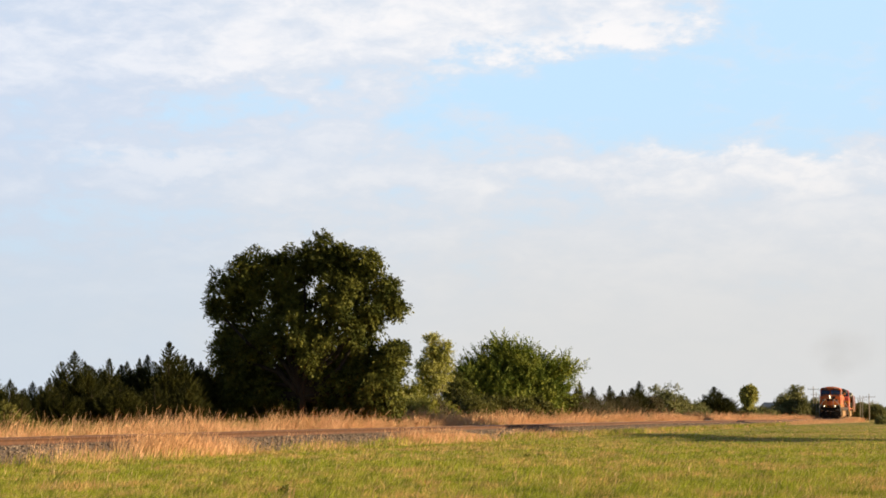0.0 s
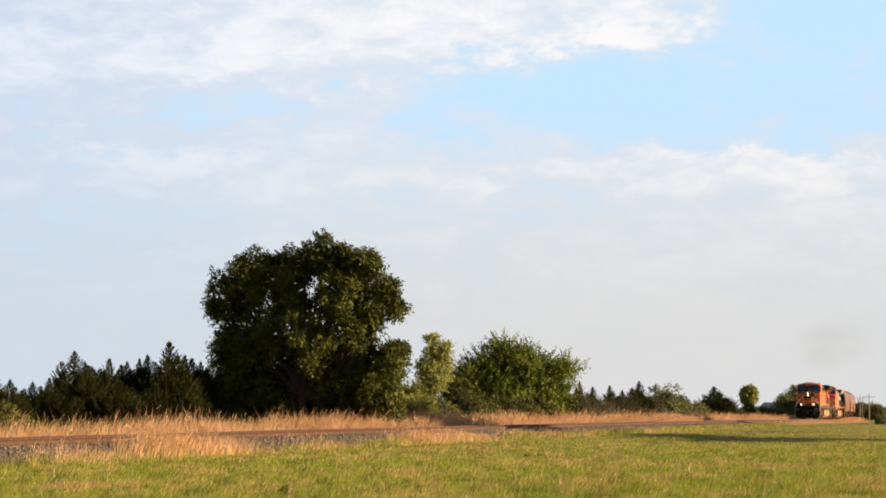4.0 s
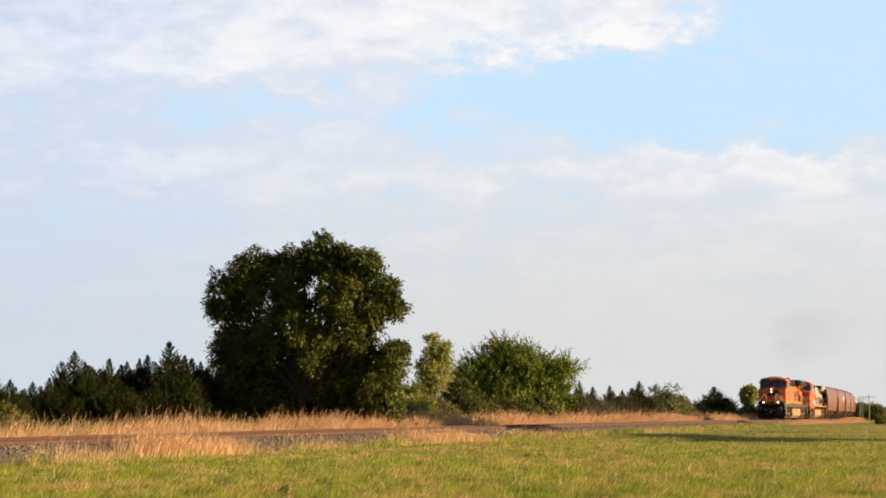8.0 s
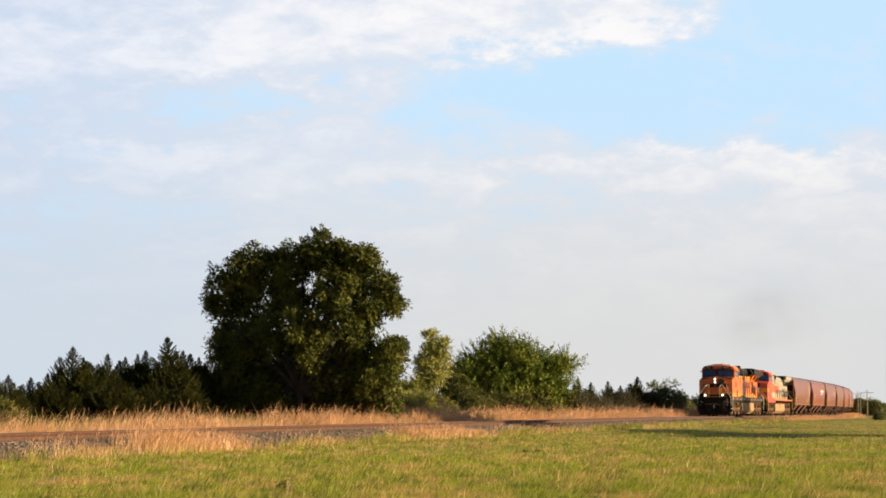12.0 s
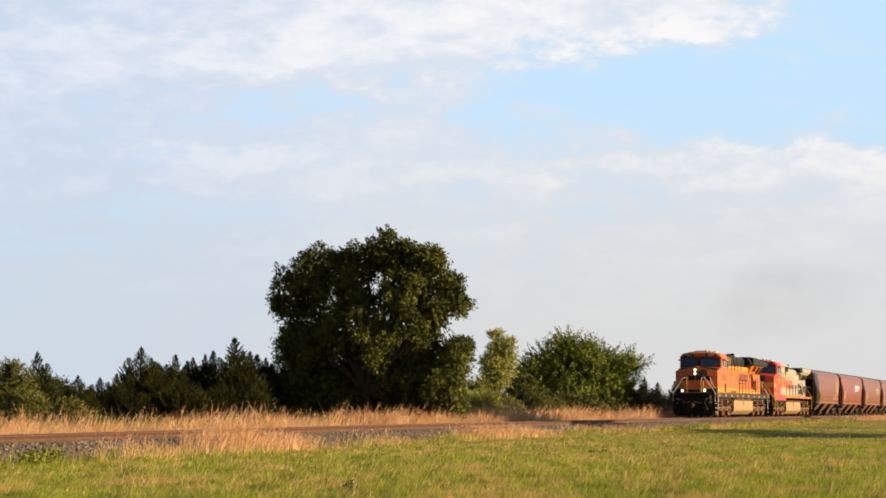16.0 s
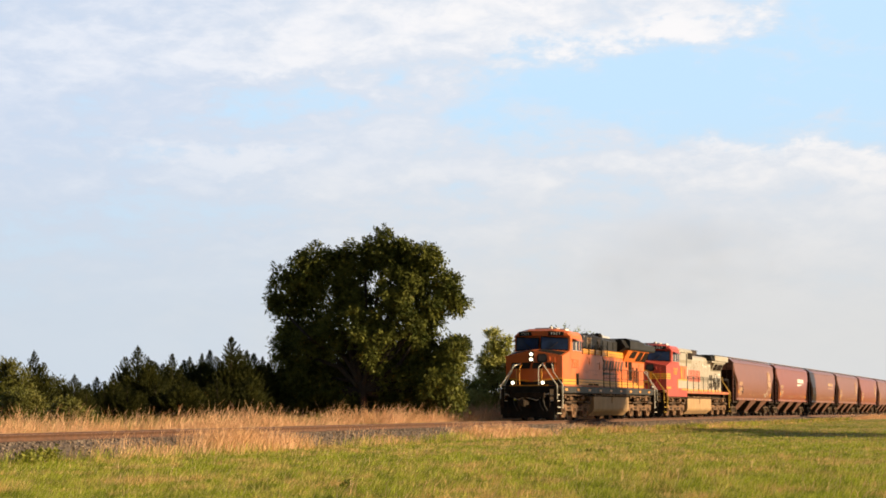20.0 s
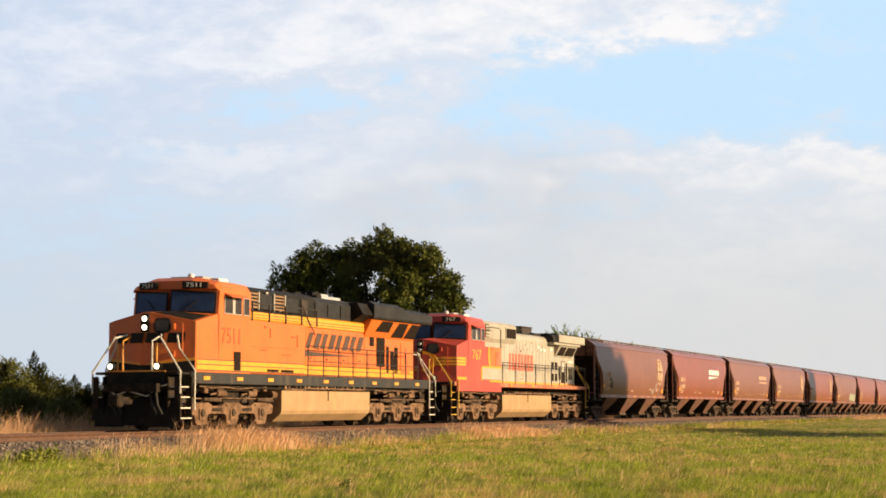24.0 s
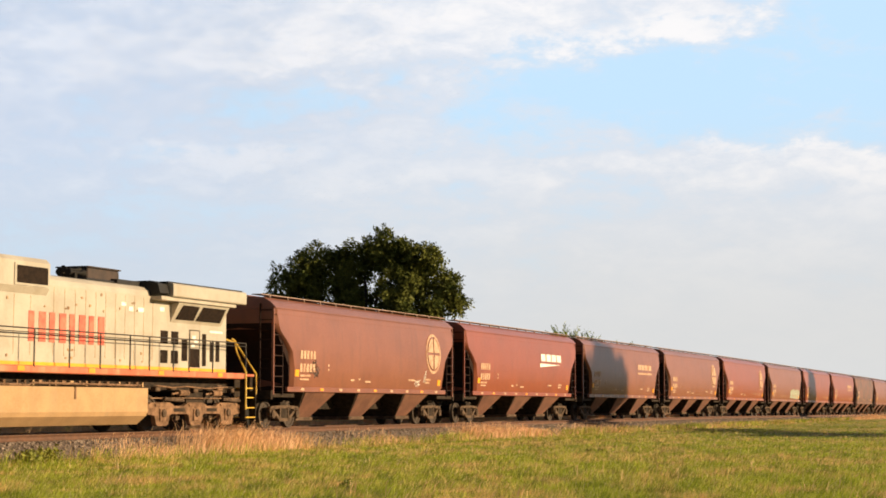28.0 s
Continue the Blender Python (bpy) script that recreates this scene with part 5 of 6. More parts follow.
        for ro, ri in ((.80, .70),):
            r0 = [[(xc + c * r, fa(zc + q * r) + h, zc + q * r) for c, q in pts] for r, h in ((ri, .003), (ro, .003), (ro, .016), (ri, .016))]
            s.loft(r0 + [r0[0]], caps=False)
        part("emblem_ring", s, M["cream"], C, key="ring")
        for sx in (1, -1):
            for sz in (1, -1):
                q = [(.05, .05)] + [(.63 * math.cos(radians(t)), .63 * math.sin(radians(t))) for t in range(5, 90, 16)]
                s = Shape().loft([[(xc + a * sx, fa(zc + b * sz) + h, zc + b * sz) for a, b in q] for h in (.003, .034)])
                part("emblem_quarter", s, M["cream"], C, key=("quarter", sx, sz))
    elif mark == "blocks":
        for i in range(4):
            a = -2.1 - i * .84
            plate("logo_block", a, a - .70, 2.90, 3.24, "white")
        s = Shape().loft([[(-1.9, fa(2.62) + h, 2.60), (-1.9, fa(2.8) + h, 2.78), (-5.2, fa(2.76) + h, 2.76)] for h in (.003, .015)])
        part("logo_wedge", s, M["white"], C, key="carwedge")
    elif mark == "faded":
        for i in range(4):
            plate("logo_block", -2.75 - i * .8, -3.42 - i * .8, 2.85, 3.15, "cream")
        plate("logo_bar", -2.65, -5.9, 2.58, 2.69, "cream")
    elif mark == "graffiti":
        for i in range(5):
            plate("graffiti_letter", -2.0 - i * .95, -2.8 - i * .95, 1.5, 2.2 + .1 * (i % 2), "graffiti")
    return C


def key_times():
    return [i * 0.5 for i in range(57)] + [28.2]


def front_u(t):
    """Where the train's front coupler stands along the line at t seconds."""
    return -23.823 - 9.2944 * (t - 22) - 0.5 * 0.05303 * (t - 22) ** 2


TRAIN = []     # vehicle, distance of its middle behind the front, half truck spacing


def stand(back, half, t):
    u = front_u(t) + back
    a, b = on_line(np.array(u - half)), on_line(np.array(u + half))
    d = a - b
    return pose(*((a + b) / 2), 0, -math.degrees(math.atan2(d[2], math.hypot(d[0], d[1]))), math.degrees(math.atan2(d[1], d[0])))


def make_train():
    lead = locomotive("diesel_locomotive", dict(sill_z=1.40, cab="orange", sill="sill_grey", nose=9.10, cab_rear=5.58, tank=(3.25, -4.0), rail="rail_white", rail_rear="rail_white", lit=True, posts=tuple(1.3 - 1.25 * i for i in range(9)), build=hood_modern,
                                                nose_label="orange angular nose with a black panel mark", cab_label="orange crew cab with raked front"), "orange diesel locomotive with yellow bands and a black roof, headlights lit")
    TRAIN.append((lead, 11.15, 6.7))
    second = locomotive("diesel_locomotive", dict(sill_z=1.58, cab="red", sill="sill_red", nose=9.30, cab_rear=5.75, tank=(3.30, -4.04), rail="rail_gold", rail_rear="rail_gold", lit=False, posts=(3.3, 1.53, -.05, -1.52, -3.03, -4.06, -5.4, -6.31, -7.75, -9.9), build=hood_older,
                                                  nose_label="faded red nose with yellow stripes", cab_label="faded red crew cab"), "faded red and dirty silver diesel locomotive with yellow stripes")
    TRAIN.append((second, 33.45, 6.7))
    kinds = [("brown", "tagged_wheel"), ("brown_red", "blocks"), ("brown", "faded"), ("brown", "wheel"), ("brown_red", "wheel"), ("brown", "graffiti"), ("brown_red", ""), ("brown_red", "faded"),
             ("brown_sooty", ""), ("brown", "wheel"), ("brown_red", ""), ("brown", "blocks"), ("brown_sooty", ""), ("brown", "wheel")]
    words = {"wheel": "with a round cream emblem", "tagged_wheel": "with a round cream emblem and scrawled graffiti", "blocks": "with a white block mark", "faded": "with a faded cream mark", "graffiti": "with pale graffiti along the sill", "": "with plain sides"}
    tone = {"brown": "oxide-brown", "brown_red": "red-oxide", "brown_sooty": "soot-stained brown"}
    for i, (m, k) in enumerate(kinds):
        car = hopper_car(m, k, f"{tone[m]} covered hopper car {words[k]}", True)
        TRAIN.append((car, 44.6 + 17.92 * (i + .5), 6.7))


# ---- vegetation ----
def leaves_at(centres, spread, count, size, rng, squash=0.8, droop=0.0):
    """Small leaf blades scattered round each centre; returns vertices and quads."""
    n = len(centres)
    c = np.repeat(np.asarray(centres, float), count, 0)
    sp = np.repeat(np.broadcast_to(np.asarray(spread, float), (n,)), count)[:, None]
    d = rng.normal(size=(n * count, 3))
    d /= np.linalg.norm(d, axis=1, keepdims=True)
    r = rng.random((n * count, 1)) ** 0.45
    p = c + d * r * sp * np.array([1, 1, squash])
    face = d * 1.1 + rng.normal(size=(n * count, 3)) * .55
    a = np.cross(face, rng.normal(size=(n * count, 3)))
    a[:, 2] -= droop * np.linalg.norm(a, axis=1)
    a /= np.linalg.norm(a, axis=1, keepdims=True)
    b = np.cross(a, face)
    b /= np.linalg.norm(b, axis=1, keepdims=True)
    s = size * rng.uniform(0.6, 1.3, (n * count, 1))
    v = np.stack([p, p + a * s * .5 + b * s * .28, p + a * s, p + a * s * .5 - b * s * .28], 1)
    return v.reshape(-1, 3), np.arange(n * count * 4).reshape(-1, 4)


def fronds(roots, ways, length, leaflets, leaf, rng, droop=.25, slim=.26, open_=.8):
    """Twigs that leave roots along ways, each with leaflets on alternate sides; returns vertices and quads."""
    n = len(roots)
    d = ways / np.linalg.norm(ways, axis=1, keepdims=True)
    side = np.cross(d, rng.normal(size=(n, 3)))
    side /= np.linalg.norm(side, axis=1, keepdims=True)
    l = length * rng.uniform(.6, 1.25, (n, 1))
    out = []
    for j in range(leaflets):
        e = (j + .6) / leaflets
        p = roots + d * l * e + np.array([0, 0, -1.0]) * droop * l * e * e
        k = 1 if j % 2 else -1
        a = d * .6 + side * (k * open_ if j < leaflets - 1 else 0) + np.array([0, 0, -droop * .8]) + rng.normal(size=(n, 3)) * .22
        a /= np.linalg.norm(a, axis=1, keepdims=True)
        b = np.cross(a, np.array([0, 0, 1.0]) + d * .3 + rng.normal(size=(n, 3)) * .6)
        b /= np.linalg.norm(b, axis=1, keepdims=True)
        s = leaf * rng.uniform(.65, 1.2, (n, 1)) * (1.1 - .4 * abs(e - .5))
        out.append(np.stack([p, p + a * s * .45 + b * s * slim, p + a * s, p + a * s * .45 - b * s * slim], 1))
    v = np.concatenate(out).reshape(-1, 3)
    return v, np.arange(len(v)).reshape(-1, 4)


def limb(s, p, q, r0, r1, rng, bend=0.12):
    p, q = Vector(p), Vector(q)
    l = (q - p).length
    path = [p.lerp(q, t) + Vector(rng.normal(size=3) * bend * l * math.sin(math.pi * t) * .5) for t in (0, .33, .66, 1)]
    s.tube(path, r0, 7, r1)


def broadleaf(name, label, base, lobes, mat, clumps, seed, clump=.42, twig=.36, leaf=.12, per=40, leaflets=8, trunk_r=.28, category="tree", fork=0.22, group="",
              rise=.35, fill=0, fill_leaf=.22, spread=.55, slim=.26, droop=.25, ragged=.12):
    """A trunk that forks into limbs; round each limb's end a lobe of leafy clumps, each clump a burst of leafed twigs.
    lobes: (dx, dy, dz, rx, ry, rz) from the base. per: twigs in a clump; rise: how far they turn upwards; fill: inner leaf clusters."""
    rng = np.random.default_rng(seed)
    T = thing(name, label, category, group)
    T.location = base
    s = Shape()
    top = max(l[2] for l in lobes)
    fk = Vector((0, 0, top * fork))
    limb(s, (0, 0, -.3), fk, trunk_r, trunk_r * .75, rng, .05)
    cen, way, inner = [], [], []
    tot = sum(l[3] * l[4] + l[4] * l[5] + l[3] * l[5] for l in lobes)
    for dx, dy, dz, rx, ry, rz in lobes:
        limb(s, fk, (dx, dy, dz), trunk_r * .55, trunk_r * .16, rng)
        share = (rx * ry + ry * rz + rx * rz) / tot
        k = max(5, int(clumps * share))
        d = rng.normal(size=(k, 3))
        d /= np.linalg.norm(d, axis=1, keepdims=True)
        size = np.array([rx, ry, rz])
        c = np.array([dx, dy, dz]) + d * np.maximum(size - clump * .7 - twig * .1, size * .35) * rng.uniform(.72, 1.0, (k, 1)) * (1 + ragged * rng.normal(size=(k, 1)))
        c[:, 2] = np.maximum(c[:, 2], .25)
        cen.append(c)
        way.append(d)
        for q in c[:max(3, k // 3)]:
            limb(s, (dx, dy, dz), q, trunk_r * .13, trunk_r * .04, rng)
        if fill:
            f = rng.normal(size=(max(4, int(fill * share)), 3))
            f /= np.linalg.norm(f, axis=1, keepdims=True)
            inner.append(np.array([dx, dy, dz]) + f * size * rng.uniform(.1, .62, (len(f), 1)))
    part("trunk", s, M["bark"], T, "grey-brown trunk and limbs", True)
    cen, way = np.concatenate(cen), np.concatenate(way)
    grow = rng.uniform(.65, 1.3, (len(cen), 1))
    root, w = np.repeat(cen, per, 0), np.repeat(way, per, 0)
    g = np.repeat(grow, per, 0)
    off = rng.normal(size=root.shape)
    off /= np.linalg.norm(off, axis=1, keepdims=True)
    root = root + off * clump * g * rng.random((len(root), 1)) ** .5 * np.array([1, 1, .75])
    v, f = fronds(root, off * .9 + w * .55 + np.array([0, 0, rise]) + rng.normal(size=root.shape) * spread * .5, twig, leaflets, leaf, rng, droop, slim)
    if fill:
        v2, f2 = leaves_at(np.concatenate(inner), clump * 1.1, 26, fill_leaf, rng)
        v, f = np.concatenate([v, v2]), np.concatenate([f, f2 + len(v)])
    part("crown", array_mesh("crown", v, f, mat), mat, T)
    return T


CEDARS = {}


def cedar(base, height, width, kind, turn, label="dark green cedar with a ragged pointed crown", group="cedars behind the line", mat="leaf_cedar"):
    """A ragged cone of upswept sprays round a straight stem, built at 1 m and scaled in the mesh for each kind."""
    if (kind, mat) not in CEDARS:
        rng = np.random.default_rng(100 + kind)
        s = Shape().tube([(0, 0, -.1), (.01, 0, .5), (0, 0, 1.0)], .022, 6, .003)
        root, way, long = [], [], []
        spires = [(0.0, 0.0, 1.0, 1.0)] + [(rng.uniform(.08, .20), rng.uniform(0, 6.283), rng.uniform(.66, .88), rng.uniform(.30, .5)) for _ in range(3)]
        for r0, t0, top, share in spires:
            cx, cy, low = math.cos(t0) * r0, math.sin(t0) * r0, 0.0 if r0 == 0 else .35
            for i in range(int(300 * share)):
                h = (i + rng.random()) / (300 * share)
                t = i * 2.4 + rng.uniform(-.5, .5)
                reach = (.46 * share ** .7 * (1 - h) ** .95 + .012) * rng.choice([.6, .8, 1.0, 1.1]) * rng.uniform(.8, 1.08)
                rise = rng.uniform(.45, .95) * reach
                z0 = low + (top - low) * h * .97
                for e in np.sqrt(rng.uniform(.03, 1.0, int(24 + 300 * reach))):
                    root.append((cx + math.cos(t) * reach * e, cy + math.sin(t) * reach * e, z0 + rise * e * e))
                    way.append((math.cos(t), math.sin(t), 2 * e * rise / reach * .6 + .3))
                    long.append(.030 - .016 * h)
            for h in top - .13 * rng.random(int(60 * share)):
                a = rng.uniform(0, 6.283)
                root.append((cx, cy, h - .012))
                way.append((math.cos(a) * .45, math.sin(a) * .45, 1.0))
                long.append(.018)
        root, way, long = np.array(root), np.array(way), np.array(long)
        way = way / np.linalg.norm(way, axis=1, keepdims=True) + .36 * rng.normal(size=root.shape)
        side = np.cross(way, rng.normal(size=root.shape))
        side *= .0042 / np.linalg.norm(side, axis=1, keepdims=True)
        tip = root + way * (long * rng.uniform(.6, 1.3, len(root)))[:, None]
        v = np.stack([root - side, root + side, tip], 1).reshape(-1, 3)
        f = np.arange(len(v)).reshape(-1, 3)
        CEDARS[kind, mat] = (s.mesh("trunk", True), array_mesh("crown", v, f, M[mat]))
        CEDARS[kind, mat][0].materials.append(M["bark"])
    T = thing("cedar_tree", label, "tree", group)
    T.location, T.rotation_euler, T.scale = base, (0, 0, turn), (width, width, height)
    for n, me in zip(("trunk", "crown"), CEDARS[kind, mat]):
        ob = new(n, me)
        ob.parent = T
    return T


def spot(px, dist, up=0.0):
    """Plan point in the direction px (in thousandths of the forward distance), dist metres off, on the ground."""
    x, y = px * dist, dist
    return (x, y, float(ground_z(np.array(x), np.array(y))) + up)


def view(x):
    """Sideways slope of a sight line from the tripod, for a bearing counted from 0 to 1568 across the opening view."""
    return math.tan(math.atan((x - 784) / 2980.7) + radians(2.075))


def make_trees():
    D = 82.0
    k = D / 2980.7
    cx = 545
    base = spot(view(cx - 11), D)

    def lobe(x, y, rx, ry, dy=0.0, deep=None):
        return ((x - cx) * k, dy, (729.8 - y) * k + 1.31 - base[2], rx * k * 1.03, (deep or rx) * k, ry * k * 1.02)

    broadleaf("broadleaf_tree", "large dark green broad tree with a dense uneven crown", base, [
        lobe(431, 508, 56, 66, .9), lobe(408, 600, 38, 60, 1.2), lobe(470, 590, 70, 80, .9), lobe(452, 486, 48, 56, .6), lobe(586, 463, 44, 54, 0), lobe(548, 474, 42, 50, .1), lobe(508, 510, 44, 54, .3), lobe(612, 482, 36, 48, -.1), lobe(622, 540, 58, 60, -.9),
        lobe(660, 486, 46, 54, -.3), lobe(684, 534, 32, 42, -.4), lobe(560, 590, 85, 80, -.2), lobe(640, 582, 30, 36, -.3), lobe(670, 562, 26, 34, -.2), lobe(455, 680, 84, 50, 2.4), lobe(545, 680, 95, 52, 1.9),
        lobe(636, 672, 72, 56, 1.0), lobe(440, 715, 75, 28, 2.4), lobe(540, 718, 85, 26, 1.9), lobe(636, 716, 72, 28, 1.0), lobe(704, 650, 22, 46, .8, 84), lobe(698, 664, 24, 48, 0, 56), lobe(694, 668, 26, 50, 1.6, 60), lobe(652, 606, 22, 36, .5), lobe(522, 545, 40, 50, .7), lobe(668, 692, 30, 44, .3, 80), lobe(704, 706, 24, 32, .6, 84), lobe(712, 618, 18, 18, .1), lobe(393, 690, 32, 38, 2.4),
        lobe(500, 692, 80, 42, 1.4, 50), lobe(598, 694, 74, 42, 1.2, 50), lobe(430, 690, 52, 44, 1.8, 50), lobe(390, 546, 14, 16, .9), lobe(503, 480, 30, 36, .3), lobe(630, 455, 30, 34, -.2), lobe(700, 516, 22, 28, -.4), lobe(560, 640, 100, 46, 1.0, 60), lobe(450, 650, 70, 46, 1.5, 60), lobe(640, 640, 50, 40, .6, 50), lobe(712, 548, 14, 16, -.3)],
        M["leaf_dark"], 440, 11, .36, .40, .175, 36, 9, .26, fill=2300, fill_leaf=.2, rise=.3, slim=.25, ragged=.04, droop=.25)
    # cedars and brush to the left of the big tree
    for i, (x, top, w, d, kd) in enumerate(((20, 672, 62, 70, 0), (42, 690, 45, 66, 1), (-54, 629, 66, 72, 2), (-105, 655, 80, 70, 0), (90, 668, 55, 74, 2), (133, 622, 85, 76, 0), (165, 650, 70, 80, 1), (195, 634, 60, 79, 2),
                                            (232, 655, 75, 82, 0), (262, 628, 66, 84, 1), (300, 604, 92, 80, 2), (340, 634, 80, 83, 1), (366, 650, 60, 84, 0), (215, 676, 90, 74, 1), (115, 690, 80, 73, 0), (275, 680, 95, 75, 0), (330, 676, 90, 76, 2), (165, 690, 85, 75, 1), (75, 700, 60, 73, 2), (178, 652, 74, 81, 0), (246, 652, 80, 81, 2), (216, 646, 70, 83, 1), (320, 648, 84, 82, 0), (284, 650, 70, 83, 2), (112, 655, 50, 79, 1), (356, 640, 50, 85, 0),
                                            (152, 640, 60, 82, 2), (226, 640, 56, 86, 0), (248, 634, 50, 87, 1), (328, 628, 60, 86, 2), (376, 632, 56, 86, 1), (60, 676, 56, 76, 0))):
        b = spot(view(x), d)
        cedar(b, (729.8 - top) * d / 2980.7 + 1.31 - b[2], w * d / 2980.7 * 1.6, kd, i * 1.7)
    for i, (x, top, w, d) in enumerate(((5, 716, 50, 60), (-75, 692, 90, 63), (-98, 646, 84, 70))):
        b, q = spot(view(x), d), d / 2980.7
        h = (729.8 - top) * q + 1.31 - b[2]
        broadleaf("roadside_shrub", "olive-green leafy shrub at the tree line", b, [(0, 0, h * .55, w * q * .5, w * q * .5, h * .45), (.5, .3, h * .35, w * q * .5, w * q * .5, h * .35)], M["leaf_olive"], 70, 60 + i, .28, .34, .10, 30, 8, .06, "shrub", rise=.7, fill=60, group="shrubs behind the line")
    # slender pale tree, and the round green one beside it
    D2 = 100.0
    q = D2 / 2980.7
    b = spot(view(768), D2)

    def lobe2(x, y, rx, ry, cx0, dd, bz, dy=0.0):
        kk = dd / 2980.7
        return ((x - cx0) * kk, dy, (729.8 - y) * kk + 1.31 - bz, rx * kk, rx * kk, ry * kk)

    broadleaf("slender_tree", "slender pale yellow-green tree with an open crown", b, [lobe2(763, 606, 10, 20, 768, D2, b[2]), lobe2(768, 632, 15, 22, 768, D2, b[2]), lobe2(756, 650, 15, 22, 768, D2, b[2]), lobe2(788, 622, 12, 18, 768, D2, b[2]), lobe2(784, 645, 18, 20, 768, D2, b[2]), lobe2(770, 668, 26, 26, 768, D2, b[2]), lobe2(748, 690, 24, 26, 768, D2, b[2])],
              M["leaf_yellow"], 90, 21, .30, .48, .13, 26, 9, .09, rise=1.1)
    SD = 122.0
    b = spot(view(905), SD)
    lb = lambda x, y, rx, ry, dy=0.0: lobe2(x - 4, y + 26, rx, ry * .88, 905, SD, b[2], dy)
    broadleaf("spreading_tree", "low spreading green tree with ragged tips", b, [lb(900, 640, 50, 40), lb(860, 655, 48, 36, -.4), lb(945, 640, 42, 40, -.3), lb(905, 610, 22, 18), lb(930, 608, 14, 16), lb(860, 620, 14, 14), lb(968, 650, 34, 34, .3), lb(995, 640, 16, 10, .2), lb(1008, 632, 9, 6, .2),
                                                                      lb(985, 675, 26, 30), lb(900, 690, 70, 32, -.6), lb(830, 680, 30, 34), lb(960, 700, 46, 24, -.4), lb(820, 655, 16, 20),
                                                                      lobe2(890, 622, 14, 6, 905, SD, b[2])], M["leaf_shrub"], 250, 22, .30, 1.45, .22, 11, 28, .20, rise=.75, fill=900, fill_leaf=.3, spread=.2, slim=.2, droop=.1)
    for i, (x, top, w, d, mt) in enumerate(((728, 676, 44, 98, "leaf_mid"), (745, 700, 60, 99, "leaf_mid"), (706, 694, 40, 97, "leaf_yellow"), (722, 702, 44, 96, "leaf_yellow"), (741, 696, 34, 97, "leaf_yellow"), (794, 652, 50, 119, "leaf_dark"), (815, 664, 60, 117, "leaf_dark"), (780, 704, 56, 107, "leaf_mid"), (860, 712, 60, 111, "leaf_olive"), (1000, 700, 50, 125, "brush"), (1030, 700, 60, 129, "brush"), (1065, 704, 70, 134, "brush"), (1110, 702, 60, 142, "brush"), (960, 712, 60, 121, "leaf_mid"), (770, 708, 50, 103, "brush"), (835, 704, 60, 109, "leaf_olive"), (885, 704, 66, 113, "leaf_olive"), (930, 700, 64, 117, "leaf_olive"), (975, 692, 60, 122, "leaf_mid"))):
        b, q = spot(view(x), d), d / 2980.7
        h = (729.8 - top) * q + 1.31 - b[2]
        broadleaf("roadside_shrub", "yellow-green leafy shrub at the tree line" if mt != "brush" else "grey-brown scrubby bush at the tree line", b, [(0, 0, h * .6, w * q * .5, w * q * .5, h * .4), (w * q * .2, .2, h * .3, w * q * .55, w * q * .5, h * .3)], M[mt], 46, 80 + i, .34, .75 if mt == "brush" else .42, .09 if mt == "brush" else .12, 22, 10, .05, "shrub", rise=.9 if mt == "brush" else .5, fill=0 if mt == "brush" else 50, slim=.14 if mt == "brush" else .26, group="shrubs behind the line")
    for i, (x, top, w, d, kd) in enumerate(((1025, 674, 26, 150, 0), (1048, 684, 34, 152, 1), (1078, 682, 34, 156, 2), (1100, 690, 30, 160, 0), (1130, 674, 44, 160, 1), (1262, 684, 62, 205, 2), (1243, 706, 40, 205, 0), (1290, 712, 50, 210, 1), (1215, 714, 60, 200, 2))):
        b = spot(view(x), d)
        cedar(b, (729.8 - top) * d / 2980.7 + 1.31 - b[2], w * d / 2980.7 * 1.7, kd, i * 2.1)
    far = [(1175, 676, 74, 168, "leaf_far"), (1205, 700, 40, 172, "leaf_far"), (1150, 700, 50, 165, "brush"), (1320, 716, 34, 236, "leaf_far"), (1385, 694, 36, 262, "leaf_far"), (1405, 682, 46, 268, "leaf_far"), (1425, 716, 26, 270, "leaf_far"), (1228, 712, 60, 190, "leaf_far"), (1345, 722, 50, 245, "leaf_far"),
           (1520, 712, 40, 400, "leaf_far"), (1545, 716, 36, 400, "leaf_far"), (1568, 722, 40, 420, "leaf_far"), (1440, 706, 20, 420, "leaf_far"), (1600, 715, 60, 380, "leaf_far"), (1558, 742, 16, 190, "leaf_far"), (1640, 712, 70, 380, "leaf_far"),
           (1012, 704, 60, 150, "brush"), (1050, 706, 60, 155, "leaf_far"), (1090, 704, 60, 160, "brush"), (1120, 700, 56, 164, "leaf_far"), (1148, 706, 50, 166, "leaf_far"), (1198, 708, 60, 172, "leaf_far"), (1272, 716, 70, 215, "leaf_far"), (1365, 722, 60, 255, "leaf_far")]
    d = 235.0
    b, q = spot(view(1323), d), d / 2980.7
    broadleaf("poplar_tree", "narrow oval grey-green tree far along the line", b, [((x - 1323) * q, 0, (729.8 - y) * q + 1.31 - b[2], rx * q, rx * q, ry * q) for x, y, rx, ry in ((1323, 690, 10, 10), (1318, 700, 9, 12), (1329, 700, 9, 12), (1323, 710, 12, 9), (1321, 719, 6, 7))],
              M["leaf_yellow"], 90, 139, .36, .42, .24, 20, 8, .14, rise=.7, fill=60, fill_leaf=.3)
    for i, (x, top, w, d, mt) in enumerate(far):
        b, q = spot(view(x), d), d / 2980.7
        h = (729.8 - top) * q + 1.31 - b[2]
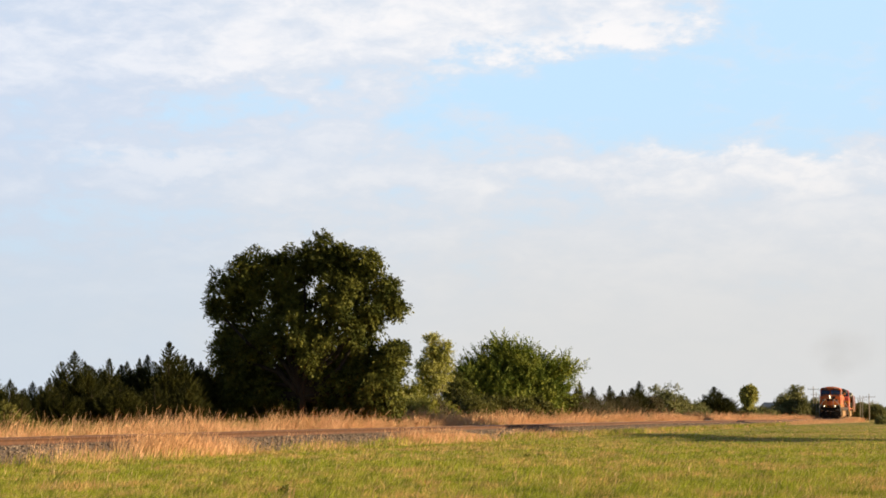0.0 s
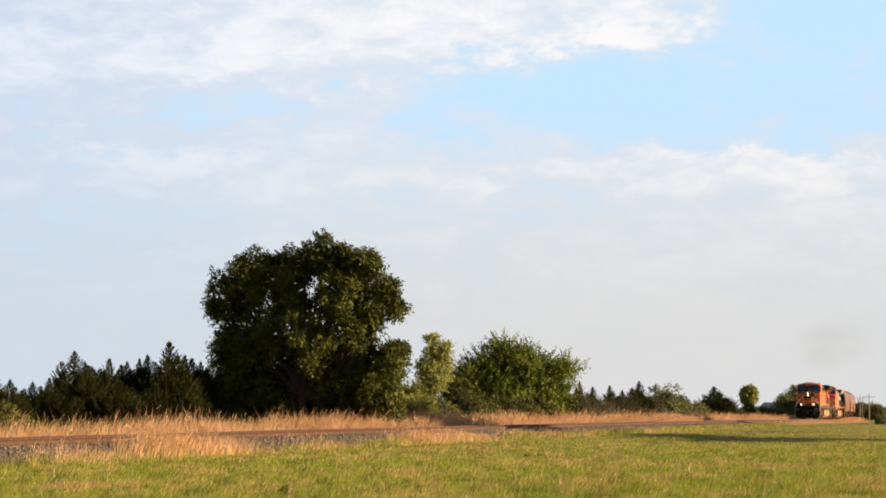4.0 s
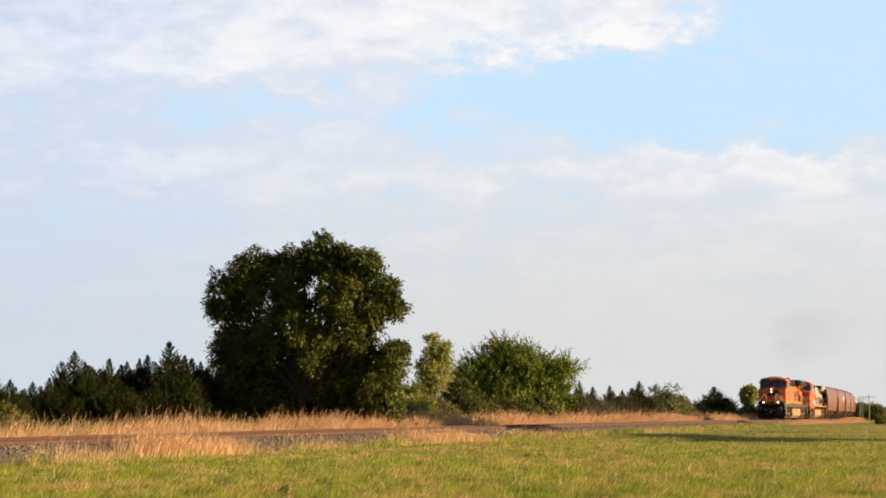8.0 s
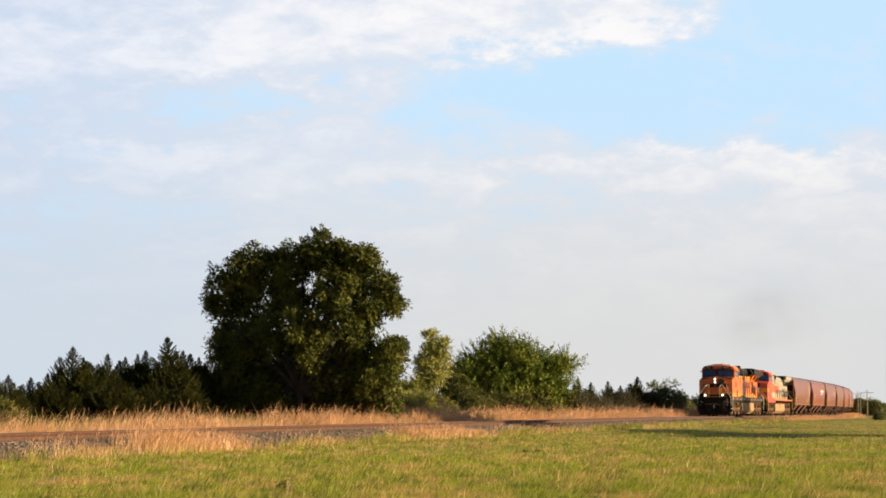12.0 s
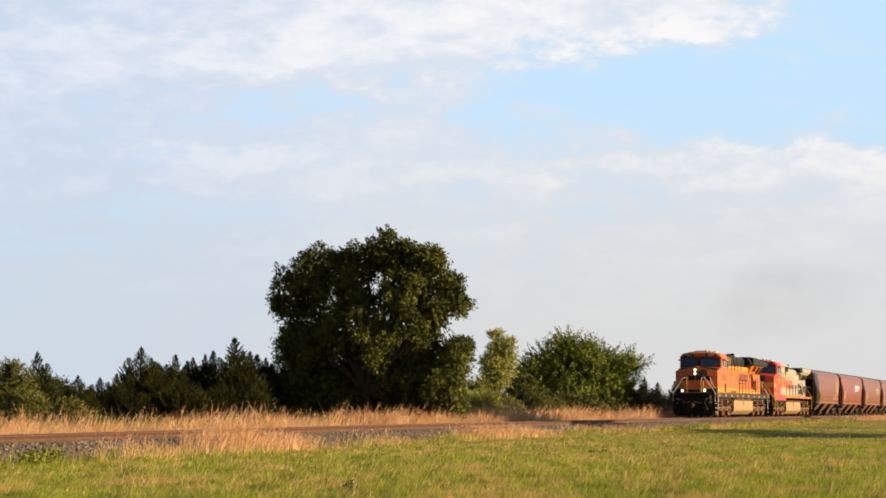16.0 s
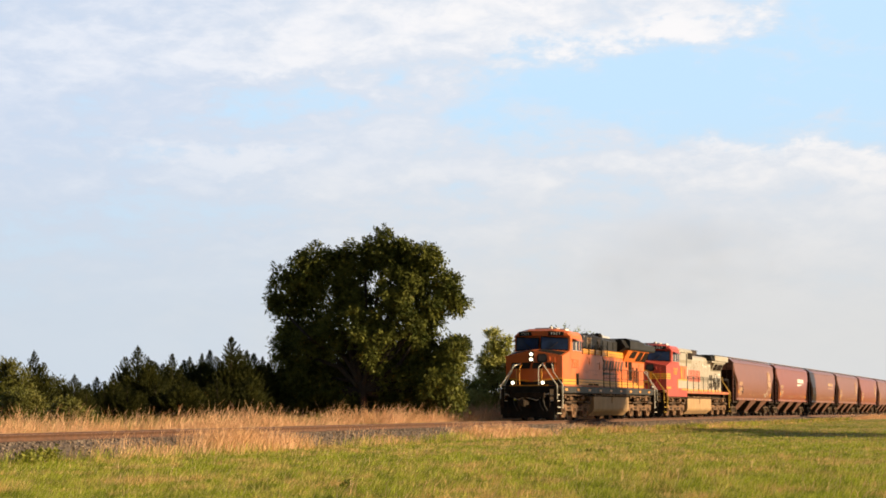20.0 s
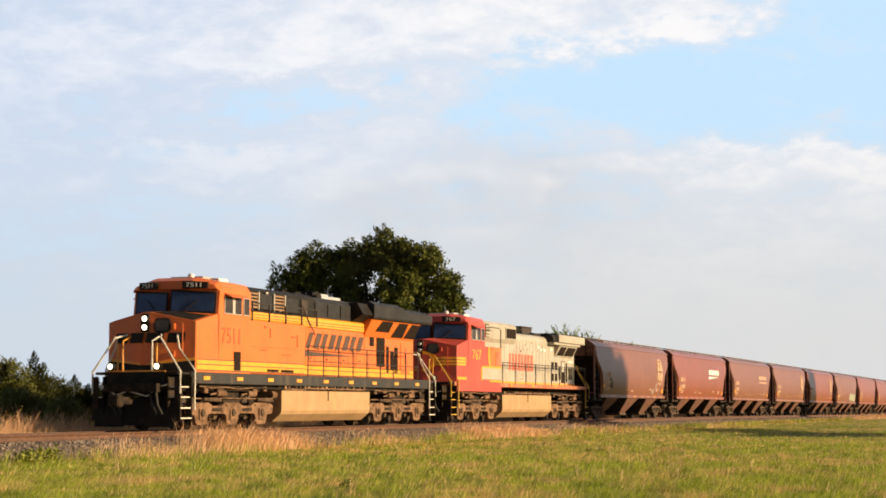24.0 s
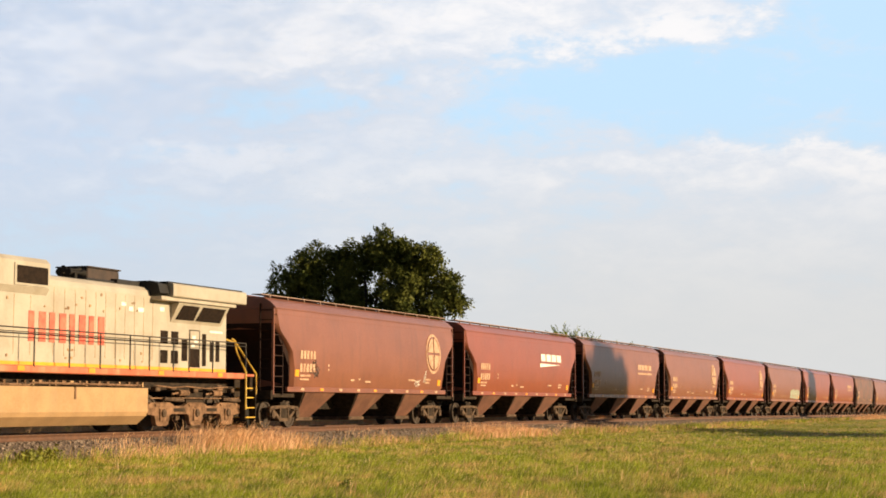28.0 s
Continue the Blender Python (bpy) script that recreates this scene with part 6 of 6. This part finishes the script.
        broadleaf("distant_tree", "small rounded tree far along the line", b, [(0, 0, h * .68, w * q * .42, w * q * .42, h * .34), (w * q * .18, .3, h * .42, w * q * .46, w * q * .46, h * .36), (-w * q * .2, -.3, h * .38, w * q * .42, w * q * .42, h * .34)], M[mt], 60, 140 + i, .40 * d / 190, .42 * d / 190, .19 * d / 190, 16, 7, .10, rise=.4, fill=70, fill_leaf=.3 * d / 190, group="distant trees")
    # dark thicket that closes the tree line
    for i in range(26):
        x = -150 + i * 46
        d = 88 + max(0, x - 300) * .045 + 3 * math.sin(i * 2.1)
        b, q = spot(view(x), d), d / 2980.7
        h = (729.8 - (688 + 12 * math.sin(i * 1.7) + (10 if x > 700 else 0))) * q + 1.31 - b[2]
        broadleaf("thicket_shrub", "dark leafy shrub in the thicket behind the line", b, [(0, 0, h * .62, 1.0, .9, h * .36), (.6, .2, h * .3, 1.0, .9, h * .34), (-.6, -.1, h * .3, 1.0, .9, h * .34)], M["leaf_cedar"], 26, 200 + i, .45, .5, .16, 24, 8, .06, "shrub", rise=.6, fill=60, group="shrubs behind the line")
    # trees out of view in the field, which throw the long shadows on the grass
    b = (78.0, 81.15, float(ground_z(np.array(78.0), np.array(81.15))))
    broadleaf("field_tree", "tall broad green tree standing in the field", b, [(0, 0, 22.4, 2.2, 2.6, 1.9), (.2, 2.6, 21.9, 2.0, 2.0, 1.5), (-.2, -2.6, 21.7, 2.0, 2.2, 1.7), (0, 1.5, 21.1, 2.0, 2.6, 1.0)], M["leaf_mid"], 130, 169, .6, .8, .36, 24, 8, .30, group="trees in the field", fork=.6, fill=60, fill_leaf=.4, ragged=.25)
    for i, (x, y, h, r) in enumerate(((66.9, 154.6, 14.4, 1.7),)):
        b = (x, y, float(ground_z(np.array(x), np.array(y))))
        broadleaf("field_tree", "tall rounded green tree standing in the field", b, [(0, 0, h * .84, r, r, h * .15), (r * .5, .5, h * .74, r * 1.1, r * 1.05, h * .13), (-r * .4, -.4, h * .70, r, r, h * .12)], M["leaf_mid"], 90, 170 + i, .6, .7, .36, 22, 8, .26, group="trees in the field", fill=70, fill_leaf=.4, fork=.55)
    for i, (x, y, h) in enumerate(((41.2, 73.0, 7.6), (41.0, 78.5, 7.4), (40.8, 84.0, 7.7), (41.3, 90.0, 7.5), (41.0, 96.0, 7.6), (47.6, 76.0, 7.6), (52.2, 108.0, 7.8))):
        b = (x, y, float(ground_z(np.array(x), np.array(y))))
        broadleaf("row_tree", "small flat-crowned green tree in a row across the field", b, [(0, 0, h - .5, 1.2, 2.3, .55), (.3, 1.2, h - .8, 1.0, 1.6, .45), (-.2, -1.3, h - .7, 1.0, 1.7, .45)], M["leaf_mid"], 30, 190 + i, .45, .55, .34, 18, 8, .16, group="row of trees in the field", fill=14, fill_leaf=.35, fork=.7)


def blades(p, h, w, lean, rng, segs=2):
    """Tapered bent blades: p roots (n,3), h heights, w widths."""
    n = len(p)
    t = rng.uniform(0, 6.283, n)
    side = np.stack([np.cos(t), np.sin(t), 0 * t], -1)
    t2 = rng.uniform(0, 6.283, n)
    d = (np.stack([np.cos(t2), np.sin(t2), 0 * t2], -1) * rng.random(n)[:, None] + np.array([.30, .0, 0])) * (lean * h)[:, None]
    up = np.array([0, 0, 1.0])
    if segs == 1:
        v = np.stack([p - side * w[:, None], p + side * w[:, None], p + d + up * h[:, None]], 1)
        return v.reshape(-1, 3), np.arange(3 * n).reshape(-1, 3)
    mid = p + d * .35 + up * (h * .6)[:, None]
    v = np.stack([p - side * w[:, None], p + side * w[:, None], mid + side * w[:, None] * .8, mid - side * w[:, None] * .8, p + d + up * h[:, None]], 1)
    i = np.arange(n)[:, None] * 5
    f = np.concatenate([i + [0, 1, 2], i + [0, 2, 3], i + [3, 2, 4]], 0)
    return v.reshape(-1, 3), f


def plumes(p, h, w, lean, rng):
    """Bent stalks with a loose feathery head."""
    v, f = blades(p, h, w, lean, rng)
    tip = v.reshape(-1, 5, 3)[:, 4]
    low = v.reshape(-1, 5, 3)[:, 2:4].mean(1)
    low = tip + (low - tip) * rng.uniform(.5, .95, (len(tip), 1))
    t = rng.uniform(0, 6.283, len(tip))
    side = np.stack([np.cos(t), np.sin(t), rng.uniform(-.4, .4, len(tip))], -1) * (w * rng.uniform(.6, 1.5, len(tip)))[:, None]
    mid = low + (tip - low) * .45
    q = np.stack([low, mid + side, tip, mid - side], 1).reshape(-1, 3)
    i = np.arange(len(tip))[:, None] * 4 + len(v)
    return np.concatenate([v, q]), np.concatenate([f, i + [0, 1, 2], i + [0, 2, 3]])


def make_grass():
    rng = np.random.default_rng(7)
    # field: sown evenly over the view, thinning out with distance
    n = 640000
    y = 1 / (1 / 160 + (1 / 21 - 1 / 160) * rng.random(n))
    x = y * (rng.uniform(-.285, .335, n))
    u, lat = beside(x, y)
    ok = lat > 2.3 + .5 * np.sin(u * .9) + .3 * np.sin(u * 2.3)
    x, y, u, lat = x[ok], y[ok], u[ok], lat[ok]
    n = len(x)
    tuft = np.zeros(n)
    for q in range(9):
        an, wl = rng.uniform(0, 6.283), rng.uniform(.35, 2.6)
        tuft += np.sin((x * math.cos(an) + y * math.sin(an)) * 6.283 / wl + rng.uniform(0, 6.283))
    tuft = np.clip(.5 + tuft * .17, 0, 1.3)
    thick = rng.random(n) < .45 + .6 * tuft
    x, y, u, lat, tuft = x[thick], y[thick], u[thick], lat[thick], tuft[thick]
    n = len(x)
    edge = np.clip(1 - (lat - 2.3) / 2.5, 0, 1)
    h = rng.gamma(4, .0125, n) * (.40 + 1.45 * tuft) * (1 + .6 * edge) * np.clip(1.12 - (y - 22) * .008, .55, 1.1) + .018
    w = .0055 * np.clip(y / 26, 1, 6) * rng.uniform(.6, 1.5, n)
    v, f = blades(np.stack([x, y, ground_z(x, y) - .01], -1), h, w, 1.2, rng, 1)
    tagged(new("field_grass", array_mesh("field_grass", v, f, M["blade"])), "short green and straw grass of the mown field", "grass", kind="stuff")
    # pale seed stalks standing out of the field
    n = 1100
    y = 1 / (1 / 90 + (1 / 21 - 1 / 90) * rng.random(n))
    x = y * rng.uniform(-.285, .33, n)
    u, lat = beside(x, y)
    ok = (lat > 3.5) & (np.sin(x * .8 + 2) * np.cos(y * .5) > .1)
    ok |= (np.hypot(x - .034 * y, y - 23.5) < 1.1)
    x, y = x[ok], y[ok]
    v, f = blades(np.stack([x, y, ground_z(x, y)], -1), rng.uniform(.12, .30, len(x)), np.full(len(x), .005), 1.0, rng)
    tagged(new("seed_stalks", array_mesh("seed_stalks", v, f, M["dry"])), "pale dry seed stalks scattered in the field", "grass", kind="stuff")
    # tall dry grass behind the line
    n = 250000
    u = -75 + 260 * rng.random(n) ** 1.35
    clump = np.sin(u * 1.1) + np.sin(u * .43 + 1) + .6 * np.sin(u * 2.7)
    lat = -(2.3 + 3.8 * rng.random(n) ** 1.3)
    p = on_line(u, 0.0)
    x, y = p[:, 0] + CA * lat, p[:, 1] - SA * lat
    keep = rng.random(n) < np.clip(.62 + .26 * clump + .2 * np.sin(u * 3.1 + lat * 2.0), .12, 1)
    x, y, u, lat, clump = x[keep], y[keep], u[keep], lat[keep], clump[keep]
    tall = np.interp(u, [-75, -20, 0, 60, 140], [.72, .88, .96, .95, .80])
    h = tall * rng.uniform(.22, 1.12, len(x)) ** 1.1 * (1 + .22 * clump * .7 + .16 * np.sin(u * 5.3 + lat * 3)) * np.where(rng.random(len(x)) < .25, 1.12, .84)
    root = np.stack([x, y, ground_z(x, y)], -1)
    v, f = plumes(root, h, .0048 * np.clip(y / 50, 1, 3), .6, rng)
    tagged(new("tall_dry_grass", array_mesh("tall_dry_grass", v, f, M["dry"])), "tall dry tan grass along the back of the line", "grass", kind="stuff")
    # green growth at its foot, under the trees
    n = 30000
    u = -80 + 240 * rng.random(n) ** 1.3
    lat = -(5.0 + 9 * rng.random(n))
    p = on_line(u, 0.0)
    x, y = p[:, 0] + CA * lat, p[:, 1] - SA * lat
    v, f = blades(np.stack([x, y, ground_z(x, y)], -1), rng.uniform(.4, 1.0, n), .012 * np.clip(y / 50, 1, 3), .7, rng)
    tagged(new("undergrowth", array_mesh("undergrowth", v, f, M["dry_green"])), "green-brown undergrowth below the trees", "undergrowth", kind="stuff")
    # green shoots through the dry stand
    n = 26000
    u = -72 + 130 * rng.random(n) ** 1.2
    lat = -(2.4 + 3.4 * rng.random(n))
    keep = np.sin(u * .47 + 2.2) + .7 * np.sin(u * 1.3) + .3 * rng.normal(size=n) > .75
    p = on_line(u[keep], 0.0)
    x, y = p[:, 0] + CA * lat[keep], p[:, 1] - SA * lat[keep]
    v, f = blades(np.stack([x, y, ground_z(x, y)], -1), rng.uniform(.35, .85, len(x)), .006 * np.clip(y / 50, 1, 3), .7, rng)
    tagged(new("green_shoots", array_mesh("green_shoots", v, f, M["dry_green"])), "green shoots among the tall dry grass", "grass", kind="stuff")
    # low weed clumps at the foot of the ballast
    for uc, lc, r, h in ((-50.7, 3.2, .42, .36), (-51.6, 3.4, .3, .26)):
        b = on_line(np.array(uc), lc)
        z = float(ground_z(b[0], b[1]))
        c = rng.normal(size=(26, 3)) * np.array([r * .5, r * .5, h * .22]) + np.array([0, 0, h * .5])
        v, f = leaves_at(c, .12, 26, .085, rng, 1.2, -.5)
        W = thing("ballast_weed", "bushy green weed at the foot of the ballast", "weed", "weeds beside the ballast")
        W.location = (b[0], b[1], z)
        tagged(part("foliage", array_mesh("foliage", v, f, M["leaf_mid"]), M["leaf_mid"], W), kind="stuff")
    n = 22000
    u = -62 + 150 * rng.random(n) ** 1.25
    lat = 2.9 + .55 * rng.normal(size=n) + .35 * np.sin(u * .7)
    keep = (lat > 2.2) & (rng.random(n) < .45 + .4 * np.sin(u * .55 + 1) * np.sin(u * .21))
    u, lat = u[keep], lat[keep]
    p = on_line(u, 0.0)
    x, y = p[:, 0] + CA * lat, p[:, 1] - SA * lat
    v, f = blades(np.stack([x, y, ground_z(x, y)], -1), rng.uniform(.12, .42, len(x)), .007 * np.clip(y / 50, 1, 3), .8, rng)
    tagged(new("toe_weeds", array_mesh("toe_weeds", v, f, M["blade"])), "green weeds along the foot of the ballast", "weeds", kind="stuff")
    # clumps on the field side of the ballast: along, half length, across, tallness, number
    vs, fs, k = [], [], 0
    for uc, hl, lc, tall, cnt in ((-40.6, 2.6, 2.75, .74, 1700), (-37.6, 2.0, 2.75, .60, 1100), (-29.5, 3.0, 2.8, .34, 500), (-17.5, 3.2, 2.7, .42, 2600), (-13.0, 2.4, 2.8, .40, 1700), (-45, 2, 2.8, .32, 900), (-21, 4, 2.9, .20, 900), (0, 9, 2.7, .26, 2200), (28, 18, 2.9, .18, 1300), (66, 24, 3.0, .2, 1500), (120, 34, 3.0, .55, 5200), (168, 20, 3.4, .9, 4000)):
        u = uc + hl * rng.normal(size=cnt) * .55
        lat = lc + .45 * rng.normal(size=cnt)
        lat = np.where(lat < 1.55, 1.55 + rng.random(cnt) * .6, lat)
        a = np.interp(u, LINE[0], LINE[3])
        x, y = np.interp(u, LINE[0], LINE[1]) + np.cos(a) * lat, np.interp(u, LINE[0], LINE[2]) - np.sin(a) * lat
        up = np.interp(lat, [1.45, 1.75, 2.55, 2.9], [-.20, -.24, -.58, -.62])
        h = tall * rng.uniform(.35, 1.1, cnt) * np.exp(-((u - uc) / hl) ** 2 * .35)
        v, f = plumes(np.stack([x, y, rail_z(u) + up - .02], -1), h, .0055 * np.clip(y / 50, 1, 4), .7, rng)
        vs.append(v)
        fs.append(f + k)
        k += len(v)
    tagged(new("trackside_dry_grass", array_mesh("trackside_dry_grass", np.concatenate(vs), np.concatenate(fs), M["dry"])), "clumps of tan dry grass on the ballast shoulder", "grass", kind="stuff")
    # dark broad-leaved weeds in the field: bearing, distance, half width, height
    for px, dist, r, h, cnt in ((505, 27.5, .06, .10, 4), (940, 52.0, .24, .03, 5)):
        W = thing("field_weed", "small dark broad-leaved weed in the mown grass", "weed", "weeds in the field")
        W.location = spot(view(px), dist)
        c = rng.uniform(-1, 1, (cnt, 3)) * np.array([r, r * .4, h * .4]) + np.array([0, 0, h * .6])
        v, f = leaves_at(c, .09 if h < .05 else .13, 30, .065, rng)
        tagged(part("leaf_rosette", array_mesh("leaf_rosette", v, f, M["leaf_dark"]), M["leaf_dark"], W), kind="stuff")


# ---- far things ----
def make_distance():
    d = 620.0
    b = spot(view(1363), d)
    H = thing("farmhouse", "pale farmhouse with a grey gabled roof beyond the trees", "house", m=Matrix.Translation(b) @ pose(0, 0, 0, 0, 0, 25))
    part("wall", Shape().prism_y([(-3.2, -.5), (3.2, -.5), (3.2, 3.4), (0, 5.7), (-3.2, 3.4)], -4, 4), M["house_wall"], H)
    for k in (1, -1):
        part("roof", Shape().prism_y([(3.7 * k, 3.10), (3.7 * k, 3.30), (0, 5.98), (0, 5.76)], -4.5, 4.5), M["house_roof"], H, "grey shingled roof slope")
    for x in (-1.6, 1.4):
        part("window", Shape().box(x - .5, x + .5, -4.05, -4.0, .7, 1.8), M["side_glass"], H)
    part("window", Shape().box(-.4, .4, -4.05, -4.0, 2.5, 3.1), M["side_glass"], H)
    part("door", Shape().box(-.45, .45, -4.06, -4.0, -.4, 1.7), M["pole"], H)
    for x, w in ((1428, 10), (1438, 9), (1448, 9)):
        b = spot(view(x), 430)
        B = thing("grain_bin", "pale corrugated steel grain bin far off", "grain bin", "grain bins", m=Matrix.Translation(b))
        r = w * 430 / 2980.7 / 2
        s = Shape()
        s.lathe([(j * .18 - .5, r * (1.0 if j % 2 else .985)) for j in range(15)], "z", n=20)
        part("bin_wall", s, M["bin"], B)
        part("bin_roof", Shape().lathe([(2.05, r * 1.04), (2.85, .25), (2.95, .1)], "z", n=20), M["bin"], B)
    for x, top, dd in ((1437, 684, 330), (1442, 694, 360), (1447, 700, 400), (1519, 700, 360), (1523, 704, 390), (1535, 697, 300), (1541, 708, 420), (1296, 706, 420)):
        b = spot(view(x), dd)
        h = (729.8 - top) * dd / 2980.7 + 1.31 - b[2]
        U = thing("utility_pole", "weathered timber utility pole with a crossarm", "utility pole", "utility poles", m=Matrix.Translation(b) @ pose(0, 0, 0, 0, 0, -20))
        part("pole", Shape().tube([(0, 0, -.5), (0, 0, h)], .10, 8, .06), M["pole"], U)
        part("crossarm", Shape().box(-1.1, 1.1, -.04, .04, h - .64, h - .57), M["pole"], U)
        for k in (-1.05, -.4, .4, 1.05):
            part("insulator", Shape().lathe([(h - .56, .05), (h - .42, .06), (h - .40, .03)], "z", (k, 0, 0), 8), M["bin"], U)


def make_smoke():
    """Faint exhaust that hangs over and behind the leading engine and keeps its shape as the train runs."""
    S = thing("exhaust_smoke", "faint grey-brown diesel exhaust haze over the engines", "smoke")
    for x, z, rx, rz in ((-8, 8.0, 3.6, 2.8), (-20, 10.4, 6.8, 4.4), (-36, 11.8, 8.5, 5.2)):
        s = Shape()
        s.lathe([(math.sin(a) * 1.0, max(.001, math.cos(a))) for a in np.linspace(-1.5707, 1.5707, 15)], "y", n=32)
        ob = part("puff", s, M["smoke"], S, smooth=True, key="puff")
        ob.location, ob.scale, ob.rotation_euler = (x, 0, z), (rx, .5, rz), (0, 0, radians(-72))
    TRAIN.append((S, 11.15, 6.7))


make_ground()
make_track()
make_train()
make_trees()
make_grass()
make_distance()
make_smoke()


def motions():
    for ob, back, half in TRAIN:
        walk(ob, [(t, stand(back, half, t)) for t in key_times()])
    ticks = [i * 2 / 30 for i in range(425)]
    for ob, r in SPIN:
        x, y, z = ob.location
        walk(ob, [(t, Matrix.Translation((x, y, z)) @ Matrix.Rotation((front_u(0) - front_u(t)) / r, 4, "Y")) for t in ticks])


motions()
